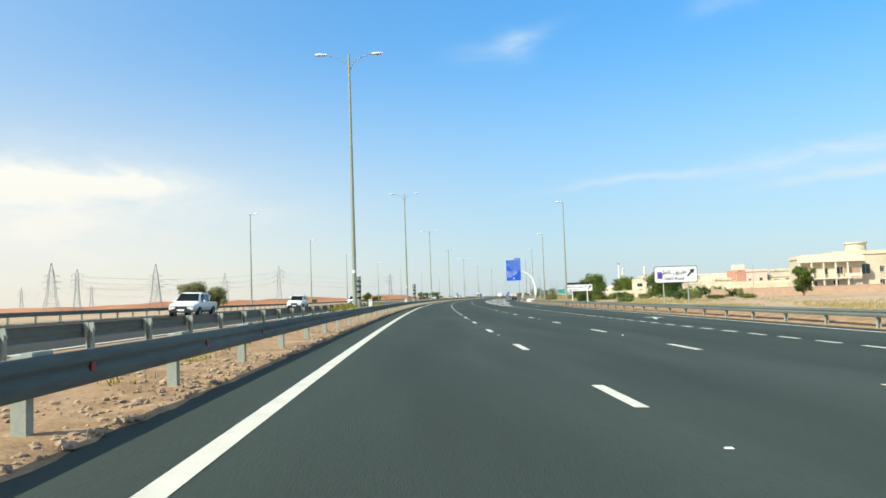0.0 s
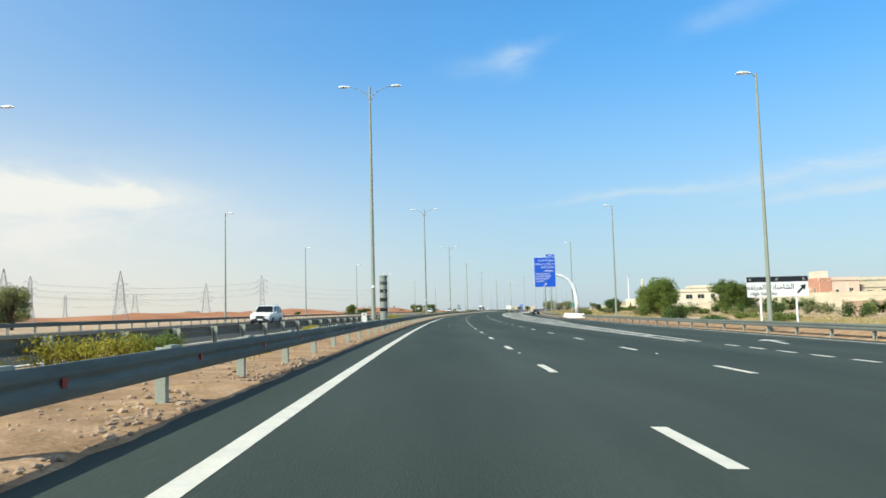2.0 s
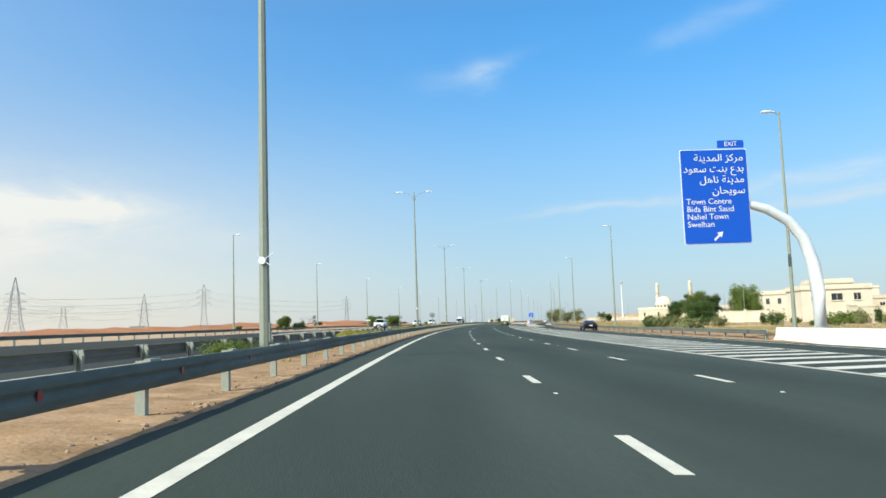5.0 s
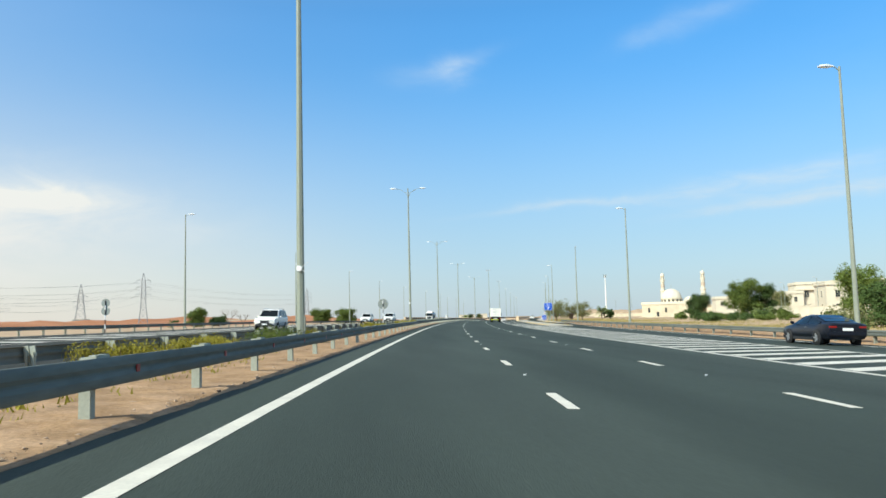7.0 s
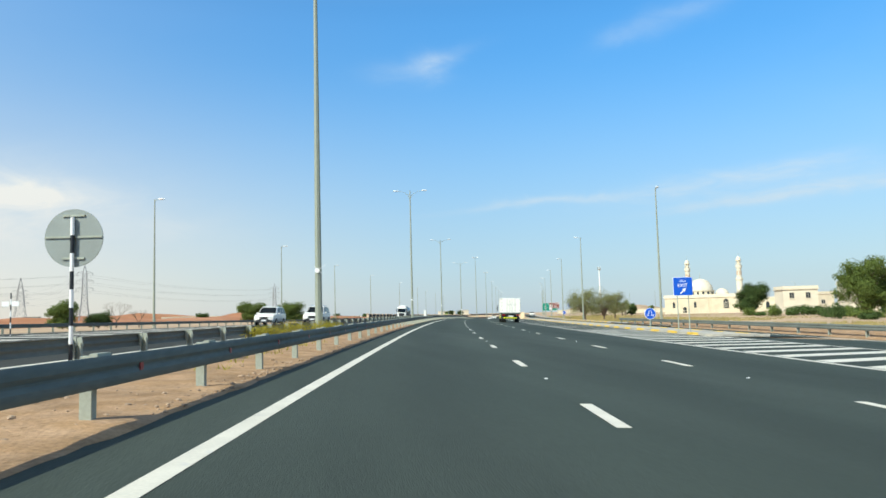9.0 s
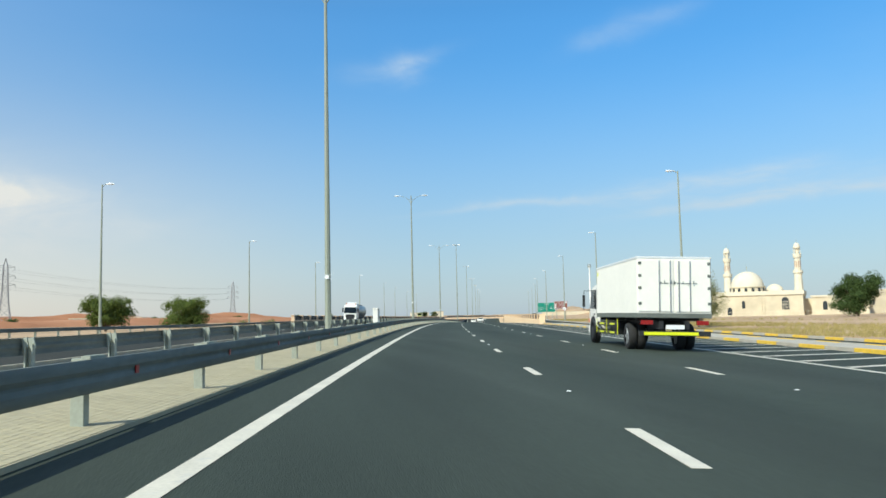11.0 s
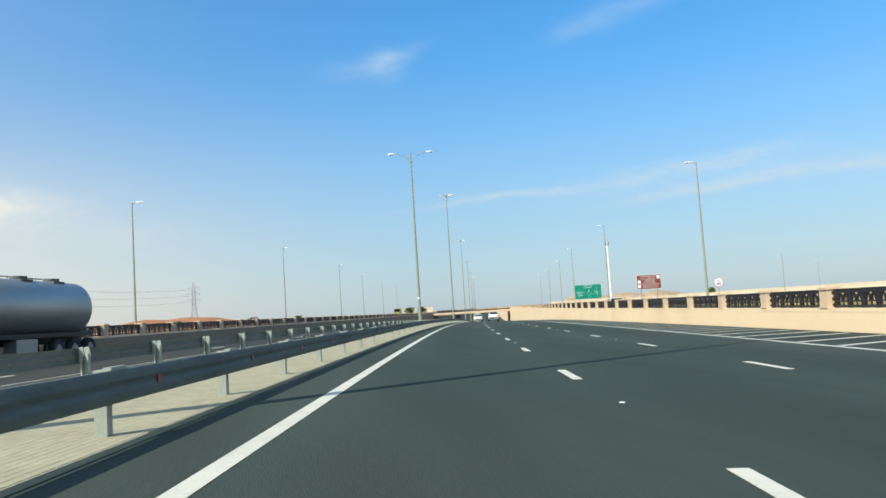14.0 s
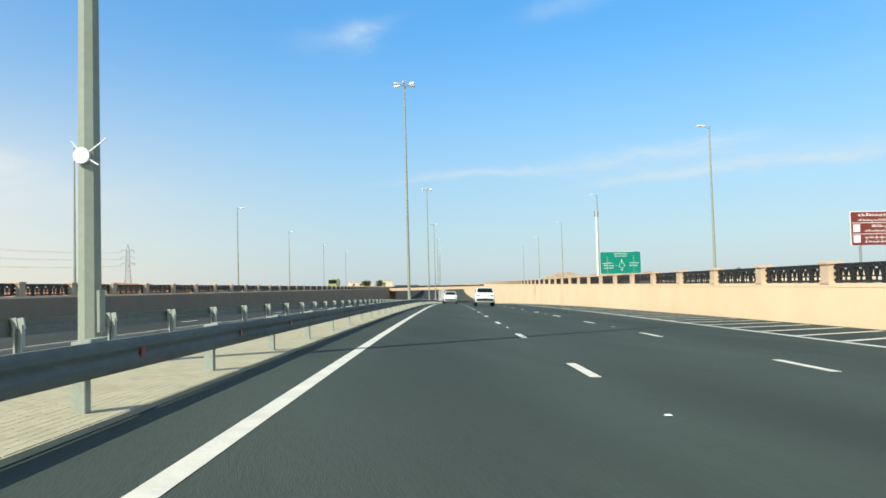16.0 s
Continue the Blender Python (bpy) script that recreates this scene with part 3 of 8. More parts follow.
def guardrail(u, y0, y1, side, label, ground=surface, spacing=3.45, cap=False, phase=0.0, lift=0.0, spots=None):
    """W-beam on posts; side +1 faces larger offsets."""
    thing = tagged(holder("guardrail", Matrix.Identity(4)), label, "guardrail", group="highway guardrails")
    rise = lift if callable(lift) else (lambda y: lift)
    ys = list(np.arange(y0, y1, 3.45)) + [y1]
    verts, faces = [], []
    n = len(W_BEAM)
    for y in ys:
        uu = u(y) if callable(u) else u
        for back in (0.0, -0.012):
            for v, h in W_BEAM:
                lip = -0.03 if back and h == W_BEAM[-1][1] else 0.0
                verts.append((road_x(y) + uu + side * (0.09 + v + back + lip), y, ground(uu, y) + h + rise(y)))
    for i in range(len(ys) - 1):
        a, b = i * 2 * n, (i + 1) * 2 * n
        for k in range(n - 1):
            faces.append((a + k, a + k + 1, b + k + 1, b + k))
            faces.append((a + n + k + 1, a + n + k, b + n + k, b + n + k + 1))
        faces.append((a, b, b + n, a + n))
        faces.append((a + n - 1, a + 2 * n - 1, b + 2 * n - 1, b + n - 1))
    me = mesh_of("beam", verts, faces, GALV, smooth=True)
    me.set_sharp_from_angle(angle=radians(25))
    child("beam", me, thing, "corrugated galvanised steel beam")
    if spots is None:
        spots = np.arange(y0 + 0.4 + phase, y1, spacing)
    for y in spots:
        y = float(y)
        uu = u(y) if callable(u) else u
        m = at_road(uu - side * 0.07, y, rise(y), ground=ground)
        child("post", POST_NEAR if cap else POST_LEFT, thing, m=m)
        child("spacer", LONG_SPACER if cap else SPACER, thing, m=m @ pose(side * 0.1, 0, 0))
        if cap:
            child("reflector", REFL, thing, "red reflector", m=at_road(uu + side * 0.112, y + 0.8, 0.545 + rise(y), ground=ground))
    return thing


NEAR_POSTS = [lerp_table(((-30, -64.15), (-10, 6.0), (0, 41.6), (17, 101.1), (26, 133.25), (64, 265.02), (85, 339.1), (114, 441.34), (139, 529.64), (245, 902.8)), k) for k in range(-28, 246)]
guardrail(-1.45, -60, 905, 1, "galvanised steel guardrail on the near edge of the median", cap=True, lift=-0.045, spots=NEAR_POSTS)
guardrail(-5.62, -40, 905, -1, "galvanised steel guardrail on the far edge of the median", phase=1.0, lift=lambda y: lerp_table(((0, -0.13), (120, -0.14), (275, -0.21), (380, -0.15), (460, -0.07), (1000, -0.07)), y))
guardrail(lambda y: left_edge(y) - 0.8, -20, CUT + 40, 1, "galvanised steel guardrail beyond the oncoming lanes", ground=plain)
guardrail(lambda y: right_edge(y) + 0.75, -20, 196, -1, "galvanised steel guardrail along the sandy verge", ground=plain, spacing=4.0)
guardrail(lambda y: right_edge(y) + 0.9, 232, 425, -1, "galvanised steel guardrail along the exit ramp", ground=plain, spacing=4.0)

# low bank of sand behind the verge rails
def bank_rise(du):
    return lerp_table(((0.7, 0.0), (1.5, 0.26), (2.6, 0.36), (6.0, 0.30), (12.0, 0.0)), du)


for y0, y1 in ((-40, 214), (226, 428)):
    ys = [y0 + 2.0 * k for k in range(int((y1 - y0) / 2) + 1)]
    steps = (0.7, 1.1, 1.5, 2.0, 2.6, 3.6, 6.0, 9.0, 12.0)
    verts, faces = [], []
    for y in ys:
        ease = min(1.0, (y - y0) / 10, (y1 - y) / 10)
        for du in steps:
            u = right_edge(y) + du
            verts.append((road_x(y) + u, y, plain(u, y) - 0.04 + ease * bank_rise(du) * (1 + 0.35 * noise.noise(Vector((du * 0.8, y * 0.12, 2.0))))))
    n = len(steps)
    faces = [(i * n + k, i * n + k + 1, (i + 1) * n + k + 1, (i + 1) * n + k) for i in range(len(ys) - 1) for k in range(n - 1)]
    tagged(new("sand_bank", mesh_of("sand_bank", verts, faces, MEDIAN_DIRT, True)), "low bank of orange sand behind the guardrail", "ground", kind="structure")

# ---- retaining walls of the underpass with balustrades ----
def west_top(y):
    """The west wall sinks slightly towards the overpass."""
    return 0.76 - 0.0036 * (y - 518)


def level_top(y):
    return 0.10


def retaining(name, u, thick, y0, y1, top, mat, label, cap_mat):
    ys = list(np.arange(y0, y1, 5.75)) + [y1]
    verts, faces = [], []
    for y in ys:
        a, b = min(u, u + thick), max(u, u + thick)
        for uu, z in ((a, surface(u, y) - 0.4), (a, top(y)), (b, top(y)), (b, surface(u, y) - 0.4)):
            verts.append((road_x(y) + uu, y, z))
    for i in range(len(ys) - 1):
        for k in range(3):
            faces.append((i * 4 + k, (i + 1) * 4 + k, (i + 1) * 4 + k + 1, i * 4 + k + 1))
    faces += [(0, 1, 2, 3), tuple(len(verts) - 1 - k for k in range(4))]
    w = tagged(new(name, mesh_of(name, verts, faces, mat)), label, "wall", kind="structure")
    # coping strip
    verts, faces = [], []
    for y in ys:
        a, b = min(u, u + thick) - 0.012, max(u, u + thick) + 0.012
        for uu, z in ((a, top(y) - 0.01), (a, top(y) + 0.12), (b, top(y) + 0.12), (b, top(y) - 0.01)):
            verts.append((road_x(y) + uu, y, z))
    for i in range(len(ys) - 1):
        for k in range(3):
            faces.append((i * 4 + k, (i + 1) * 4 + k, (i + 1) * 4 + k + 1, i * 4 + k + 1))
    faces += [(0, 1, 2, 3), tuple(len(verts) - 1 - k for k in range(4))]
    child("coping", mesh_of("coping", verts, faces, cap_mat), w)
    return w


def panel_mesh():
    """One bay of cast ironwork, 5.1 m long: broad rails with knuckled ends, paired uprights, arches and collars."""
    bm = bmesh.new()
    L, H = 5.1, 0.70
    for z, t in ((0.06, 0.045), (0.24, 0.028), (H - 0.13, 0.035), (H - 0.03, 0.03)):
        add_box(bm, -0.04, 0.04, -L / 2, L / 2, z - t, z + t)
    for z in (0.10, 0.33, 0.56):
        for e in (-1, 1):
            add_disc(bm, (0, e * (L / 2 + 0.04), z), (0, 1, 0), 0.075, 0.12, 10)
    n = 5
    for k in range(n + 1):
        y = -L / 2 + 0.14 + k * (L - 0.28) / n
        for o in (-0.085, 0.085):
            add_box(bm, -0.045, 0.045, y + o - 0.045, y + o + 0.045, 0.0, H)
        add_box(bm, -0.03, 0.03, y - 0.06, y + 0.06, 0.24, H - 0.13)
    for k in range(n):
        y = -L / 2 + 0.14 + (k + 0.5) * (L - 0.28) / n
        for e in (-1, 1):
            add_beam(bm, (0, y + e * 0.34, 0.24), (0, y + e * 0.20, H - 0.13), 0.05)
            add_beam(bm, (0, y + e * 0.09, 0.24), (0, y + e * 0.14, H - 0.13), 0.04)
        add_disc(bm, (0, y, 0.40), (1, 0, 0), 0.085, 0.05, 10)
        add_box(bm, -0.025, 0.025, y - 0.02, y + 0.02, 0.05, 0.40)
        for j in range(4):
            add_box(bm, -0.03, 0.03, y - 0.30 + 0.2 * j - 0.04, y - 0.30 + 0.2 * j + 0.04, H - 0.13, H - 0.03)
    return bm_mesh("balustrade_panel", bm, RAIL_BROWN)


PANEL = panel_mesh()
def pillar_mesh(mat=PILLAR_TAN):
    bm = bmesh.new()
    add_box(bm, -0.26, 0.26, -0.3, 0.3, 0.0, 0.74)
    add_box(bm, -0.31, 0.31, -0.35, 0.35, 0.68, 0.80, 0.02)
    add_box(bm, -0.29, 0.29, -0.33, 0.33, 0.0, 0.08)
    return bm_mesh("pillar", bm, mat)


def balustrade(wall, u, y0, y1, top, mat):
    pil = pillar_mesh()
    y = y0
    while y < y1:
        m = pose(road_x(y) + u, y, top(y) + 0.12, 0, 0, math.degrees(heading(y)))
        child("pillar", pil, wall, m=m)
        if y + 5.75 < y1:
            yy = y + 2.875
            child("balustrade_panel", PANEL, wall, "dark brown ornamental iron balustrade", m=pose(road_x(yy) + u, yy, top(yy) + 0.13, 0, 0, math.degrees(heading(yy))))
        y += 5.75


# east wall takes the sunlit tone, west wall the tone darkened for shade
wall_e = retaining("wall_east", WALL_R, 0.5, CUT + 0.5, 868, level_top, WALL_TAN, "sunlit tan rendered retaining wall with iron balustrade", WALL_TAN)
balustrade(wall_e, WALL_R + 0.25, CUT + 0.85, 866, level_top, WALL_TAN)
wall_w = retaining("wall_west", WALL_L, -0.5, 518.5, 868, west_top, WALL_SHADED, "shaded brown retaining wall with iron balustrade", WALL_TAN)
balustrade(wall_w, WALL_L - 0.25, 518.9, 866, west_top, WALL_TAN)
# gate pier that ends the east wall
pier = box_mesh("wall_end_pier", [(-0.42, 0.42, -0.3, 0.3, -1.2, 1.02), (-0.48, 0.48, -0.36, 0.36, 0.94, 1.08)], WALL_TAN, 0.02)
child("end_pier", pier, wall_e, m=pose(road_x(CUT) + WALL_R + 0.25, CUT + 0.2, 0, 0, 0, math.degrees(heading(CUT))))

# overpass above the cutting
def overpass(y0, y1, name, label):
    b = tagged(holder(name, Matrix.Identity(4)), label, "bridge", kind="structure")
    y = (y0 + y1) / 2
    m = pose(road_x(y), y, 0, 0, 0, math.degrees(heading(y)))
    half = (y1 - y0) / 2
    # deck in the wall tone that has shade in its colour
    child("deck", box_mesh("deck", [(WALL_L - 1.5, WALL_R + 1.5, -half, half, -1.35, -0.4)], WALL_SHADED), b, m=m)
    child("edge_beam", box_mesh("edge_beam", [(WALL_L - 1.5, WALL_R + 1.5, -half - 0.35, -half, -1.45, -0.35)], PILLAR_TAN, 0.03), b, m=m)
    child("parapet", box_mesh("parapet", [(WALL_L - 1.5, WALL_R + 1.5, -half - 0.05, -half + 0.15, -0.35, 0.2)], RAIL_BROWN), b, m=m)
    for u in (-3.5, 1e9):
        if u < 100:
            for v in (-half + 4, 0, half - 4):
                child("column", box_mesh("column", [(u - 0.45, u + 0.45, v - 0.45, v + 0.45, -7.6, -1.2)], CONCRETE, 0.1), b, m=m)
    # abutments repeat the split: shade coloured in on the west, sun on the east
    child("abutment", box_mesh("abutment", [(WALL_L - 1.4, WALL_L - 0.6, -half, half, -7.6, -1.2)], WALL_SHADED), b, m=m)
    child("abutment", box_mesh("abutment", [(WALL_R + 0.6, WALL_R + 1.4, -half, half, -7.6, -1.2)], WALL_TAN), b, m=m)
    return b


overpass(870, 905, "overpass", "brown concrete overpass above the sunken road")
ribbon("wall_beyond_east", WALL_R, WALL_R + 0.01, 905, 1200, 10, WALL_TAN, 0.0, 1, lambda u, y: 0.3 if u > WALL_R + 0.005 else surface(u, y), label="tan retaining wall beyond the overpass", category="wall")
ribbon("wall_beyond_west", WALL_L - 0.01, WALL_L, 905, 1200, 10, WALL_SHADED, 0.0, 1, lambda u, y: 0.8 if u < WALL_L - 0.005 else surface(u, y), label="shaded brown retaining wall beyond the overpass", category="wall")

# ---- street lamps ----
def lamp_head(bm_h, bm_l, x, z, side):
    """A flat cobra head pointing along side, its lens underneath."""
    pts = [(0.0, 0.05, 0.05), (0.16, 0.12, 0.09), (0.5, 0.17, 0.12), (0.78, 0.14, 0.10), (0.9, 0.05, 0.05)]
    rings = []
    for d, w, h in pts:
        rings.append([bm_h.verts.new((x + side * d, cy, z + cz)) for cy, cz in ((-w, 0), (-w * 0.7, h), (w * 0.7, h), (w, 0), (w * 0.6, -0.03), (-w * 0.6, -0.03))])
    for a, b in zip(rings, rings[1:]):
        for k in range(6):
            bm_h.faces.new((a[k], a[(k + 1) % 6], b[(k + 1) % 6], b[k]))
    bm_h.faces.new(rings[0])
    bm_h.faces.new(rings[-1][::-1])
    add_box(bm_l, min(x + side * 0.25, x + side * 0.72), max(x + side * 0.25, x + side * 0.72), -0.11, 0.11, z - 0.06, z - 0.03, 0.01)


def shaft(h, r0, r1, sides=8):
    bm = bmesh.new()
    add_tube(bm, [(0, 0, 0), (0, 0, h * 0.5), (0, 0, h)], [r0, (r0 + r1) / 2, r1], sides)
    return bm


def pole_parts(thing, h, r0, r1, plate=0.24):
    child("shaft", bm_mesh("shaft", shaft(h, r0, r1), POLE_PAINT), thing)
    bm = bmesh.new()
    add_box(bm, -plate, plate, -plate, plate, -0.25, 0.06, 0.01)
    for a in (-1, 1):
        for b in (-1, 1):
            add_disc(bm, (a * plate * 0.75, b * plate * 0.75, 0.1), (0, 0, 1), 0.03, 0.1, 6)
    child("base_plate", bm_mesh("base_plate", bm, CONCRETE), thing)
    bm = bmesh.new()
    add_box(bm, r0 * 0.7, r0 + 0.012, -0.09, 0.09, 0.5, 1.1, 0.005)
    child("hatch", bm_mesh("hatch", bm, POLE_PAINT), thing)


def twin_lamp(m):
    thing = tagged(holder("street_lamp", m), "tall grey-green octagonal street lamp with two curved arms in the median", "street lamp", group="median street lamps")
    h = 19.1
    pole_parts(thing, h, 0.17, 0.075)
    for s in (-1, 1):
        bm = bmesh.new()
        add_tube(bm, [(s * 0.06, 0, h - 1.15), (s * 0.35, 0, h - 0.62), (s * 0.8, 0, h - 0.28), (s * 1.45, 0, h - 0.06), (s * 1.75, 0, h - 0.02)], [0.035, 0.033, 0.03, 0.028, 0.028], 6)
        add_tube(bm, [(s * 0.07, 0, h - 0.55), (s * 0.36, 0, h - 0.62)], 0.018, 5)
        child("arm", bm_mesh("arm", bm, POLE_PAINT), thing)
        bh, bl = bmesh.new(), bmesh.new()
        lamp_head(bh, bl, s * 1.62, h - 0.03, s)
        head = child("lamp_head", bm_mesh("lamp_head", bh, LAMP_GREY, True), thing, "pale grey flat lamp head")
        child("lens", bm_mesh("lens", bl, LAMP_GLASS), head)
    bm = bmesh.new()
    add_disc(bm, (-0.02, -0.19, 3.0), (0, 1, 0), 0.115, 0.05, 20)
    child("antenna_disc", bm_mesh("antenna_disc", bm, SIGN_WHITE), thing, "small white round antenna")
    bm = bmesh.new()
    for a, b in (((0.0, -0.17, 3.0), (0.34, -0.2, 3.24)), ((0.0, -0.17, 3.0), (-0.16, -0.2, 3.2)), ((0.0, -0.17, 3.0), (0.22, -0.2, 2.86))):
        add_tube(bm, [a, b], 0.012, 5)
    child("antenna_rods", bm_mesh("antenna_rods", bm, SIGN_WHITE), thing)
    return thing


twin = None
for u, y in ((-3.8, 55.9), (-3.95, 131.8), (-3.5, 206.9), (-3.55, 287.9), (-3.76, 363.4), (-4.12, 439.5), (-3.77, 512.0), (-3.5, 587.1)):
    m = at_road(u, y, 0.0)
    twin = copy_thing(twin, m) if twin else twin_lamp(m)


def high_mast(m):
    thing = tagged(holder("high_mast_lamp", m), "tall slender mast with a crown of six floodlights", "street lamp", group="median high masts")
    h = 28.6
    pole_parts(thing, h, 0.2, 0.085)
    bm = bmesh.new()
    for a in (30, 90, 150, 210, 270, 330):
        c, s = math.cos(radians(a)), math.sin(radians(a))
        add_tube(bm, [(0, 0, h - 0.25), (c * 0.5, s * 0.5, h - 0.1), (c * 0.8, s * 0.8, h - 0.1)], 0.035, 6)
    child("bracket", bm_mesh("bracket", bm, POLE_PAINT), thing)
    for a in (30, 90, 150, 210, 270, 330):
        bh, bl = bmesh.new(), bmesh.new()
        lamp_head(bh, bl, 0.7, h - 0.05, 1)
        r = pose(0, 0, 0, 0, 0, a)
        head = child("lamp_head", bm_mesh("lamp_head", bh, LAMP_GREY, True), thing, "pale grey floodlight", m=pose(0, 0, h) @ r @ Matrix.Diagonal((1, 1.15, 1.9, 1)) @ pose(0, 0, -h))
        child("lens", bm_mesh("lens", bl, LAMP_GLASS), head)
    return thing


mast = None
for y in (672.3, 762.8, 847.2, 925, 1005, 1085):
    m = at_road(-3.4, y, 0.0)
    mast = copy_thing(mast, m) if mast else high_mast(m)


def side_lamp(m, h, label):
    """Single short arm towards +x."""
    thing = tagged(holder("street_lamp", m), label, "street lamp", group="roadside street lamps")
    pole_parts(thing, h, 0.155, 0.065)
    bm = bmesh.new()
    add_tube(bm, [(0.03, 0, h - 0.25), (0.25, 0, h - 0.03), (0.5, 0, h)], 0.035, 6)
    child("arm", bm_mesh("arm", bm, POLE_PAINT), thing)
    bh, bl = bmesh.new(), bmesh.new()
    lamp_head(bh, bl, 0.35, h, 1)
    head = child("lamp_head", bm_mesh("lamp_head", bh, LAMP_GREY, True), thing, "pale grey flat lamp head")
    child("lens", bm_mesh("lens", bl, LAMP_GLASS), head)
    return thing


lamp_r = None
for x, y in ((24.0, 116.6), (30.3, 175.5), (36.4, 233.6), (43.3, 297.2), (51.5, 355.1), (61.4, 411.9), (71.5, 469.4), (85.0, 525.7), (97.4, 578.3), (113.0, 640.0), (127.3, 695.3), (143.6, 750.1), (159.0, 806), (174.0, 862)):
    u = x - road_x(y)
    m = pose(x, y, plain(u, y) - 0.02, 0, 0, 180 + math.degrees(heading(y)))
    if abs(y - 411.9) < 1:
        m = m @ pose(0, 0, 0, 0, 0, 90)
    lamp_r = copy_thing(lamp_r, m) if lamp_r else side_lamp(m, 15.9, "tall grey street lamp with one short arm on the sandy verge")
lamp_l = None
for x, y in ((-25.0, 122.6), (-23.3, 178.3), (-20.6, 238.1), (-14.3, 302.0), (-6.8, 361.2), (3.3, 421.2), (14.3, 480.4), (25.0, 538.6), (37.6, 593.7), (53.3, 657.1), (67.7, 715.4), (79.2, 773.6), (93, 832), (107, 890)):
    u = x - road_x(y)
    m = pose(x, y, plain(u, y) - 0.02, 0, 0, math.degrees(heading(y)))
    lamp_l = copy_thing(lamp_l, m) if lamp_l else side_lamp(m, 15.1, "tall grey street lamp with one short arm beyond the oncoming lanes")

# ---- signs and roadside cabinets ----
def text_mesh(words, size, mat, align="LEFT", thick=0.003):
    cu = bpy.data.curves.new("lettering", "FONT")
    cu.body, cu.size, cu.align_x, cu.align_y, cu.extrude = words, size, align, "CENTER", thick
    cu.resolution_u = 3
    ob = bpy.data.objects.new("lettering", cu)
    scene.collection.objects.link(ob)
    me = bpy.data.meshes.new_from_object(ob)
    bpy.data.objects.remove(ob)
    me.materials.clear()
    me.materials.append(mat)
    return me


def put_text(parent, words, x, z, size, mat, align="LEFT", y=-0.03, stretch=1.0):
    return child("lettering", text_mesh(words, size, mat, align), parent, m=pose(x, y, z, 90, 0, 0) @ Matrix.Diagonal((stretch, 1, 1, 1)))


FORMS = dict(zip("\u0627\u0628\u062a\u0629\u062d\u062f\u0631\u0632\u0633\u0634\u0637\u0639\u0641\u0642\u0643\u0644\u0645\u0646\u0647\u0648\u064a",
                 (0xFE8D, 0xFE8F, 0xFE95, 0xFE93, 0xFEA1, 0xFEA9, 0xFEAD, 0xFEAF, 0xFEB1, 0xFEB5, 0xFEC1, 0xFEC9, 0xFED1, 0xFED5, 0xFED9, 0xFEDD, 0xFEE1, 0xFEE5, 0xFEE9, 0xFEED, 0xFEF1)))
BREAKS = "\u0627\u0629\u062f\u0631\u0632\u0648"


def arabic(words):
    """Joined letter forms in the order in which they stand from left to right."""
    out = []
    for word in words.split(" "):
        shaped = []
        for i, c in enumerate(word):
            before = i > 0 and word[i - 1] not in BREAKS
            after = i + 1 < len(word) and c not in BREAKS
            shaped.append(chr(FORMS[c] + (3 if before and after else 1 if before else 2 if after else 0)))
        out.append("".join(reversed(shaped)))
    return " ".join(reversed(out))


def rounded_board(w, h, mat, r=0.12, t=0.04, x0=0.0, z0=0.0, y=0.0):
    """A flat board with rounded corners in the xz plane, its front towards -y."""
    bm = bmesh.new()
    ring = []
    for cx, cz, a0 in ((w - r, r, -90), (w - r, h - r, 0), (r, h - r, 90), (r, r, 180)):
        for k in range(5):
            a = radians(a0 + 22.5 * k)
            ring.append((x0 + cx + r * math.cos(a), z0 + cz + r * math.sin(a)))
    f = [bm.verts.new((x, y - t / 2, z)) for x, z in ring]
    b = [bm.verts.new((x, y + t / 2, z)) for x, z in ring]
    bm.faces.new(f)
    bm.faces.new(b[::-1])
    for k in range(len(ring)):
        q = (k + 1) % len(ring)
        bm.faces.new((f[q], f[k], b[k], b[q]))
    return bm_mesh("board", bm, mat)


def arrow_mesh(size, mat, y=-0.03):
    """An arrow up and to the right."""
    bm = bmesh.new()
    pts = [(-0.5, -0.36), (-0.36, -0.5), (0.18, 0.04), (0.36, -0.14), (0.5, 0.5), (-0.14, 0.36), (0.04, 0.18)]
    f = [bm.verts.new((x * size, y - 0.003, z * size)) for x, z in pts]
    b = [bm.verts.new((x * size, y + 0.01, z * size)) for x, z in pts]
    bm.faces.new(f)
    for k in range(len(pts)):
        q = (k + 1) % len(pts)
        bm.faces.new((f[q], f[k], b[k], b[q]))
    return bm_mesh("arrow", bm, mat)


def bars(parent, rows, mat, y=-0.03, name="script_line"):
    """Script that cannot be set in type: strokes of its size and colour."""
    rng = random.Random(7)
    for x0, x1, z, h in rows:
        bm = bmesh.new()
        x = x0
        while x < x1:
            w = min(rng.uniform(0.5, 1.5) * h, x1 - x)
            add_box(bm, x, x + w * 0.9, y - 0.004, y + 0.008, z - h * 0.12, z + h * 0.10)
            for _ in range(2):
                a = x + rng.random() * w * 0.8
                if rng.random() < 0.7:
                    add_box(bm, a, a + h * 0.16, y - 0.004, y + 0.008, z, z + h * rng.uniform(0.3, 0.6))
                else:
                    add_box(bm, a, a + h * 0.16, y - 0.004, y + 0.008, z - h * 0.45, z - h * 0.28)
            x += w + h * 0.16
        child(name, bm_mesh(name, bm, mat), parent)


def legs(parent, xs, h, r=0.05, mat=None, depth=0.3, back=0.07):
    for x in xs:
        bm = bmesh.new()
        add_tube(bm, [(x, back, -depth), (x, back, h)], r, 10)
        child("sign_post", bm_mesh("sign_post", bm, mat or GALV_POST), parent)


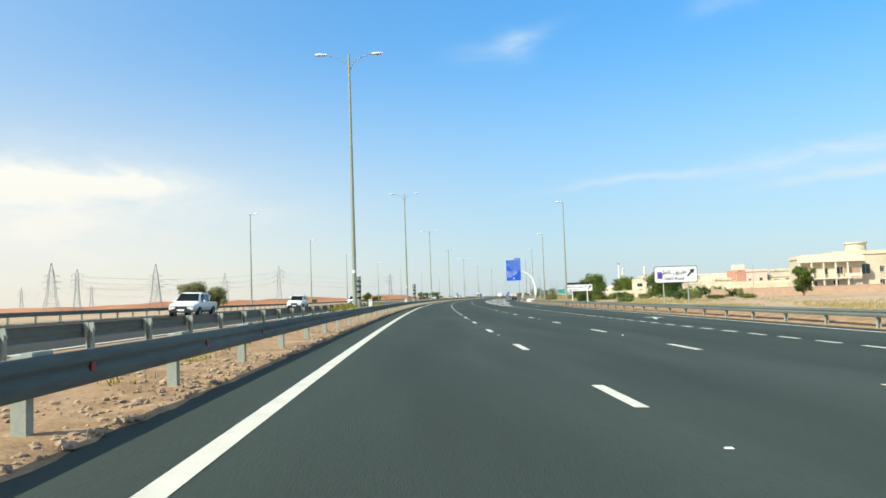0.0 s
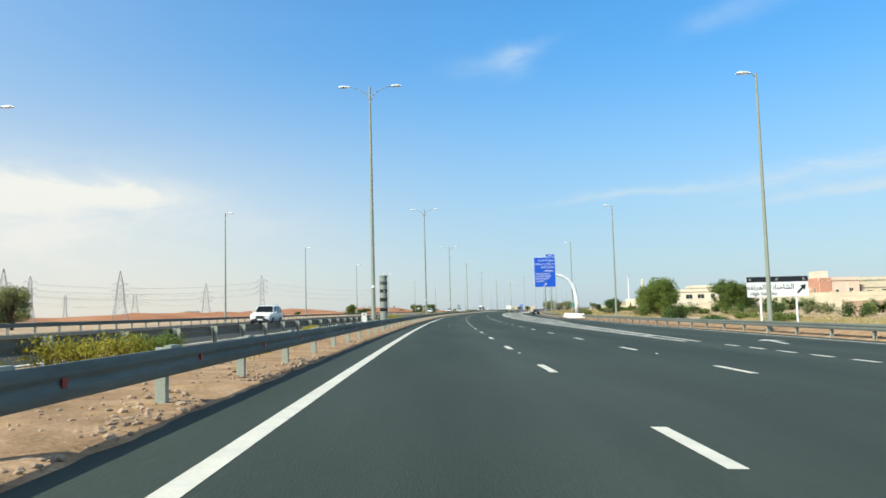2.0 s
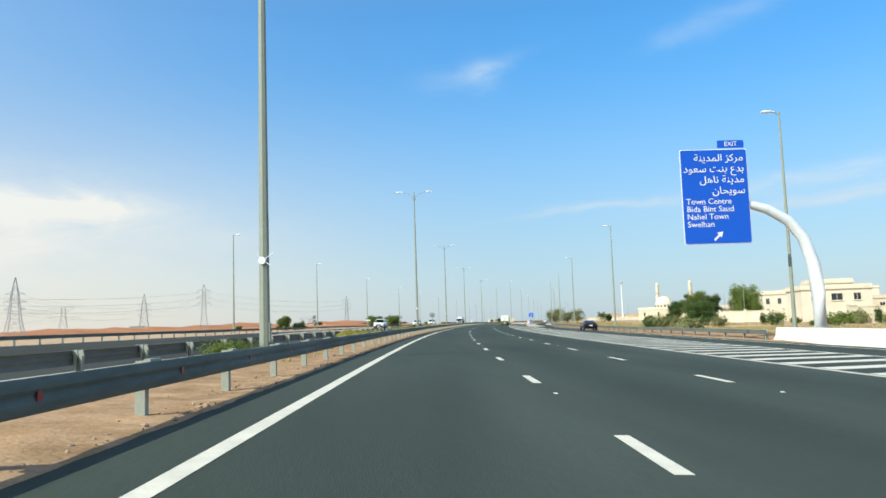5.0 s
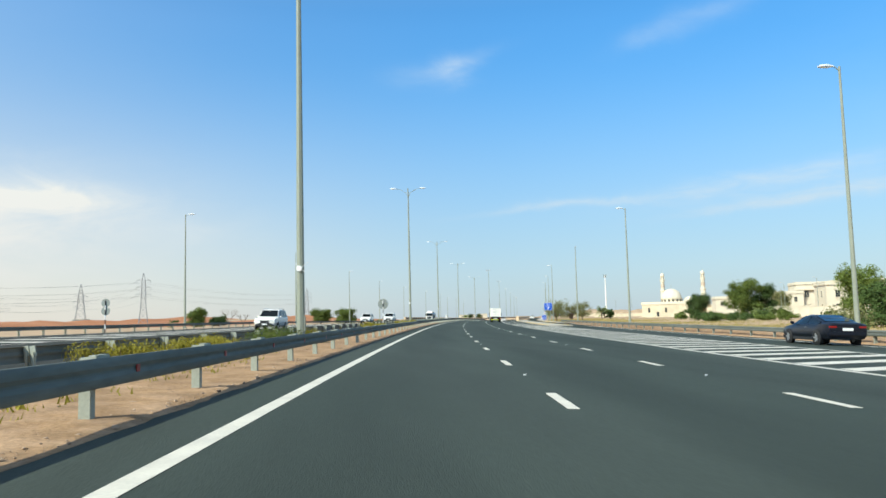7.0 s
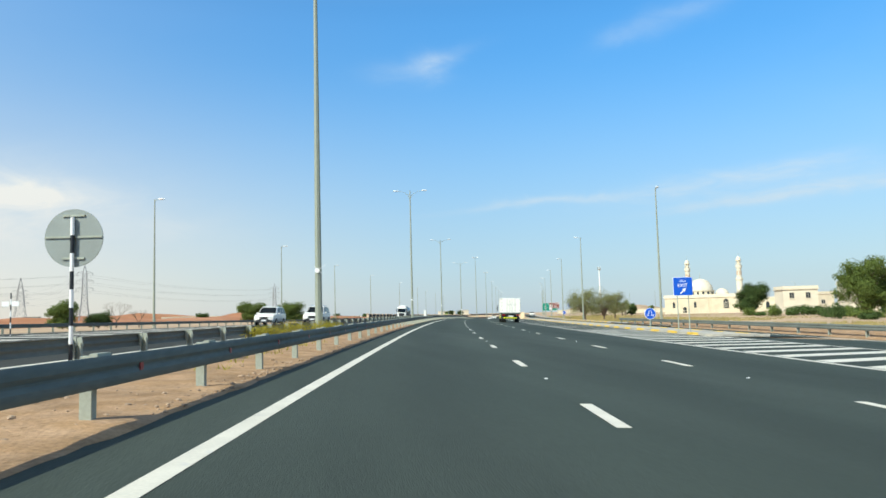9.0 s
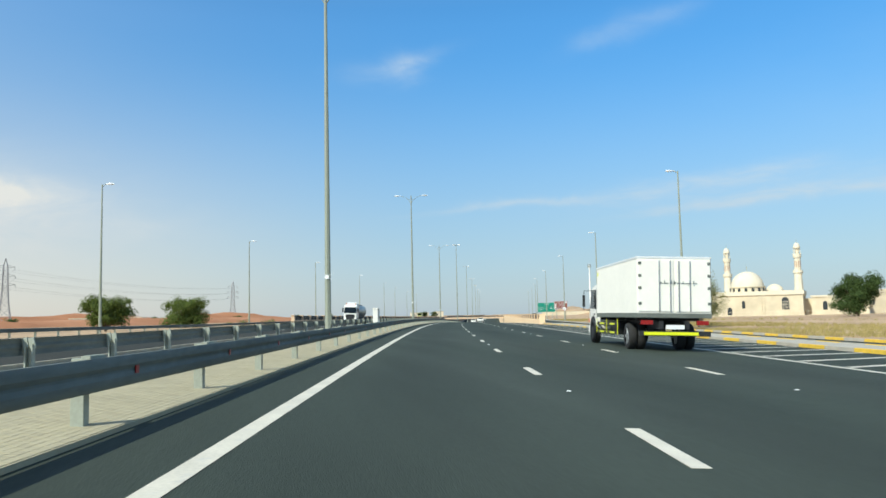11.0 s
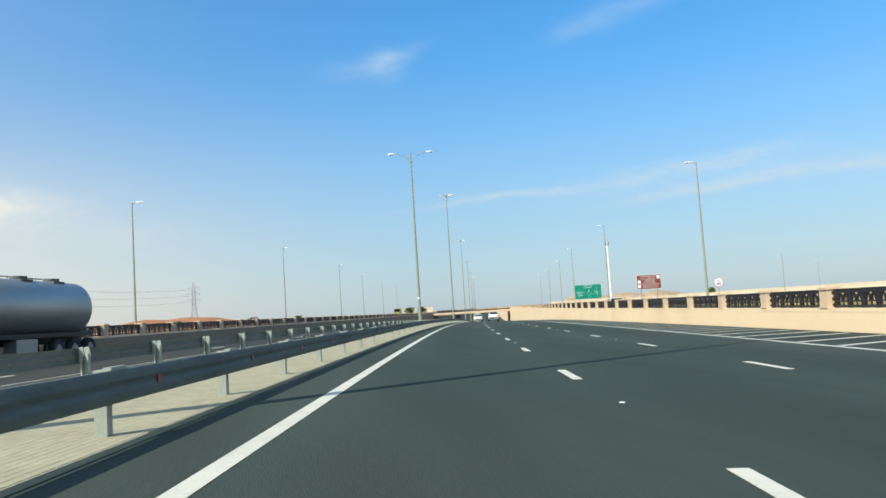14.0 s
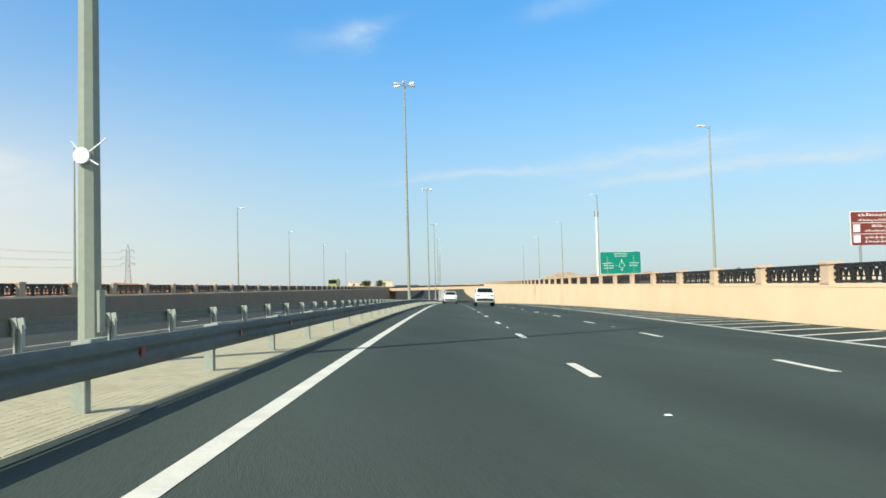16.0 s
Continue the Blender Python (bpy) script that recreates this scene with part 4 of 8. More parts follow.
# big blue exit sign on a bent arm
y0 = 231.0
sx = road_x(y0)
sgn = tagged(holder("exit_gantry_sign", pose(sx + 26.3, y0, plain(26.3, y0) - 0.05, 0, 0, math.degrees(heading(y0)) * 0.5)), "tall blue direction sign on a bent white arm", "road sign")
bm = bmesh.new()
arc = [(0, 0, 0), (0, 0, 3.2), (-0.15, 0, 5.0), (-0.7, 0, 6.8), (-1.7, 0, 8.0), (-3.0, 0, 8.75), (-4.4, 0, 9.15), (-6.4, 0, 9.4)]
add_tube(bm, arc, [0.46, 0.44, 0.42, 0.39, 0.35, 0.31, 0.27, 0.22], 16)
child("bent_arm", bm_mesh("bent_arm", bm, LAMP_GREY, True), sgn, "thick pale grey painted steel arm")
bm = bmesh.new()
for k in range(10):
    a = radians(36 * k)
    add_disc(bm, (0.5 * math.cos(a), 0.5 * math.sin(a), 0.95), (0, 0, 1), 0.04, 0.16, 6)
add_disc(bm, (0, 0, 0.92), (0, 0, 1), 0.58, 0.05, 20)
child("flange", bm_mesh("flange", bm, GALV_POST), sgn)
W, H, BX, BZ = 4.35, 6.15, -8.65, 6.55
board = child("board", rounded_board(W, H, SIGN_BLUE, 0.12, 0.06, BX, BZ, -0.35), sgn, "blue sign board with white lettering")
child("border", rounded_board(W + 0.1, H + 0.1, SIGN_WHITE, 0.14, 0.04, BX - 0.05, BZ - 0.05, -0.33), sgn)
child("exit_tab", rounded_board(1.75, 0.5, SIGN_BLUE, 0.06, 0.06, BX + W - 1.85, BZ + H + 0.12, -0.35), sgn)
put_text(sgn, "EXIT", BX + W - 0.98, BZ + H + 0.36, 0.42, SIGN_WHITE, "CENTER", -0.4)
for k, wds in enumerate(("\u0645\u0631\u0643\u0632 \u0627\u0644\u0645\u062f\u064a\u0646\u0629", "\u0628\u062f\u0639 \u0628\u0646\u062a \u0633\u0639\u0648\u062f", "\u0645\u062f\u064a\u0646\u0629 \u0646\u0627\u0647\u0644", "\u0633\u0648\u064a\u062d\u0627\u0646")):
    put_text(sgn, arabic(wds), BX + W - 0.2, BZ + H - 0.55 - 0.72 * k, 0.66, SIGN_WHITE, "RIGHT", -0.4, 1.05)
for k, wds in enumerate(("Town Centre", "Bida Bint Saud", "Nahel Town", "Sweihan")):
    put_text(sgn, wds, BX + 0.2, BZ + H - 3.42 - 0.5 * k, 0.54, SIGN_WHITE, "LEFT", -0.4)
child("arrow", arrow_mesh(0.62, SIGN_WHITE, -0.4), sgn, m=pose(BX + W / 2, 0, BZ + 0.45))
bm = bmesh.new()
for z in (BZ + 1.2, BZ + 3.1, BZ + 5.0):
    add_box(bm, BX + 0.2, BX + W - 0.2, -0.3, -0.2, z - 0.05, z + 0.05)
add_box(bm, BX + W - 0.5, BX + W - 0.3, -0.22, 0.0, BZ + 1.0, BZ + 5.2)
child("back_frame", bm_mesh("back_frame", bm, GALV_POST), sgn)

# concrete crash barrier round its base
def jersey(m, length, label):
    bm = bmesh.new()
    prof = [(-0.42, -0.1), (-0.42, 0.08), (-0.26, 0.3), (-0.16, 0.85), (0.16, 0.85), (0.26, 0.3), (0.42, 0.08), (0.42, -0.1)]
    a = [bm.verts.new((x, 0, z)) for x, z in prof]
    b = [bm.verts.new((x, length - 1.2, z)) for x, z in prof]
    c = [bm.verts.new((x, length, min(z, 0.25))) for x, z in prof]
    for p, q in ((a, b), (b, c)):
        for k in range(7):
            bm.faces.new((p[k], p[k + 1], q[k + 1], q[k]))
    bm.faces.new(a[::-1])
    bm.faces.new(c)
    bmesh.ops.recalc_face_normals(bm, faces=bm.faces[:])
    ob = new("crash_barrier", bm_mesh("crash_barrier", bm, BARRIER_WHITE))
    ob.matrix_world = m
    return tagged(ob, label, "barrier")


jersey(at_road(23.9, 232, 0, 180, plain), 31, "white painted concrete crash barrier beside the exit lane")

# white road-name sign
y0 = 62.0
nr = tagged(holder("road_name_sign", at_road(19.9, y0, -0.05, 0, plain)), "white road sign with black border and arrow on two posts", "road sign")
B0 = 2.35
child("border", rounded_board(3.55, 1.36, SIGN_BLACK, 0.16, 0.03, 0, B0, 0.02), nr)
child("board", rounded_board(3.45, 1.26, SIGN_WHITE, 0.14, 0.03, 0.05, B0 + 0.05, 0.0), nr)
put_text(nr, arabic("\u0637\u0631\u064a\u0642 \u0646\u0627\u0647\u0644"), 2.66, B0 + 0.88, 0.46, SIGN_BLACK, "RIGHT", -0.03, 1.1)
put_text(nr, "Nahil Road", 0.80, B0 + 0.34, 0.36, SIGN_BLACK)
child("arrow", arrow_mesh(0.62, SIGN_BLACK), nr, m=pose(2.98, 0, B0 + 0.8))
bm = bmesh.new()
add_box(bm, 0.26, 0.66, -0.035, -0.015, B0 + 0.36, B0 + 0.78)
for x in (0.26, 0.4, 0.54):
    add_box(bm, x, x + 0.1, -0.035, -0.015, B0 + 0.78, B0 + 0.92)
child("emblem", bm_mesh("emblem", bm, material("emblem_violet", (0.10, 0.06, 0.38), 0.5)), nr)
legs(nr, (0.75, 2.75), B0 + 1.0)

# white sign for tall vehicles, with a black head strip
y0 = 122.0
hv = tagged(holder("vehicle_route_sign", at_road(22.1, y0, -0.05, 0, plain)), "white route sign with black top strip on two posts", "road sign")
B0 = 2.25
child("board", rounded_board(4.1, 1.0, SIGN_WHITE, 0.05, 0.04, 0, B0), hv)
child("head_strip", rounded_board(4.1, 0.36, SIGN_BLACK, 0.05, 0.04, 0, B0 + 1.0), hv)
put_text(hv, arabic("\u0627\u0644\u0634\u0627\u062d\u0646\u0627\u062a \u0627\u0644\u0645\u0631\u062a\u0641\u0639\u0629"), 3.15, B0 + 0.66, 0.46, SIGN_BLACK, "RIGHT")
put_text(hv, "High Vehicles", 0.2, B0 + 0.22, 0.32, SIGN_BLACK)
child("arrow", arrow_mesh(0.62, SIGN_BLACK), hv, m=pose(3.62, 0, B0 + 0.5))
for x in (0.2, 2.0, 3.8):
    bm = bmesh.new()
    add_disc(bm, (x, -0.03, B0 + 1.18), (0, 1, 0), 0.09, 0.02, 14)
    child("bolt_disc", bm_mesh("bolt_disc", bm, SIGN_BACK), hv)
legs(hv, (0.9, 3.3), B0 + 1.2, 0.07, SIGN_WHITE)

# small blue exit sign on the island
ex = tagged(holder("exit_sign", at_road(16.1, 371.7, 0.1, 0, plain) @ Matrix.Scale(0.79, 4)), "small blue exit sign on two posts in the island", "road sign")
B0 = 2.75
child("border", rounded_board(1.5, 1.42, SIGN_WHITE, 0.1, 0.03, 0, B0, 0.01), ex)
child("board", rounded_board(1.44, 1.36, SIGN_BLUE, 0.09, 0.03, 0.03, B0 + 0.03, -0.005), ex)
put_text(ex, arabic("\u0645\u0646\u0641\u062f"), 0.72, B0 + 1.16, 0.3, SIGN_WHITE, "CENTER")
put_text(ex, "EXIT", 0.72, B0 + 0.78, 0.38, SIGN_WHITE, "CENTER")
child("arrow", arrow_mesh(0.46, SIGN_WHITE), ex, m=pose(0.72, 0, B0 + 0.34))
legs(ex, (0.3, 1.15), B0 + 1.2, 0.045)


def round_sign(m, h, r, face, label, mark, pole_mat=None):
    s = tagged(holder("round_sign", m), label, "road sign")
    legs(s, (0.0,), h + r * 0.6, 0.045, pole_mat)
    bm = bmesh.new()
    add_disc(bm, (0, 0.0, h), (0, 1, 0), r, 0.025, 32)
    child("disc", bm_mesh("disc", bm, face), s)
    if mark:
        bm = bmesh.new()
        add_disc(bm, (0, 0.008, h), (0, 1, 0), r * 1.07, 0.02, 32)
        child("rim", bm_mesh("rim", bm, SIGN_WHITE), s)
        bm = bmesh.new()
        strokes = (((0.5, 0.5), (-0.4, -0.4)), ((-0.45, -0.45), (-0.45, 0.1)), ((-0.45, -0.45), (0.1, -0.45)))
        if mark == "divide":
            strokes = (((0.1, 0.6), (0.45, -0.4)), ((0.5, -0.5), (0.1, -0.25)), ((0.5, -0.5), (0.65, -0.1)), ((-0.1, 0.6), (-0.45, -0.4)), ((-0.5, -0.5), (-0.1, -0.25)), ((-0.5, -0.5), (-0.65, -0.1)))
        for a, b in strokes:
            add_beam(bm, (-a[0] * r * -1, -0.02, h + a[1] * r), (b[0] * r, -0.02, h + b[1] * r), 0.18 * r, 0.02)
        child("arrow", bm_mesh("arrow", bm, SIGN_WHITE), s)
    return s


round_sign(at_road(24.25, 486.3, 0.0, 0, plain), 1.47, 0.36, SIGN_BLUE, "round blue arrow sign beside the ramp", "keep")
round_sign(at_road(16.85, 380.0, 0.1, 0, plain), 1.1, 0.38, SIGN_BLUE, "round blue divider sign on the paved island", "divide")
# square blue end-of-road sign
sq = tagged(holder("blue_square_sign", at_road(25.45, 485.4, -0.24, 0, plain)), "square blue sign on a striped post beside the ramp", "road sign")
child("board", rounded_board(0.7, 0.85, SIGN_BLUE, 0.05, 0.03, -0.35, 2.9), sq)
bm = bmesh.new()
add_box(bm, -0.05, 0.05, -0.03, -0.02, 3.0, 3.6)
add_box(bm, -0.25, 0.25, -0.03, -0.02, 3.42, 3.52)
child("symbol", bm_mesh("symbol", bm, SIGN_WHITE), sq)
bm = bmesh.new()
add_beam(bm, (-0.2, -0.03, 3.05), (0.2, -0.03, 3.5), 0.06, 0.02)
child("red_bar", bm_mesh("red_bar", bm, SIGN_RED), sq)
for k in range(8):
    bm = bmesh.new()
    add_tube(bm, [(0, 0.06, -0.2 + 0.45 * k), (0, 0.06, 0.25 + 0.45 * k)], 0.045, 8)
    child("post_band", bm_mesh("post_band", bm, SIGN_BLACK if k % 2 else SIGN_WHITE), sq)

# back of a round sign on a black and white post, for the oncoming lanes
dk = tagged(holder("sign_back", at_road(-5.43, 343.8, 0.0)), "grey back of round sign on a striped post", "road sign")
bm = bmesh.new()
add_disc(bm, (0, 0.04, 2.53), (0, 1, 0), 0.585, 0.02, 40)
child("disc", bm_mesh("disc", bm, SIGN_BACK), dk)
bm = bmesh.new()
for z, w in ((2.55, 0.57), (2.98, 0.22), (2.12, 0.22)):
    add_box(bm, -w, w, 0.0, 0.03, z - 0.02, z + 0.02)
child("bracket", bm_mesh("bracket", bm, GALV_POST), dk)
for k in range(9):
    bm = bmesh.new()
    add_tube(bm, [(0, -0.03, -0.3 + 0.36 * k), (0, -0.03, 0.06 + 0.36 * k)], 0.04, 10)
    child("post_band", bm_mesh("post_band", bm, SIGN_BLACK if k % 2 else SIGN_WHITE), dk)
# warning sign backs beyond the oncoming lanes
for u, y, h in ((-24.5, 377.5, 2.0), (-24.0, 318.0, 2.4)):
    wsn = tagged(holder("sign_back", at_road(u, y, 0, 0, plain)), "grey backs of small signs on a striped post", "road sign")
    for k in range(8):
        bm = bmesh.new()
        add_tube(bm, [(0, -0.03, -0.3 + 0.36 * k), (0, -0.03, 0.06 + 0.36 * k)], 0.04, 8)
        child("post_band", bm_mesh("post_band", bm, SIGN_BLACK if k % 2 else SIGN_WHITE), wsn)
    if y > 370:
        for s_ in (-1, 1):
            child("plate", box_mesh("plate", [(s_ * 0.3 - 0.22, s_ * 0.3 + 0.22, -0.1, -0.075, h - 0.24, h + 0.06)], SIGN_WHITE, 0.01), wsn, "small white plate")
        continue
    for z in (h, h - 0.62):
        bm = bmesh.new()
        add_disc(bm, (0, 0.03, z), (0, 1, 0), 0.33, 0.02, 24)
        child("disc", bm_mesh("disc", bm, SIGN_BACK), wsn)

# green roundabout sign, brown sign and speed sign behind the wall
gs = tagged(holder("roundabout_sign", pose(127.0, 694.2, plain(28, 694) - 0.1, 0, 0, -8)), "large green roundabout sign with white lines on posts", "road sign")
GZ = 2.55
child("border", rounded_board(7.1, 3.75, SIGN_WHITE, 0.2, 0.03, -0.05, GZ - 0.05, 0.02), gs)
child("board", rounded_board(7.0, 3.65, SIGN_GREEN, 0.2, 0.04, 0, GZ, 0), gs)
bm = bmesh.new()
for k in range(20):
    a, b = radians(18 * k), radians(18 * (k + 1))
    add_beam(bm, (3.7 + 0.45 * math.cos(a), -0.03, GZ + 1.35 + 0.45 * math.sin(a)), (3.7 + 0.45 * math.cos(b), -0.03, GZ + 1.35 + 0.45 * math.sin(b)), 0.12, 0.02)
for dx, dz in ((0, 1), (1, 0), (-1, 0), (0, -1)):
    add_beam(bm, (3.7 + 0.45 * dx, -0.03, GZ + 1.35 + 0.45 * dz), (3.7 + 1.0 * dx, -0.03, GZ + 1.35 + (1.0 if dz > 0 else 0.9) * dz), 0.12, 0.02)
child("roundabout_symbol", bm_mesh("roundabout_symbol", bm, SIGN_WHITE), gs)
bars(gs, [(2.4, 4.8, GZ + 3.3, 0.3), (2.6, 4.6, GZ + 2.9, 0.3), (0.4, 2.3, GZ + 1.75, 0.28), (0.6, 2.3, GZ + 1.35, 0.28), (0.5, 2.2, GZ + 0.95, 0.28), (5.0, 6.7, GZ + 1.75, 0.28), (5.0, 6.5, GZ + 1.3, 0.28)], SIGN_WHITE)
legs(gs, (1.2, 5.8), GZ + 3, 0.1)
bs = tagged(holder("brown_sign", pose(107.9, 617.0, plain(28, 617) - 0.1, 0, 0, -8)), "brown tourist direction sign with white lines on two posts", "road sign")
GZ = 3.3
child("border", rounded_board(3.9, 2.25, SIGN_WHITE, 0.1, 0.03, -0.05, GZ - 0.05, 0.02), bs)
child("board", rounded_board(3.8, 2.15, SIGN_BROWN, 0.1, 0.04, 0, GZ, 0), bs)
for z in (0.72, 1.44):
    child("divider", box_mesh("divider", [(0.05, 3.75, -0.03, -0.015, GZ + z - 0.02, GZ + z + 0.02)], SIGN_WHITE), bs)
for x0, z in ((3.2, 1.5), (0.12, 0.8), (0.12, 0.1)):
    child("pictogram", box_mesh("pictogram", [(x0, x0 + 0.48, -0.03, -0.012, GZ + z + 0.06, GZ + z + 0.54)], SIGN_WHITE, 0.003), bs)
bars(bs, [(0.5, 3.0, GZ + 1.92, 0.26), (0.5, 3.0, GZ + 1.6, 0.2), (1.4, 2.9, GZ + 1.2, 0.26), (0.9, 2.9, GZ + 0.9, 0.2), (0.9, 3.4, GZ + 0.48, 0.26), (0.9, 3.4, GZ + 0.2, 0.2)], SIGN_WHITE)
legs(bs, (0.6, 3.2), GZ + 1.8, 0.08, SIGN_BACK)
sp = tagged(holder("speed_limit_sign", pose(95.3, 572.5, plain(27, 572), 0, 0, -9)), "round white speed limit sign with a red ring on a post", "road sign")
legs(sp, (0.0,), 2.8, 0.045)
bm = bmesh.new()
add_disc(bm, (0, 0, 2.85), (0, 1, 0), 0.46, 0.02, 32)
child("red_ring", bm_mesh("red_ring", bm, SIGN_RED), sp)
bm = bmesh.new()
add_disc(bm, (0, -0.012, 2.85), (0, 1, 0), 0.42, 0.02, 32)
child("disc", bm_mesh("disc", bm, SIGN_WHITE), sp)
put_text(sp, "60", 0, 2.72, 0.40, SIGN_BLACK, "CENTER", -0.03)
bars(sp, [(-0.12, 0.12, 2.98, 0.16)], SIGN_BLACK, -0.03)

# ---- speed camera towers behind the guardrail ----
def radar_tower(m):
    th = tagged(holder("speed_camera_tower", m), "grey round speed camera tower with four black window bands", "speed camera", group="speed camera towers")
    bm = bmesh.new()
    add_tube(bm, [(0, 0, -0.2), (0, 0, 0.4), (0, 0, 3.22)], [0.25, 0.25, 0.235], 28)
    child("housing", bm_mesh("housing", bm, RADAR_GREY), th)
    bm = bmesh.new()
    add_tube(bm, [(0, 0, 3.2), (0, 0, 3.24), (0, 0, 3.30), (0, 0, 3.33)], [0.245, 0.265, 0.265, 0.22], 28)
    child("cap", bm_mesh("cap", bm, RADAR_GREY), th)
    bm = bmesh.new()
    add_tube(bm, [(0, 0, 3.32), (0, 0, 3.48)], 0.018, 8)
    child("antenna", bm_mesh("antenna", bm, SIGN_WHITE), th)
    for z, h in ((2.74, 0.22), (2.24, 0.2), (1.68, 0.22), (1.06, 0.22)):
        bm = bmesh.new()
        r = 0.25
        add_tube(bm, [(0, 0, z), (0, 0, z + h)], [r, r], 28)
        b = child("window_band", bm_mesh("window_band", bm, BLACK_GLOSS), th, "glossy black window band")
        if z > 2.5:
            for k in range(4):
                bm = bmesh.new()
                add_tube(bm, [(0, 0, z + 0.02 + 0.055 * k), (0, 0, z + 0.035 + 0.055 * k)], [r + 0.006, r + 0.006], 28)
                child("louvre", bm_mesh("louvre", bm, SIGN_BACK), b)
    bm = bmesh.new()
    add_disc(bm, (0.05, -0.252, 2.33), (0, 1, 0), 0.05, 0.02, 14)
    child("lens", bm_mesh("lens", bm, SIGN_BACK), th)
    return th


tower = radar_tower(at_road(-2.06, 119.4, 0.03) @ Matrix.Scale(0.99, 4))
copy_thing(tower, at_road(-5.1, 71.2, 0.03) @ Matrix.Scale(0.93, 4))


def small_box(m):
    th = tagged(holder("supply_box", m), "small white metal supply box beside a camera tower", "utility box", group="supply boxes")
    child("body", box_mesh("body", [(-0.17, 0.17, -0.14, 0.14, -0.1, 0.92)], CABINET_WHITE, 0.012), th)
    child("lid", box_mesh("lid", [(-0.19, 0.19, -0.16, 0.16, 0.92, 0.95)], CABINET_WHITE, 0.008), th)
    child("vent", box_mesh("vent", [(-0.06, 0.06, -0.15, -0.138, 0.78, 0.84)], SIGN_BLACK), th)
    return th


sb = small_box(at_road(-3.6, 122.2, 0.03))
copy_thing(sb, at_road(-4.3, 74.0, 0.03))

# big electrical cabinet in the paved median, its doors towards the carriageway
cb = tagged(holder("electrical_cabinet", at_road(-3.73, 462.15, 0.03, 90)), "large weathered white electrical cabinet in the paved median", "utility box")
child("body", box_mesh("body", [(-0.82, 0.82, -0.2, 0.2, 0.06, 1.47)], CABINET_WHITE, 0.012), cb)
child("plinth", box_mesh("plinth", [(-0.86, 0.86, -0.24, 0.24, -0.08, 0.1)], CONCRETE, 0.02), cb)
bm = bmesh.new()
add_box(bm, -0.86, 0.86, -0.25, 0.25, 1.47, 1.54, 0.015)
add_box(bm, -0.78, 0.78, -0.18, 0.18, 1.53, 1.56, 0.01)
child("lid", bm_mesh("lid", bm, CABINET_WHITE), cb)
for x0, x1, hx in ((-0.80, 0.08, 0.0), (0.10, 0.80, 0.16)):
    d = child("door", box_mesh("door", [(x0, x1, -0.215, -0.198, 0.12, 1.43)], CABINET_WHITE, 0.006), cb)
    child("handle", box_mesh("handle", [(hx - 0.018, hx + 0.018, -0.24, -0.214, 0.72, 0.9)], SIGN_BACK, 0.004), d)
    for z in (0.3, 1.2):
        hg = x0 + 0.02 if hx < 0.1 else x1 - 0.02
        child("hinge", box_mesh("hinge", [(hg - 0.015, hg + 0.015, -0.226, -0.214, z - 0.05, z + 0.05)], SIGN_BACK, 0.003), d)
child("warning_label", box_mesh("warning_label", [(-0.44, -0.20, -0.222, -0.214, 0.62, 0.98)], material("label_pale_red", (0.6, 0.42, 0.38), 0.6)), cb, "faded pale red warning label")
child("notice_plate", box_mesh("notice_plate", [(0.32, 0.58, -0.222, -0.214, 0.70, 0.98)], CABINET_WHITE, 0.004), cb)
child("rust_patch", box_mesh("rust_patch", [(0.66, 0.80, -0.2195, -0.2145, 1.26, 1.40)], material("rusted_paint", (0.42, 0.27, 0.17), 0.9, vary=0.3, fine=30)), cb, "patch of rust below the lid")
bm = bmesh.new()
for k in range(4):
    for z in (1.12, 1.24):
        add_box(bm, 0.30 + 0.07 * k, 0.345 + 0.07 * k, -0.222, -0.214, z, z + 0.06)
child("vent", bm_mesh("vent", bm, SIGN_BACK), cb)

# ---- vehicles ----
CAR_WHITE = material("car_paint_white", (0.80, 0.78, 0.72), 0.35, vary=0.02, coat=0.25)
CAR_DARK = material("car_paint_navy", (0.006, 0.008, 0.015), 0.35, 0.0, vary=0.02, coat=0.25, spec=0.3)
CAR_GLASS = material("car_glass", (0.008, 0.011, 0.012), 0.08, vary=0.0, spec=0.22)
TYRE = material("tyre_rubber", (0.018, 0.018, 0.018), 0.85, vary=0.1)
RIM = material("wheel_rim", (0.45, 0.46, 0.47), 0.35, 0.7, vary=0.05)
TAIL_RED = material("tail_lamp", (0.26, 0.010, 0.010), 0.25, vary=0.03, coat=0.5)
HEAD_CLEAR = material("head_lamp", (0.72, 0.76, 0.78), 0.12, 0.2, vary=0.02)
PLASTIC = material("black_plastic", (0.02, 0.021, 0.022), 0.55, vary=0.08)
CHROME = material("chrome_trim", (0.62, 0.63, 0.64), 0.18, 0.9, vary=0.02)
BOX_WHITE = material("truck_box_white", (0.86, 0.83, 0.745), 0.5, vary=0.03, scale=0.8, fine=6)
TAPE_YELLOW = material("reflective_tape_yellow", (0.72, 0.78, 0.02), 0.4, vary=0.05)
TANK_STEEL = material("tank_steel", (0.36, 0.37, 0.36), 0.42, 0.7, vary=0.05, scale=0.7, fine=8)
BEACON = material("beacon_orange", (0.55, 0.16, 0.06), 0.3)


def ring_at(st, y):
    """Cross-section numbers at y, between the stations."""
    for a, b in zip(st, st[1:]):
        if a[0] <= y <= b[0]:
            f = (y - a[0]) / (b[0] - a[0])
            return [p + (q - p) * f for p, q in zip(a, b)]
    return list(st[0] if y < st[0][0] else st[-1])


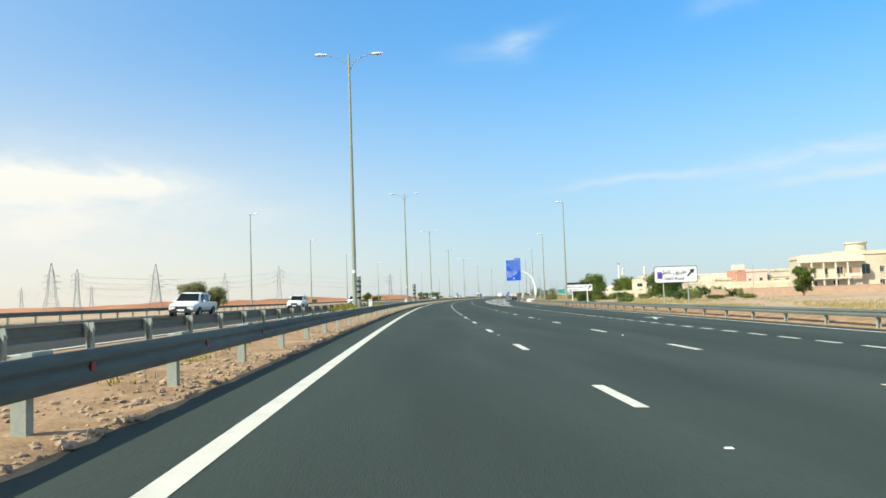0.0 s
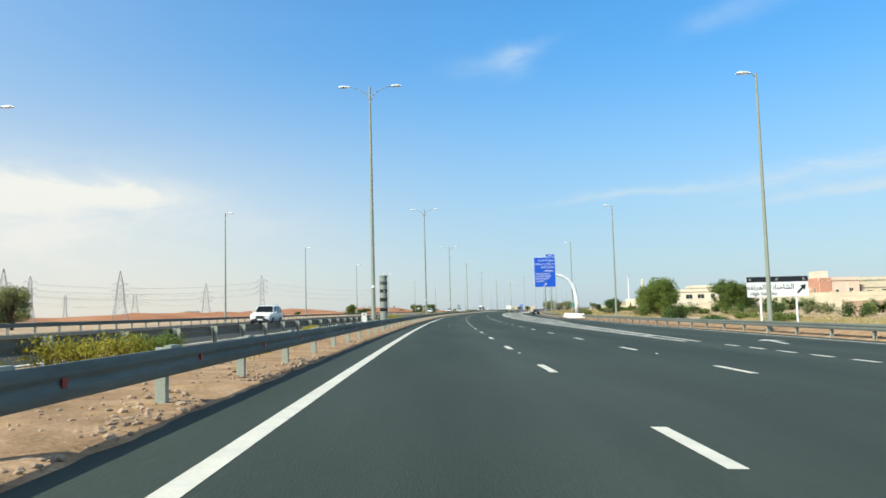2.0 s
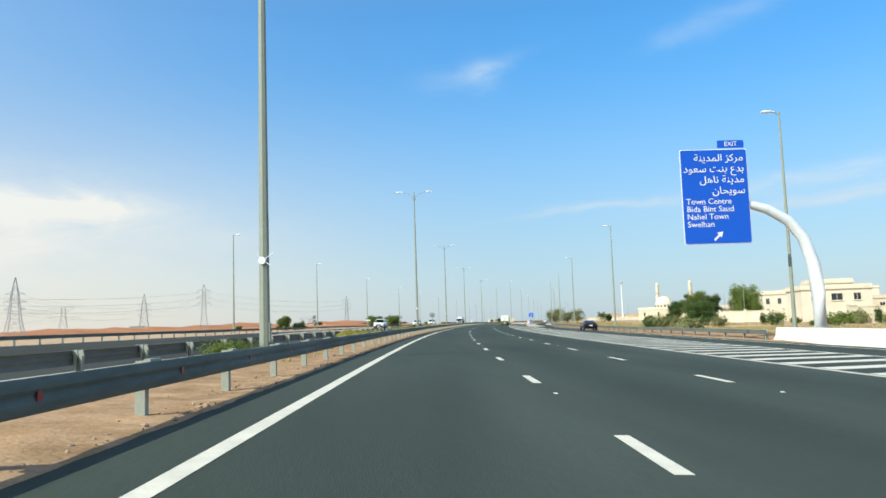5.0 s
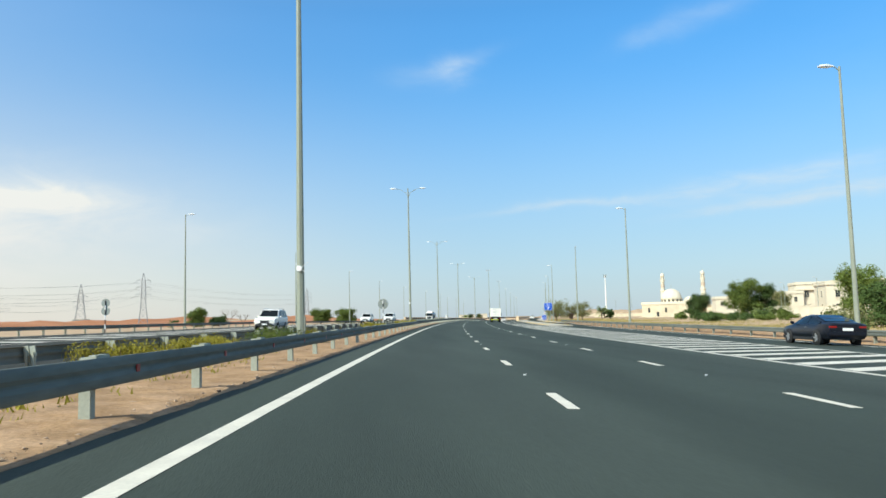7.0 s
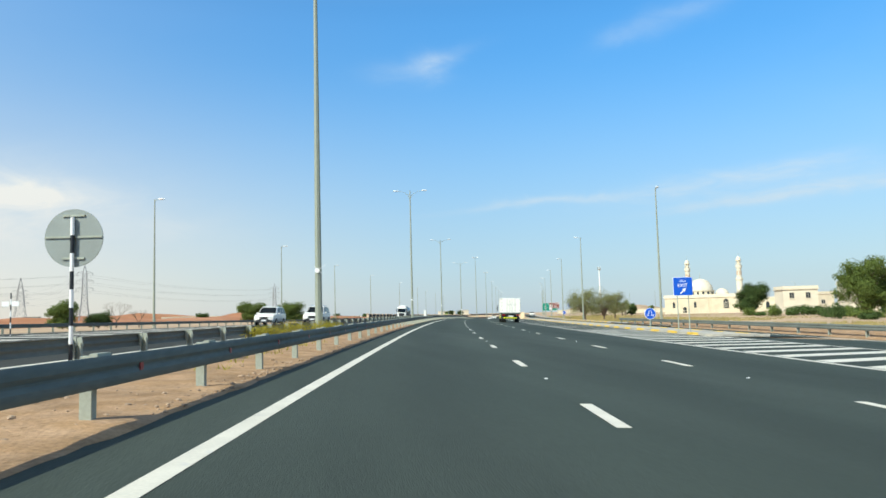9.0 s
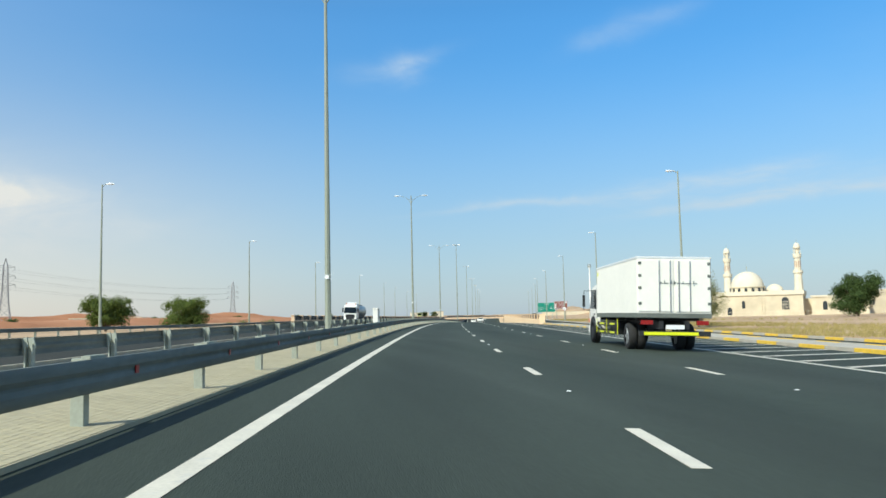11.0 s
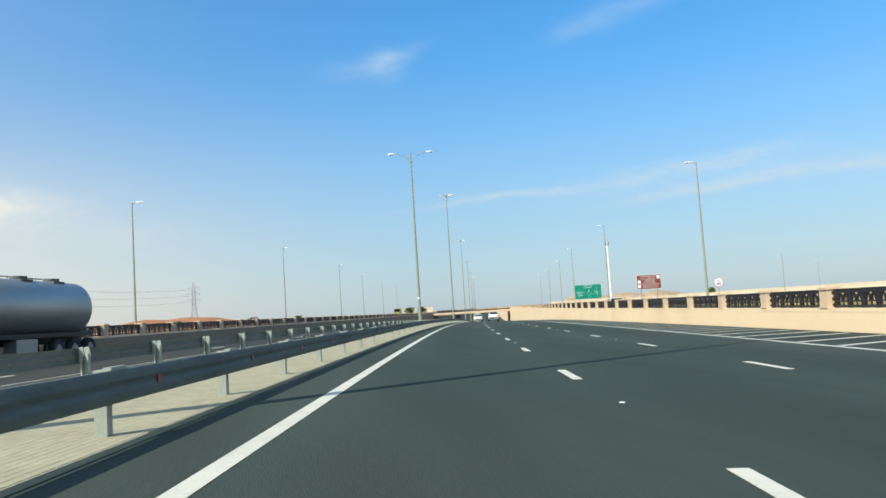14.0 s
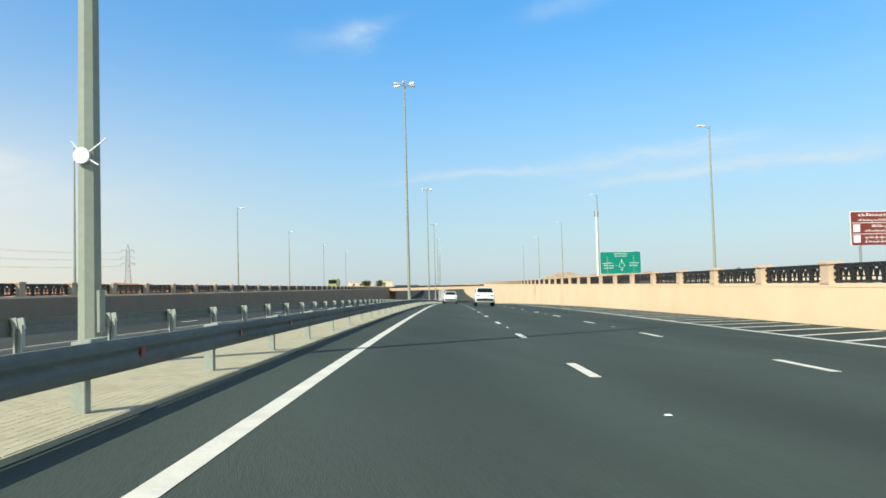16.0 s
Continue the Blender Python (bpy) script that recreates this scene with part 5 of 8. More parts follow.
def car_body(st, mat, name="body"):
    bm = bmesh.new()
    rings = []
    for y, zb, wl, zs, ws, zt, wt_, zr, wr in st:
        half = [(wl * 0.9, zb), (wl, zb + 0.1), (ws, zs), (wt_, zt), (wr, zr - 0.05), (wr * 0.8, zr)]
        pts = half + [(-x, z) for x, z in reversed(half)]
        rings.append([bm.verts.new((x, y, z)) for x, z in pts])
    n = len(rings[0])
    for a, b in zip(rings, rings[1:]):
        for k in range(n):
            bm.faces.new((a[k], a[(k + 1) % n], b[(k + 1) % n], b[k]))
    bm.faces.new(rings[0])
    bm.faces.new(rings[-1][::-1])
    bmesh.ops.recalc_face_normals(bm, faces=bm.faces[:])
    me = bm_mesh(name, bm, mat, True)
    me.set_sharp_from_angle(angle=radians(46))
    return me


def side_pane(st, y0, y1, side, v0=0.05, v1=0.93, n=5, lift=0.012):
    bm = bmesh.new()
    lo, hi = [], []
    for k in range(n + 1):
        y = y0 + (y1 - y0) * k / n
        _, zb, wl, zs, ws, zt, wt_, zr, wr = ring_at(st, y)
        for v, row in ((v0, lo), (v1, hi)):
            row.append(bm.verts.new((side * (wt_ + (wr - wt_) * v + lift), y, zt + (zr - 0.05 - zt) * v)))
    for k in range(n):
        bm.faces.new((lo[k], lo[k + 1], hi[k + 1], hi[k]) if side > 0 else (lo[k + 1], lo[k], hi[k], hi[k + 1]))
    return bm_mesh("side_window", bm, CAR_GLASS)


def end_pane(st, ya, yb, name, lift=0.012, w=1.12):
    """Glass over the slope between two stations, full width."""
    a, b = ring_at(st, ya), ring_at(st, yb)
    bm = bmesh.new()
    d = 1 if yb > ya else -1
    vs = [bm.verts.new(v) for v in ((-a[8] * 0.8 * w, ya + lift * d, a[7] + lift), (a[8] * 0.8 * w, ya + lift * d, a[7] + lift), (b[8] * 0.82 * w, yb + lift * d, b[7] + lift), (-b[8] * 0.82 * w, yb + lift * d, b[7] + lift))]
    bm.faces.new(vs if d < 0 else vs[::-1])
    return bm_mesh(name, bm, CAR_GLASS)


def wheel_meshes(r, w):
    bm = bmesh.new()
    prof = [(-w / 2, r * 0.62), (-w / 2, r * 0.93), (-w * 0.36, r), (w * 0.36, r), (w / 2, r * 0.93), (w / 2, r * 0.62)]
    n = 22
    rings = [[bm.verts.new((x, q * math.cos(2 * math.pi * k / n), q * math.sin(2 * math.pi * k / n))) for x, q in prof] for k in range(n)]
    for i in range(n):
        a, b = rings[i], rings[(i + 1) % n]
        for k in range(len(prof) - 1):
            bm.faces.new((a[k], a[k + 1], b[k + 1], b[k]))
    tyre = bm_mesh("tyre", bm, TYRE, True)
    bm = bmesh.new()
    add_disc(bm, (0, 0, 0), (1, 0, 0), r * 0.63, w * 0.7, 22)
    for k in range(5):
        a = radians(72 * k)
        add_beam(bm, (w * 0.38, 0, 0), (w * 0.38, r * 0.58 * math.cos(a), r * 0.58 * math.sin(a)), 0.05, 0.09)
        add_beam(bm, (-w * 0.38, 0, 0), (-w * 0.38, r * 0.58 * math.cos(a), r * 0.58 * math.sin(a)), 0.05, 0.09)
    return tyre, bm_mesh("rim", bm, RIM)


def add_wheels(car, places, r, w):
    tyre, rim = wheel_meshes(r, w)
    for x, y in places:
        t = child("wheel", tyre, car, m=pose(x, y, r))
        child("rim", rim, t)


def arch(car, places, r):
    for x, y in places:
        bm = bmesh.new()
        add_disc(bm, (x, y, r), (1, 0, 0), r * 1.14, 0.06, 24)
        child("wheel_arch", bm_mesh("wheel_arch", bm, PLASTIC), car)


def plain_box(name, car, dims, mat, bevel=0.015, label=""):
    return child(name, box_mesh(name, dims, mat, bevel), car, label)


SUV = [(-2.50, 0.55, 0.82, 0.80, 0.92, 1.10, 0.90, 1.14, 0.86), (-2.44, 0.42, 0.92, 0.78, 0.97, 1.15, 0.94, 1.30, 0.87), (-2.22, 0.36, 0.94, 0.78, 0.98, 1.16, 0.95, 1.78, 0.77), (-1.2, 0.34, 0.95, 0.78, 0.985, 1.15, 0.955, 1.87, 0.78),
       (0.0, 0.34, 0.95, 0.78, 0.985, 1.14, 0.955, 1.87, 0.77), (0.42, 0.34, 0.95, 0.78, 0.985, 1.13, 0.95, 1.80, 0.75), (1.14, 0.34, 0.95, 0.78, 0.98, 1.12, 0.95, 1.23, 0.88), (1.28, 0.35, 0.95, 0.78, 0.98, 1.12, 0.94, 1.18, 0.89),
       (2.12, 0.38, 0.94, 0.78, 0.97, 1.08, 0.93, 1.13, 0.85), (2.38, 0.42, 0.91, 0.76, 0.94, 1.02, 0.90, 1.07, 0.80), (2.48, 0.5, 0.84, 0.72, 0.88, 0.92, 0.84, 0.96, 0.76)]
SEDAN = [(-2.45, 0.45, 0.76, 0.68, 0.86, 0.92, 0.84, 0.97, 0.76), (-2.36, 0.32, 0.88, 0.64, 0.93, 0.97, 0.89, 1.03, 0.80), (-1.95, 0.27, 0.93, 0.62, 0.96, 0.98, 0.93, 1.08, 0.79), (-1.25, 0.26, 0.93, 0.62, 0.96, 0.97, 0.93, 1.27, 0.70), (-0.55, 0.26, 0.93, 0.6, 0.96, 0.96, 0.92, 1.41, 0.63),
         (0.0, 0.26, 0.93, 0.6, 0.96, 0.95, 0.92, 1.43, 0.62), (0.4, 0.26, 0.93, 0.6, 0.96, 0.94, 0.92, 1.37, 0.62), (1.25, 0.27, 0.93, 0.6, 0.95, 0.92, 0.91, 1.0, 0.82), (2.05, 0.3, 0.90, 0.58, 0.93, 0.83, 0.87, 0.89, 0.76),
         (2.45, 0.36, 0.78, 0.55, 0.82, 0.68, 0.78, 0.74, 0.64)]
PICKUP = [(-2.65, 0.6, 0.82, 0.8, 0.9, 1.12, 0.9, 1.16, 0.86), (-2.58, 0.52, 0.9, 0.8, 0.94, 1.14, 0.93, 1.18, 0.88), (-0.95, 0.48, 0.92, 0.8, 0.95, 1.14, 0.93, 1.18, 0.88), (-0.85, 0.48, 0.92, 0.8, 0.95, 1.14, 0.93, 1.78, 0.70),
          (0.2, 0.46, 0.92, 0.8, 0.95, 1.13, 0.93, 1.82, 0.72), (0.7, 0.46, 0.92, 0.8, 0.95, 1.12, 0.93, 1.74, 0.70), (1.4, 0.46, 0.92, 0.8, 0.95, 1.10, 0.92, 1.18, 0.84), (2.3, 0.48, 0.9, 0.78, 0.93, 1.0, 0.88, 1.08, 0.8), (2.62, 0.55, 0.78, 0.75, 0.82, 0.88, 0.8, 0.95, 0.72)]


def car(kind, m, paint, label, category="car"):
    st = {"suv": SUV, "sedan": SEDAN, "pickup": PICKUP}[kind]
    th = tagged(holder(kind if kind != "sedan" else "saloon_car", m), label, category)
    child("body", car_body(st, paint), th)
    back, front = st[0][0], st[-1][0]
    r = 0.40 if kind != "sedan" else 0.345
    wheels = [(s * 0.84, y) for s in (-1, 1) for y in ((-1.42, 1.5) if kind != "pickup" else (-1.55, 1.6))]
    arch(th, [(s * 0.935, y) for s, y in ((a / abs(a), b) for a, b in wheels)], r)
    add_wheels(th, [(x * 1.04, y) for x, y in wheels], r, 0.25)
    if kind == "suv":
        panes, ws, rs = ((-2.14, -1.30), (-1.24, -0.26), (-0.20, 0.86)), (0.45, 1.14), (-2.24, -2.42)
    elif kind == "sedan":
        panes, ws, rs = ((-1.60, -0.50), (-0.42, 0.98)), (0.42, 1.22), (-0.62, -1.85)
    else:
        panes, ws, rs = ((-0.78, -0.08), (0.02, 1.0)), (0.72, 1.36), (-0.86, -0.94)
    for a, b in panes:
        for s in (-1, 1):
            child("side_window", side_pane(st, a, b, s), th)
    child("windscreen", end_pane(st, ws[0], ws[1], "windscreen"), th)
    child("rear_window", end_pane(st, rs[0], rs[1], "rear_window"), th)
    zt = st[1][5]
    for s in (-1, 1):
        plain_box("tail_lamp", th, [(s * 0.68 - 0.18, s * 0.68 + 0.18, back - 0.02, back + 0.14, zt - 0.17, zt - 0.06)], TAIL_RED, 0.02, "red tail lamp")
        plain_box("head_lamp", th, [(s * 0.60 - 0.17, s * 0.60 + 0.17, front - 0.16, front + 0.02, st[-1][5] - 0.1, st[-1][5] + 0.03)], HEAD_CLEAR, 0.02, "clear head lamp")
        plain_box("mirror", th, [(s * 1.04 - 0.09, s * 1.04 + 0.09, 0.82, 0.92, zt + 0.0, zt + 0.14)], paint, 0.02)
    plain_box("front_grille", th, [(-0.42, 0.42, front - 0.06, front + 0.025, st[-1][3] - 0.1, st[-1][5] - 0.02)], PLASTIC, 0.02)
    if kind == "suv":
        for s in (-1, 1):
            plain_box("grille_bar", th, [(s * 0.36 - 0.05, s * 0.36 + 0.05, front - 0.05, front + 0.035, 0.70, 0.92)], CHROME, 0.01, "chrome grille bar")
    if kind != "sedan":
        plain_box("lower_grille", th, [(-0.62, 0.62, front - 0.05, front + 0.03, st[-1][1] + 0.02, st[-1][1] + 0.14)], PLASTIC, 0.02)
    for s in (-1, 1):
        for y in ((-1.2, -0.2) if kind == "suv" else (-0.42,)):
            plain_box("door_handle", th, [(s * 0.975 - 0.02, s * 0.975 + 0.02, y - 0.09, y + 0.09, zt - 0.16, zt - 0.13)], CHROME, 0.005)
        plain_box("sill", th, [(s * 0.93 - 0.03, s * 0.93 + 0.03, -1.0, 1.05, st[3][1] - 0.04, st[3][1] + 0.10)], PLASTIC, 0.02)
    plain_box("rear_bumper", th, [(-0.84, 0.84, back - 0.06, back + 0.1, st[0][1], st[0][1] + 0.2)], paint if kind == "sedan" else PLASTIC, 0.03)
    plain_box("front_bumper", th, [(-0.8, 0.8, front - 0.1, front + 0.05, st[-1][1] - 0.12, st[-1][1] + 0.08)], PLASTIC, 0.03)
    plain_box("rear_plate", th, [(-0.24, 0.24, back - 0.035, back - 0.015, st[0][3], st[0][3] + 0.13)], SIGN_WHITE, 0.004, "plain white number plate")
    plain_box("front_plate", th, [(-0.24, 0.24, front + 0.05, front + 0.06, st[-1][1] + 0.0, st[-1][1] + 0.12)], SIGN_WHITE, 0.004, "plain white number plate")
    if kind == "suv":
        for s in (-1, 1):
            bm = bmesh.new()
            add_tube(bm, [(s * 0.66, -1.9, 1.88), (s * 0.66, -1.8, 1.93), (s * 0.66, 0.2, 1.93), (s * 0.66, 0.35, 1.87)], 0.02, 6)
            child("roof_rail", bm_mesh("roof_rail", bm, CHROME), th)
        plain_box("rear_spoiler", th, [(-0.62, 0.62, -2.3, -2.05, 1.78, 1.83)], paint, 0.01)
    if kind == "pickup":
        plain_box("cargo_bed", th, [(-0.76, 0.76, -2.5, -1.02, 1.12, 1.2)], PLASTIC, 0.02)
        bm = bmesh.new()
        for s in (-1, 1):
            add_tube(bm, [(s * 0.8, -1.1, 1.18), (s * 0.72, -1.2, 1.7)], 0.035, 8)
        add_tube(bm, [(-0.72, -1.2, 1.7), (0.72, -1.2, 1.7)], 0.035, 8)
        child("roll_bar", bm_mesh("roll_bar", bm, CHROME), th)
    return th


def parked(u, y, flip=False):
    return on_road(u, y, 0.0) @ pose(0, 0, 0, 0, 0, 180 if flip else 0)


car("suv", parked(2.0, 688), CAR_WHITE, "white crossover with dark windows in the fast lane")
car("suv", parked(5.5, 650), CAR_WHITE, "large white off-road car with chrome trim in the second lane")
car("sedan", parked(20.7, 292), CAR_DARK, "dark navy saloon car with red tail lamps in the exit lane")
car("pickup", parked(-13.9, 51.0, True) @ Matrix.Scale(0.93, 4), CAR_WHITE, "white double-cab pickup with chrome roll bar in the oncoming lane")
car("suv", parked(-13.5, 85.9, True) @ Matrix.Scale(0.86, 4), CAR_WHITE, "white off-road car with dark windows in the oncoming lane")
car("suv", parked(-14.05, 139.0, True) @ Matrix.Scale(0.93, 4), CAR_WHITE, "white off-road car with chrome grille in the oncoming lane")
car("suv", parked(-14.0, 328.0, True), CAR_WHITE, "white off-road car in the oncoming lane beside the railing")
car("suv", parked(-15.5, 404.0, True), CAR_WHITE, "white crossover in the outer oncoming lane")
car("suv", parked(-11.6, 407.0, True), CAR_WHITE, "white off-road car in the middle oncoming lane")
car("suv", at_road(21.5, 600.0, 0.0, 0, plain), CAR_WHITE, "white crossover far ahead in the exit lane")


def box_truck(m):
    th = tagged(holder("box_truck", m), "white box lorry with yellow reflective strips in the third lane", "truck")
    L = 6.4
    b = plain_box("cargo_box", th, [(-1.2, 1.2, -L, 0.0, 1.18, 3.05)], BOX_WHITE, 0.02, "white insulated cargo box")
    plain_box("roof_edge", th, [(-1.215, 1.215, -L - 0.01, 0.01, 2.99, 3.07)], LAMP_GREY, 0.01)
    plain_box("lower_rail", th, [(-1.21, 1.21, -L - 0.01, 0.01, 1.08, 1.24)], GALV, 0.01)
    for s in (-1, 1):
        d = plain_box("rear_door", th, [(s * 0.6 - 0.57, s * 0.6 + 0.57, -L - 0.03, -L, 1.28, 2.95)], BOX_WHITE, 0.01)
        for x in (0.14, 0.5):
            bm = bmesh.new()
            add_tube(bm, [(s * x, -L - 0.05, 1.3), (s * x, -L - 0.05, 2.93)], 0.02, 6)
            child("lock_rod", bm_mesh("lock_rod", bm, CHROME), d)
        for z in (1.5, 2.0, 2.4, 2.8):
            plain_box("hinge", th, [(s * 1.12 - 0.05, s * 1.12 + 0.05, -L - 0.045, -L - 0.02, z, z + 0.09)], GALV, 0.004)
    bars(th, [(-0.5, 0.75, 2.2, 0.16)], SIGN_BACK, -L - 0.04)
    # cab
    bm = bmesh.new()
    prof = [(0.15, 0.62), (0.15, 2.28), (0.5, 2.42), (1.35, 2.40), (1.62, 2.2), (2.05, 1.4), (2.12, 1.25), (2.12, 0.55), (1.85, 0.5), (1.75, 0.95), (1.35, 1.08), (0.95, 1.05), (0.7, 0.7)]
    a = [bm.verts.new((-1.1, y, z)) for y, z in prof]
    c = [bm.verts.new((1.1, y, z)) for y, z in prof]
    bm.faces.new(a)
    bm.faces.new(c[::-1])
    for k in range(len(prof)):
        q = (k + 1) % len(prof)
        bm.faces.new((a[q], a[k], c[k], c[q]))
    bmesh.ops.recalc_face_normals(bm, faces=bm.faces[:])
    bmesh.ops.bevel(bm, geom=[e for e in bm.edges if abs(e.verts[0].co.x - e.verts[1].co.x) < 1e-4], offset=0.06, segments=2, affect="EDGES")
    cab = child("cab", bm_mesh("cab", bm, CAR_WHITE), th)
    for s in (-1, 1):
        bm = bmesh.new()
        vs = [bm.verts.new((s * 1.115, y, z)) for y, z in ((1.06, 1.42), (1.90, 1.46), (1.60, 2.2), (1.06, 2.2))]
        bm.faces.new(vs)
        vs = [bm.verts.new((s * 1.115, y, z)) for y, z in ((0.60, 1.42), (0.98, 1.42), (0.98, 2.2), (0.62, 2.2))]
        bm.faces.new(vs)
        child("side_window", bm_mesh("side_window", bm, CAR_GLASS), th)
        plain_box("door_handle", th, [(s * 1.115 - 0.015, s * 1.115 + 0.015, 0.9, 1.12, 1.18, 1.22)], PLASTIC, 0.004)
        bm = bmesh.new()
        add_tube(bm, [(s * 1.05, 1.7, 2.2), (s * 1.35, 2.0, 2.2), (s * 1.38, 2.0, 1.4), (s * 1.08, 1.95, 1.35)], 0.018, 6)
        add_box(bm, s * 1.36 - 0.055, s * 1.36 + 0.055, 1.96, 2.04, 1.5, 2.02, 0.02)
        child("mirror", bm_mesh("mirror", bm, PLASTIC), th)
    bm = bmesh.new()
    vs = [bm.verts.new(v) for v in ((-0.98, 2.035, 1.48), (0.98, 2.035, 1.48), (0.9, 1.70, 2.14), (-0.9, 1.70, 2.14))]
    bm.faces.new(vs)
    child("windscreen", bm_mesh("windscreen", bm, CAR_GLASS), th)
    plain_box("front_bumper", th, [(-1.12, 1.12, 1.9, 2.2, 0.38, 0.72)], CAR_WHITE, 0.04)
    for s in (-1, 1):
        bm = bmesh.new()
        add_disc(bm, (s * 1.09, 1.35, 0.56), (1, 0, 0), 0.53, 0.05, 24)
        child("wheel_arch", bm_mesh("wheel_arch", bm, PLASTIC), th)
        plain_box("door_seam", th, [(s * 1.104 - 0.004, s * 1.104 + 0.004, 0.50, 0.52, 0.95, 2.25), (s * 1.104 - 0.004, s * 1.104 + 0.004, 1.96, 1.975, 1.1, 1.5)], PLASTIC, 0.0)
        plain_box("corner_lamp", th, [(s * 1.08 - 0.06, s * 1.08 + 0.06, 2.0, 2.16, 0.86, 1.0)], BEACON, 0.01, "orange corner lamp")
        plain_box("warning_mark", th, [(s * 1.205 - 0.004, s * 1.205 + 0.004, -0.30, -0.16, 2.72, 2.86)], TAPE_YELLOW, 0.0, "small yellow warning mark")
    # chassis and running gear
    bm = bmesh.new()
    for s in (-1, 1):
        add_box(bm, s * 0.42 - 0.06, s * 0.42 + 0.06, -L, 1.9, 0.72, 0.98)
    for y in (-5.6, -4.2, -2.8, -1.4, 0.0):
        add_box(bm, -1.05, 1.05, y - 0.05, y + 0.05, 0.98, 1.1)
    add_box(bm, -0.95, -0.5, -2.4, -1.4, 0.45, 0.95, 0.04)
    add_box(bm, 0.5, 0.95, -2.2, -1.2, 0.45, 0.95, 0.04)
    child("chassis", bm_mesh("chassis", bm, PLASTIC), th)
    add_wheels(th, [(s * x, y) for s in (-1, 1) for x, y in ((0.98, 1.35), (0.98, -4.6), (0.68, -4.6))], 0.45, 0.27)
    for s in (-1, 1):
        guard = plain_box("side_guard", th, [(s * 1.15 - 0.02, s * 1.15 + 0.02, -3.6, 0.2, 0.78, 0.9), (s * 1.15 - 0.02, s * 1.15 + 0.02, -3.6, 0.2, 0.46, 0.58)], PLASTIC, 0.005)
        for y in (-3.5, -1.7, 0.1):
            plain_box("tape_strip", guard, [(s * 1.18 - 0.006, s * 1.18 + 0.006, y - 0.03, y + 0.03, 0.48, 1.02)], TAPE_YELLOW, 0.0, "yellow reflective strip")
        for y in (-3.1, -1.3):
            for z in (0.80, 0.49):
                plain_box("tape_strip", guard, [(s * 1.18 - 0.006, s * 1.18 + 0.006, y + 0.1, y + 0.85, z + 0.01, z + 0.07)], TAPE_YELLOW, 0.0, "yellow reflective strip")
        plain_box("tail_lamp", th, [(s * 0.9 - 0.2, s * 0.9 + 0.2, -L - 0.04, -L + 0.02, 0.86, 1.0)], TAIL_RED, 0.01)
    plain_box("under_run_bar", th, [(-1.15, 1.15, -L - 0.05, -L + 0.05, 0.5, 0.66)], PLASTIC, 0.01)
    plain_box("tape_strip", th, [(-1.0, 0.75, -L - 0.065, -L - 0.05, 0.53, 0.63)], TAPE_YELLOW, 0.0, "yellow reflective strip")
    plain_box("rear_plate", th, [(-0.3, 0.3, -L - 0.06, -L - 0.045, 0.72, 0.86)], SIGN_WHITE, 0.0, "plain white number plate")
    return th


box_truck(parked(9.55, 427.9))


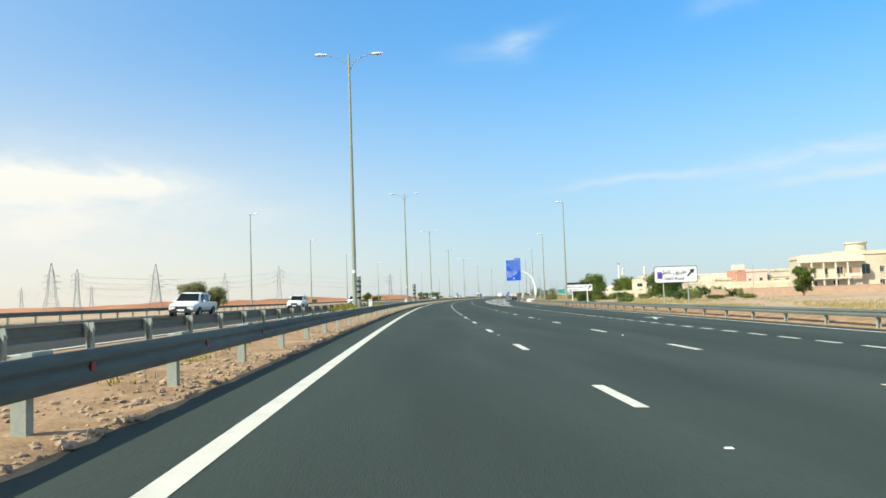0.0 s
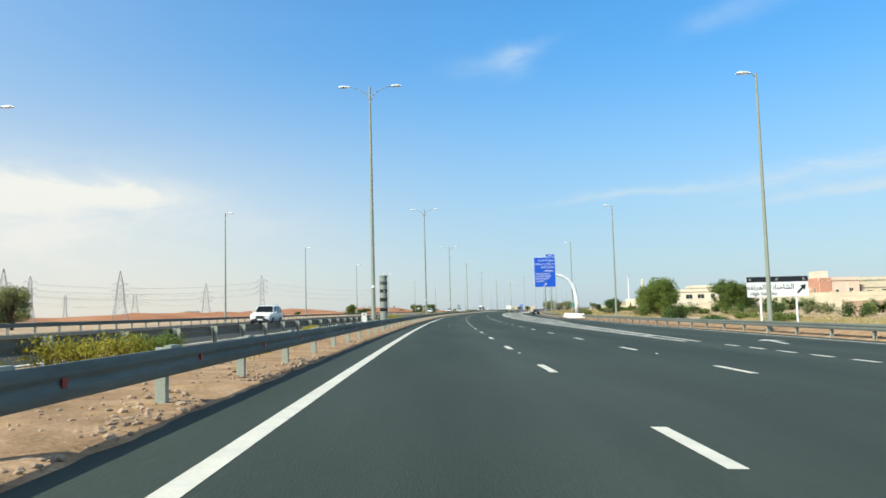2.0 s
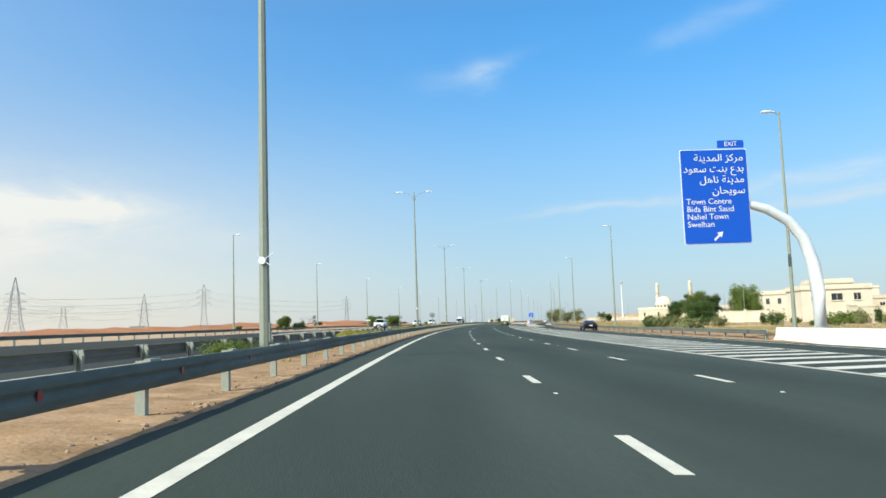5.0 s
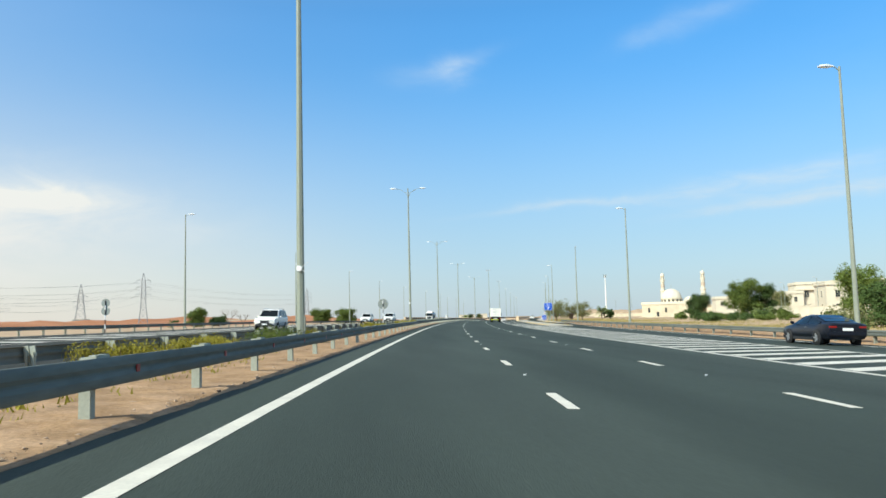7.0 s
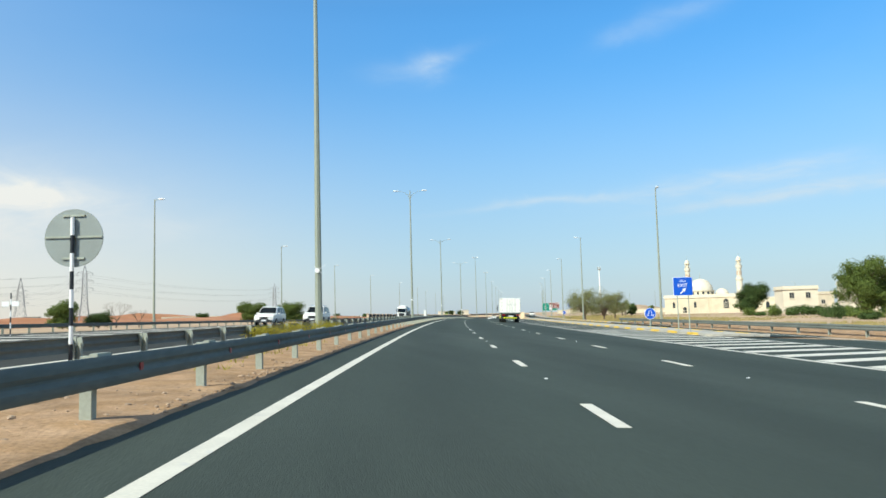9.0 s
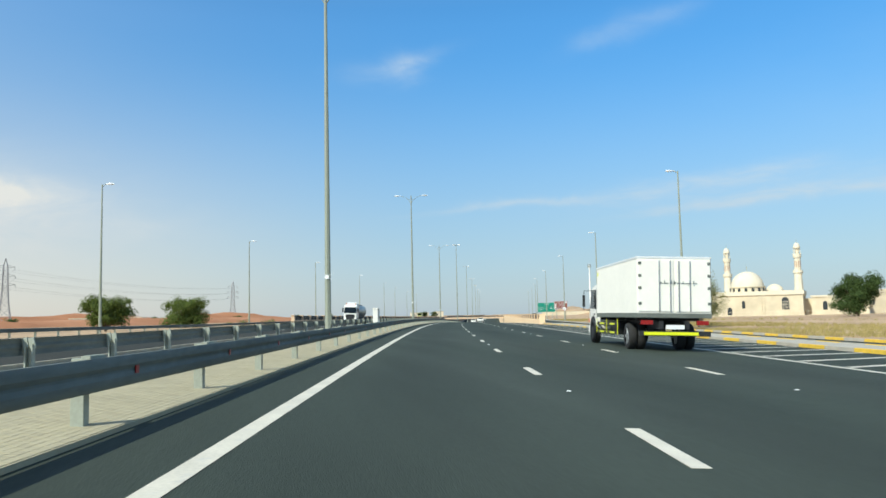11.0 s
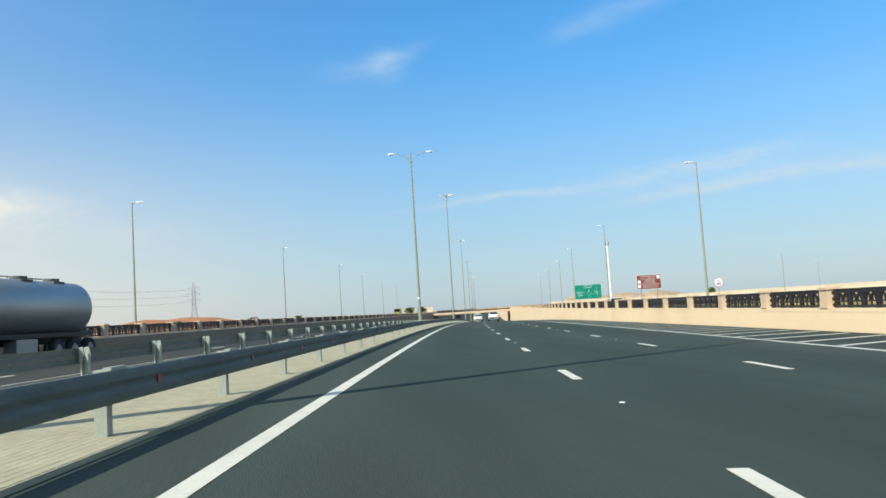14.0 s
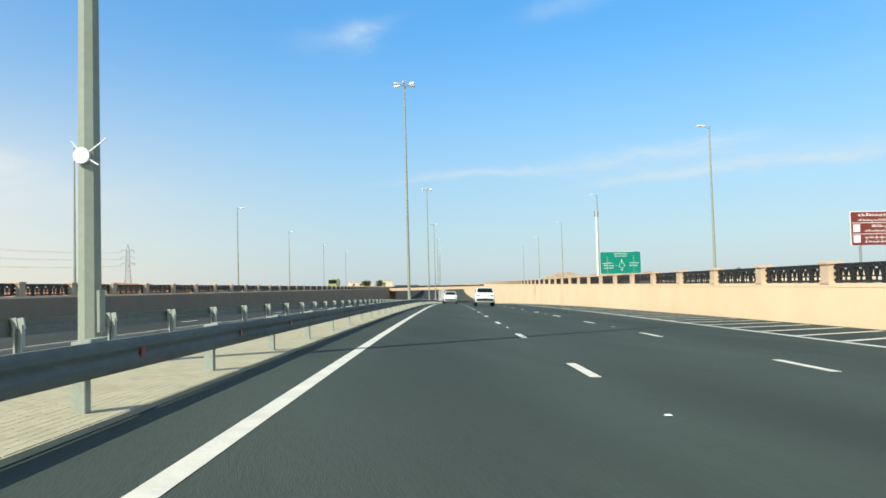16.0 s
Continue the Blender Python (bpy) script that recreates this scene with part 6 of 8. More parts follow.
def tanker(m):
    th = tagged(holder("tanker_lorry", m), "white tractor with a polished steel tank trailer in the oncoming lane", "truck")
    bm = bmesh.new()
    prof = [(-1.0, 0.9), (-1.0, 2.9), (-0.6, 3.35), (0.7, 3.3), (0.95, 3.05), (1.15, 2.0), (1.28, 1.7), (1.3, 0.55), (1.0, 0.45), (0.9, 0.9), (0.4, 1.05), (-0.1, 1.0), (-0.2, 0.8)]
    a = [bm.verts.new((-1.24, y, z)) for y, z in prof]
    c = [bm.verts.new((1.24, y, z)) for y, z in prof]
    bm.faces.new(a)
    bm.faces.new(c[::-1])
    for k in range(len(prof)):
        q = (k + 1) % len(prof)
        bm.faces.new((a[q], a[k], c[k], c[q]))
    bmesh.ops.recalc_face_normals(bm, faces=bm.faces[:])
    bmesh.ops.bevel(bm, geom=[e for e in bm.edges if abs(e.verts[0].co.x - e.verts[1].co.x) < 1e-4], offset=0.09, segments=2, affect="EDGES")
    child("cab", bm_mesh("cab", bm, CAR_WHITE), th)
    bm = bmesh.new()
    vs = [bm.verts.new(v) for v in ((-1.16, 1.235, 1.86), (1.16, 1.235, 1.86), (1.12, 1.03, 2.88), (-1.12, 1.03, 2.88))]
    bm.faces.new(vs)
    child("windscreen", bm_mesh("windscreen", bm, CAR_GLASS), th)
    plain_box("sun_visor", th, [(-1.1, 1.1, 1.0, 1.18, 2.85, 3.0)], CAR_WHITE, 0.03)
    gr = plain_box("front_grille", th, [(-0.86, 0.86, 1.22, 1.35, 1.18, 1.68), (-0.74, 0.74, 1.24, 1.36, 0.66, 1.20)], PLASTIC, 0.02)
    for k in range(6):
        plain_box("grille_slat", gr, [(-0.72, 0.72, 1.35, 1.375, 0.74 + 0.15 * k, 0.79 + 0.15 * k)], TYRE, 0.005)
    bm = bmesh.new()
    add_beam(bm, (-0.5, 1.30, 1.72), (0.5, 1.25, 1.92), 0.05, 0.03)
    child("wiper", bm_mesh("wiper", bm, CAR_WHITE), th)
    plain_box("front_bumper", th, [(-1.25, 1.25, 1.15, 1.42, 0.32, 0.62)], PLASTIC, 0.05)
    plain_box("front_plate", th, [(-0.32, 0.32, 1.41, 1.43, 0.45, 0.62)], SIGN_RED, 0.0, "plain red number plate")
    for s in (-1, 1):
        plain_box("head_lamp", th, [(s * 1.02 - 0.18, s * 1.02 + 0.18, 1.28, 1.44, 0.68, 0.95)], HEAD_CLEAR, 0.03)
        bm = bmesh.new()
        vs = [bm.verts.new((s * 1.255, y, z)) for y, z in ((0.2, 1.95), (1.0, 1.95), (0.86, 2.75), (0.2, 2.75))]
        bm.faces.new(vs)
        child("side_window", bm_mesh("side_window", bm, CAR_GLASS), th)
        plain_box("mirror", th, [(s * 1.45 - 0.12, s * 1.45 + 0.12, 1.05, 1.2, 2.0, 2.75)], PLASTIC, 0.03)
        bm = bmesh.new()
        add_tube(bm, [(s * 0.85, 0.5, 3.3), (s * 0.85, 0.5, 3.55)], 0.08, 10)
        child("beacon", bm_mesh("beacon", bm, BEACON), th, "small orange beacon")
    bm = bmesh.new()
    vs = [bm.verts.new(v) for v in ((-1.0, 0.6, 3.3), (1.0, 0.6, 3.3), (0.95, -0.9, 3.75), (-0.95, -0.9, 3.75), (-1.0, -0.95, 3.3), (1.0, -0.95, 3.3))]
    for f in ((0, 1, 2, 3), (3, 2, 5, 4), (0, 3, 4), (1, 5, 2), (0, 4, 5, 1)):
        bm.faces.new([vs[k] for k in f])
    child("wind_deflector", bm_mesh("wind_deflector", bm, CAR_WHITE), th)
    bm = bmesh.new()
    ys = [-2.0, -2.1, -2.3, -11.0, -11.2, -11.3]
    add_tube(bm, [(0, y, 2.25) for y in ys], [0.3, 0.9, 1.12, 1.12, 0.9, 0.3], 32)
    child("tank", bm_mesh("tank", bm, TANK_STEEL, True), th, "polished cylindrical steel tank")
    for y in (-4.0, -7.0, -9.4):
        bm = bmesh.new()
        add_disc(bm, (0, y, 3.42), (0, 0, 1), 0.35, 0.16, 18)
        add_box(bm, -0.42, 0.42, y - 0.42, y + 0.42, 3.3, 3.38, 0.01)
        child("manhole", bm_mesh("manhole", bm, GALV), th)
    bm = bmesh.new()
    add_tube(bm, [(0.5, -3, 3.5), (0.5, -10.6, 3.5)], 0.025, 6)
    for y in (-3, -5, -7, -9, -10.6):
        add_tube(bm, [(0.5, y, 3.2), (0.5, y, 3.5)], 0.02, 6)
    child("hand_rail", bm_mesh("hand_rail", bm, GALV), th)
    plain_box("chassis", th, [(-0.5, 0.5, -11.2, 0.8, 0.8, 1.15), (-1.15, 1.15, -11.1, -2.0, 1.08, 1.25)], PLASTIC, 0.02)
    for x0, x1 in ((-1.2, -0.6), (0.6, 1.2)):
        plain_box("tool_locker", th, [(x0, x1, -6.6, -5.2, 0.5, 1.05)], TANK_STEEL, 0.02)
    add_wheels(th, [(s * 1.02, y) for s in (-1, 1) for y in (0.35, -2.6, -3.8, -8.2, -9.5, -10.8)], 0.5, 0.32)
    return th


tanker(parked(-15.8, 530.0, True) @ Matrix.Diagonal((0.88, 1, 1, 1)))


def service_truck(m):
    """Yellow-green service truck on the slip road."""
    paint = material("hi_vis_yellow_paint", (0.30, 0.35, 0.09), 0.4, vary=0.08, scale=1.0, coat=0.3)
    th = tagged(holder("service_truck", m), "yellow-green service truck with dark windscreen on the slip road", "truck")
    plain_box("body", th, [(-1.25, 1.25, -3.6, 1.4, 0.9, 2.9)], paint, 0.06)
    cab = plain_box("cab", th, [(-1.2, 1.2, 1.5, 3.4, 0.6, 2.7), (-1.1, 1.1, 1.6, 3.1, 2.7, 3.05)], paint, 0.08)
    plain_box("windscreen", th, [(-1.0, 1.0, 3.38, 3.43, 1.65, 2.5)], CAR_GLASS, 0.01)
    plain_box("rear_window", th, [(-1.12, 1.12, -3.64, -3.58, 1.75, 2.8)], CAR_GLASS, 0.01)
    for s_ in (-1, 1):
        plain_box("side_window", th, [(s_ * 1.21 - 0.02, s_ * 1.21 + 0.02, 1.8, 2.9, 1.7, 2.4)], CAR_GLASS, 0.01)
        plain_box("tail_lamp", th, [(s_ * 1.0 - 0.12, s_ * 1.0 + 0.12, -3.66, -3.6, 1.0, 1.25)], TAIL_RED, 0.01, "red tail lamp")
        plain_box("beacon", th, [(s_ * 0.6 - 0.2, s_ * 0.6 + 0.2, 2.2, 2.45, 3.05, 3.2)], SIGN_BLACK, 0.03)
    plain_box("chassis", th, [(-0.9, 0.9, -3.5, 3.2, 0.5, 0.92)], PLASTIC, 0.03)
    add_wheels(th, [(s_ * 1.05, y) for s_ in (-1, 1) for y in (-2.4, 2.4)], 0.5, 0.32)
    return th


service_truck(at_road(-25.6, 754.0, 0.0, 0, plain) @ Matrix.Scale(0.8, 4))

# ---- trees, palms, shrubs ----
BARK = material("bark", (0.16, 0.115, 0.08), 0.95, vary=0.25, scale=4, fine=30, bump=0.5, bscale=20)
LEAF = material("leaf_green", (0.135, 0.180, 0.040), 0.7, vary=0.15, scale=0.6, fine=5, each=0.4, spec=0.2, thin=0.3)
LEAF_DARK = material("leaf_dark_green", (0.068, 0.108, 0.030), 0.7, vary=0.15, scale=0.6, fine=5, each=0.35, spec=0.2, thin=0.25)
LEAF_DUSTY = material("leaf_dusty", (0.22, 0.225, 0.095), 0.8, vary=0.15, scale=0.6, fine=5, each=0.3, spec=0.15, thin=0.25)
LEAF_YELLOW = material("shrub_yellow_green", (0.34, 0.30, 0.045), 0.8, vary=0.2, scale=1.5, fine=9, each=0.35, spec=0.15, thin=0.3)
DRY_GRASS = material("dry_grass", (0.30, 0.245, 0.098), 0.9, vary=0.2, scale=0.4, fine=6, each=0.35, spec=0.1)
PALM_GREEN = material("palm_frond", (0.17, 0.21, 0.07), 0.6, vary=0.15, scale=0.8, each=0.35, spec=0.3)


def leaf_cloud(rng, blobs, count, size, droop=0.0):
    """Many small leaf blades set on and inside uneven blobs (x, y, z, rx, ry, rz)."""
    verts, faces = [], []
    weight = [b[3] * b[4] for b in blobs]
    for _ in range(count):
        b = rng.choices(blobs, weight)[0]
        while True:
            d = Vector((rng.gauss(0, 1), rng.gauss(0, 1), rng.gauss(0, 1)))
            if d.length > 0.1:
                break
        d.normalize()
        q = rng.random() ** 0.6 * 1.06
        c = Vector((b[0] + d.x * b[3] * q, b[1] + d.y * b[4] * q, b[2] + d.z * b[5] * q))
        n = (d + Vector((rng.uniform(-0.7, 0.7), rng.uniform(-0.7, 0.7), rng.uniform(-0.3, 0.9)))).normalized()
        t = n.cross(Vector((rng.uniform(-1, 1), rng.uniform(-1, 1), rng.uniform(-1, 1)))).normalized()
        t.z -= droop
        t.normalize()
        s = n.cross(t).normalized()
        L, W = size * rng.uniform(0.7, 1.5), size * rng.uniform(0.3, 0.6)
        k = len(verts)
        verts += [c - t * L, c + s * W + n * W * 0.3, c + t * L, c - s * W + n * W * 0.3]
        faces.append((k, k + 1, k + 2, k + 3))
    return verts, faces


def tree(m, h, w, mat, seed, label, count=2600, trunk=0.22, droop=0.0, low=0.04, group="roadside trees", category="tree", fine=1.0):
    rng = random.Random(seed)
    th = tagged(holder("tree" if category == "tree" else "shrub", m), label, category, group=group)
    bm = bmesh.new()
    base = h * low
    bend = Vector((rng.uniform(-0.2, 0.2), rng.uniform(-0.2, 0.2), 0))
    top = Vector((0, 0, h * 0.62)) + bend * 2
    add_tube(bm, [(0, 0, -0.3), (bend.x * 0.5, bend.y * 0.5, base * 0.6), (bend.x, bend.y, base), tuple(top)], [trunk, trunk * 0.8, trunk * 0.7, trunk * 0.25], 8)
    blobs = []
    blobs += [(0, 0, h * (0.3 + 0.2 * k), w * 0.27, w * 0.27, h * 0.17) for k in range(3)] if fine == 1.0 else []
    n = rng.randint(26, 32)
    for k in range(n):
        a = 2 * math.pi * k / n + rng.uniform(-0.3, 0.3)
        q = rng.uniform(0.3, 0.82)
        c = Vector((w / 2 * q * math.cos(a), w / 2 * q * math.sin(a), base + (h - base) * rng.uniform(0.12, 0.82)))
        r = w * rng.uniform(0.09, 0.20)
        blobs.append((c.x, c.y, c.z, r, r, r * (rng.uniform(0.7, 0.95) + 0.7 * droop)))
        add_tube(bm, [(bend.x, bend.y, base * rng.uniform(0.7, 1.2)), tuple(c * 0.55 + Vector((0, 0, c.z * 0.25))), tuple(c)], [trunk * 0.45, trunk * 0.28, trunk * 0.08], 5)
    for _ in range(3):
        r = w * rng.uniform(0.13, 0.22)
        blobs.append((rng.uniform(-0.22, 0.22) * w, rng.uniform(-0.22, 0.22) * w, h - r * rng.uniform(0.95, 1.5), r, r, r))
    child("trunk", bm_mesh("trunk", bm, BARK), th)
    v, f = leaf_cloud(rng, blobs, int(count * 5.0 / fine), (0.11 + w * 0.0085) * fine, droop)
    child("crown", mesh_of("crown", v, f, mat), th)
    return th


def on_land(x, y, dz=0.0):
    u = x - road_x(y)
    return pose(x, y, plain(u, y) - 0.1 + dz, 0, 0, (x * 37 + y * 11) % 360)


tree(on_land(53.6, 230.2), 8.0, 8.6, LEAF, 1, "feathery green tree with drooping branches on the verge", 3600, droop=0.9)
tree(on_land(90.5, 283.0), 9.4, 10.5, LEAF, 2, "broad green tree beside palms on the verge", 3600)
tree(on_land(99.0, 292.0), 8.4, 8.5, LEAF_DARK, 3, "dark green tree beside palms on the verge")
tree(on_land(123.0, 459.0), 11.4, 12.0, LEAF, 4, "large round green tree near the villas", 3400)
tree(on_land(131.5, 463.5), 10.0, 8.4, LEAF_DARK, 5, "round dark green tree near the villas")
tree(on_land(147.5, 540.0), 9.6, 11.0, LEAF_DARK, 6, "dense dark green tree before the mosque", 3200)
tree(on_land(108.2, 388.4), 10.5, 9.6, LEAF, 7, "tall green tree before a cream villa", 3400, droop=0.6)
tree(on_land(74.5, 477.0), 6.4, 8.0, LEAF_DUSTY, 8, "dusty thin-leaved thorn tree beside the ramp", 1700, droop=0.5, low=0.22, fine=0.42)
tree(on_land(88.0, 496.0), 6.4, 7.6, LEAF_DUSTY, 9, "dusty thin-leaved thorn tree beside the ramp", 1300, droop=0.4, low=0.22, fine=0.42)
tree(on_land(81.0, 484.0), 5.4, 6.0, LEAF_DUSTY, 10, "dusty thorn bush beside the ramp", 800, low=0.15, fine=0.45)
tree(on_land(91.9, 178.0), 7.2, 5.4, LEAF, 11, "slim green tree before a large cream villa", 2200, low=0.04)
tree(on_land(112.0, 352.0), 6.6, 8.0, LEAF, 12, "green tree behind garden walls", 2200)
tree(on_land(128.0, 372.0), 7.0, 9.5, LEAF_DARK, 13, "dark green tree behind garden walls", 2400)
tree(on_land(150.0, 425.0), 8.2, 7.0, LEAF, 14, "green garden tree beside a cream villa", 2200)
tree(on_land(158.0, 500.0), 9.0, 9.0, LEAF_DUSTY, 15, "olive green garden tree beside a cream villa", 2200)
tree(on_land(70.0, 330.0), 5.4, 7.0, LEAF_DARK, 16, "dark green roadside tree far ahead", 1800)
tree(on_land(232.9, 808.3), 4.9, 5.0, LEAF, 17, "small dusty green tree on the dry verge", 1800, low=0.03)
tree(on_land(125.0, 577.0), 4.4, 3.8, LEAF_DARK, 18, "small dark green tree beside a date palm", 1400, low=0.03)
tree(on_land(149.0, 1126.0), 5.4, 9.0, LEAF_DARK, 19, "dark tree beside a far white building", 900, low=0.03)
tree(on_land(161.0, 1138.0), 5.8, 8.0, LEAF_DARK, 20, "dark tree beside a far white building", 900, low=0.03)
tree(on_land(-41.6, 147.0), 5.3, 6.2, LEAF_DUSTY, 21, "wide airy olive-green thorn tree in desert sand", 2400, low=0.10, droop=0.4, group="desert trees", fine=0.7)
tree(on_land(-37.4, 149.5), 4.8, 4.4, LEAF_DUSTY, 27, "thin olive-green thorn tree in desert sand", 1500, low=0.12, droop=0.3, group="desert trees", fine=0.7)
tree(on_land(-32.5, 500.8), 6.4, 8.0, LEAF, 22, "round green tree in desert sand", 2200, low=0.04, group="desert trees")
tree(on_land(-27.0, 507.0), 3.8, 6.0, LEAF_DARK, 23, "low green desert bush", 1500, low=0.1, group="desert trees")
tree(on_land(4.3, 525.5), 5.8, 8.4, LEAF, 24, "round green tree in desert sand", 2200, low=0.04, group="desert trees")
tree(on_land(12.6, 550.8), 6.0, 9.4, LEAF, 25, "round green tree in desert sand", 2200, low=0.04, group="desert trees")
tree(on_land(-36.0, 700.0), 5.0, 8.0, LEAF_DARK, 26, "low dark desert tree far off", 1200, low=0.03, group="desert trees")
for k, (x, y) in enumerate(((-60, 930), (-12, 985), (30, 1020), (60, 1120), (-110, 820))):
    tree(on_land(x, y), 4.6, 8.0, LEAF_DARK, 30 + k, "low dark desert tree far off", 900, low=0.03, group="desert trees")

# a bare tree
def bare_tree(m, h):
    th = tagged(holder("bare_tree", m), "leafless grey desert tree with thin twigs", "tree", group="desert trees")
    rng = random.Random(5)
    bm = bmesh.new()
    add_tube(bm, [(0, 0, -0.2), (0.1, 0, h * 0.25)], [0.16, 0.12], 6)

    def grow(p, d, length, r, depth):
        q = p + d * length
        add_tube(bm, [tuple(p), tuple((p + q) / 2 + Vector((rng.uniform(-0.1, 0.1), 0, 0)) * length), tuple(q)], [r, r * 0.8, r * 0.5], 4)
        if depth:
            for _ in range(3):
                nd = (d + Vector((rng.uniform(-0.8, 0.8), rng.uniform(-0.8, 0.8), rng.uniform(-0.2, 0.5)))).normalized()
                grow(q, nd, length * 0.68, r * 0.5, depth - 1)

    for k in range(4):
        grow(Vector((0.1, 0, h * 0.22)), Vector((math.cos(k * 1.6) * 0.8, math.sin(k * 1.6) * 0.8, 1)).normalized(), h * 0.32, 0.09, 3)
    child("trunk", bm_mesh("trunk", bm, BARK), th)
    return th


bare_tree(on_land(-24.5, 511.8), 6.5)
bare_tree(on_land(-20.5, 516.0), 4.5)


def palm(m, h, seed, label="date palm with arching green fronds"):
    rng = random.Random(seed)
    th = tagged(holder("palm_tree", m), label, "palm tree", group="palms")
    bm = bmesh.new()
    add_tube(bm, [(0, 0, -0.2), (0.05, 0, h * 0.5), (0.1, 0.05, h)], [0.26, 0.2, 0.22], 9)
    for k in range(int(h / 0.28)):
        add_disc(bm, (0.05, 0.02, 0.2 + k * 0.28), (rng.uniform(-0.2, 0.2), rng.uniform(-0.2, 0.2), 1), 0.27, 0.08, 9)
    child("trunk", bm_mesh("trunk", bm, BARK), th)
    verts, faces = [], []
    for k in range(84):
        a = rng.uniform(0, 2 * math.pi)
        up = rng.uniform(-0.1, 1.9)
        L = rng.uniform(2.0, 2.9)
        d = Vector((math.cos(a), math.sin(a), 0))
        side = Vector((-d.y, d.x, 0))
        prev = None
        for i in range(17):
            f = i / 16
            c = Vector((0.1, 0.05, h)) + d * (L * f * (1 - 0.15 * f * up)) + Vector((0, 0, L * (up * f * 0.75 - 0.72 * f * f)))
            if i > 1:
                for s in (-1, 1):
                    w = 0.5 * math.sin(math.pi * min(f + 0.12, 1)) + 0.1
                    tip = c + side * s * w + d * 0.22 + Vector((0, 0, -0.16))
                    q = len(verts)
                    verts += [c, c + d * 0.2, tip]
                    faces.append((q, q + 1, q + 2))
            if prev is not None:
                q = len(verts)
                verts += [prev - side * 0.025, prev + side * 0.025, c + side * 0.02, c - side * 0.02]
                faces.append((q, q + 1, q + 2, q + 3))
            prev = c
    child("palm_crown", mesh_of("palm_crown", verts, faces, PALM_GREEN), th, "arching feathery fronds")
    return th


for k, (x, y, h) in enumerate(((120.0, 573.0, 3.6), (122.3, 576.0, 2.6), (95.0, 268.0, 3.4), (99.0, 270.5, 2.6), (103.0, 273.0, 3.9), (107.0, 276.0, 3.0), (111.0, 279.0, 3.4), (86.0, 205.0, 1.4), (118.5, 442.0, 2.4), (126.0, 447.0, 3.0), (133.0, 430.0, 2.6), (138.0, 437.0, 2.8))):
    palm(on_land(x, y), h if y > 500 else h * 0.5, 60 + k)


def shrub(m, h, w, mat, seed, label, count=420, group="median shrubs"):
    rng = random.Random(seed)
    th = tagged(new("shrub"), label, "shrub", group=group)
    th.matrix_world = m
    blobs = [(rng.uniform(-0.4, 0.4) * w, rng.uniform(-0.4, 0.4) * w * 0.6, h * rng.uniform(0.3, 0.55), w * 0.26, w * 0.22, h * 0.45) for _ in range(6)]
    v, f = leaf_cloud(rng, blobs, count, 0.020 + 0.006 * w if group == "median shrubs" else 0.07 + 0.022 * w, -0.6)
    child("foliage", mesh_of("foliage", v, f, mat), th)
    bm = bmesh.new()
    for k in range(9):
        a = rng.uniform(0, 6.28)
        add_tube(bm, [(0, 0, -0.05), (math.cos(a) * w * 0.3, math.sin(a) * w * 0.25, h * 0.6)], [0.012, 0.004], 4)
    child("woody_base", bm_mesh("woody_base", bm, BARK), th)
    return th


for k, (u, y, h, w) in enumerate(((-4.2, 52.8, 0.95, 2.2), (-4.5, 55.0, 0.85, 2.2), (-4.2, 57.0, 0.7, 1.6), (-4.4, 80.5, 0.7, 1.8), (-4.6, 85.5, 0.85, 2.2), (-4.5, 88.5, 0.75, 1.8), (-4.4, 106.4, 0.55, 1.4), (-4.2, 107.6, 0.5, 1.2), (-3.4, 130.5, 0.6, 1.3),
                                 (-4.5, 154.0, 0.85, 1.9), (-4.4, 157.0, 0.9, 2.2), (-4.3, 160.5, 0.75, 2.0), (-4.4, 206.0, 0.8, 2.2), (-4.7, 233.0, 0.75, 2.0), (-4.6, 236.2, 0.85, 2.0), (-4.4, 246.0, 0.7, 1.6), (-4.5, 273.5, 0.75, 1.8), (-4.3, 276.5, 0.8, 2.0), (-4.4, 279.8, 0.7, 1.8),
                                 (-4.0, 286.6, 1.0, 2.2), (-3.3, 288.4, 0.8, 1.4), (-4.6, 322.8, 0.85, 2.2), (-4.4, 326.4, 0.75, 2.0), (-4.4, 358.5, 0.85, 2.4), (-4.2, 362.5, 0.95, 2.4), (-3.9, 367.5, 0.8, 2.0))):
    shrub(at_road(u, y, 0.02, (k * 47) % 360), h * 0.8, w, LEAF_YELLOW if k % 7 != 5 else LEAF, 100 + k, "yellow-green flowering desert shrub in the median" if k % 7 != 5 else "green desert shrub in the median", 3600)
rng = random.Random(77)
for k in range(40):
    x_u, y = rng.uniform(32, 74), rng.uniform(150, 330)
    shrub(at_road(x_u, y, -0.08, rng.uniform(0, 360), plain), rng.uniform(0.9, 2.9), rng.uniform(1.8, 5.2), (LEAF_DUSTY, LEAF, LEAF_DARK)[k % 3], 200 + k, "dusty roadside shrub on sandy ground", 900, "verge shrubs")
for k in range(44):
    y = rng.uniform(385, 505)
    x = 14 + (y - 246) * rng.uniform(0.42, 0.64)
    shrub(on_land(x, y), rng.uniform(1.0, 2.6), rng.uniform(2.4, 5.5), (LEAF, LEAF_DARK, LEAF, LEAF_DARK)[k % 4], 300 + k, "leafy green garden shrub before the villas", 1300, "garden shrubs")
for k in range(20):
    y = rng.uniform(225, 300)
    x = 4 + (y - 106) * rng.uniform(0.36, 0.60)
    shrub(on_land(x, y), rng.uniform(1.0, 2.6), rng.uniform(2.4, 5.0), (LEAF, LEAF_DUSTY, LEAF_DARK)[k % 3], 360 + k, "leafy green garden shrub before the villas", 1100, "garden shrubs")
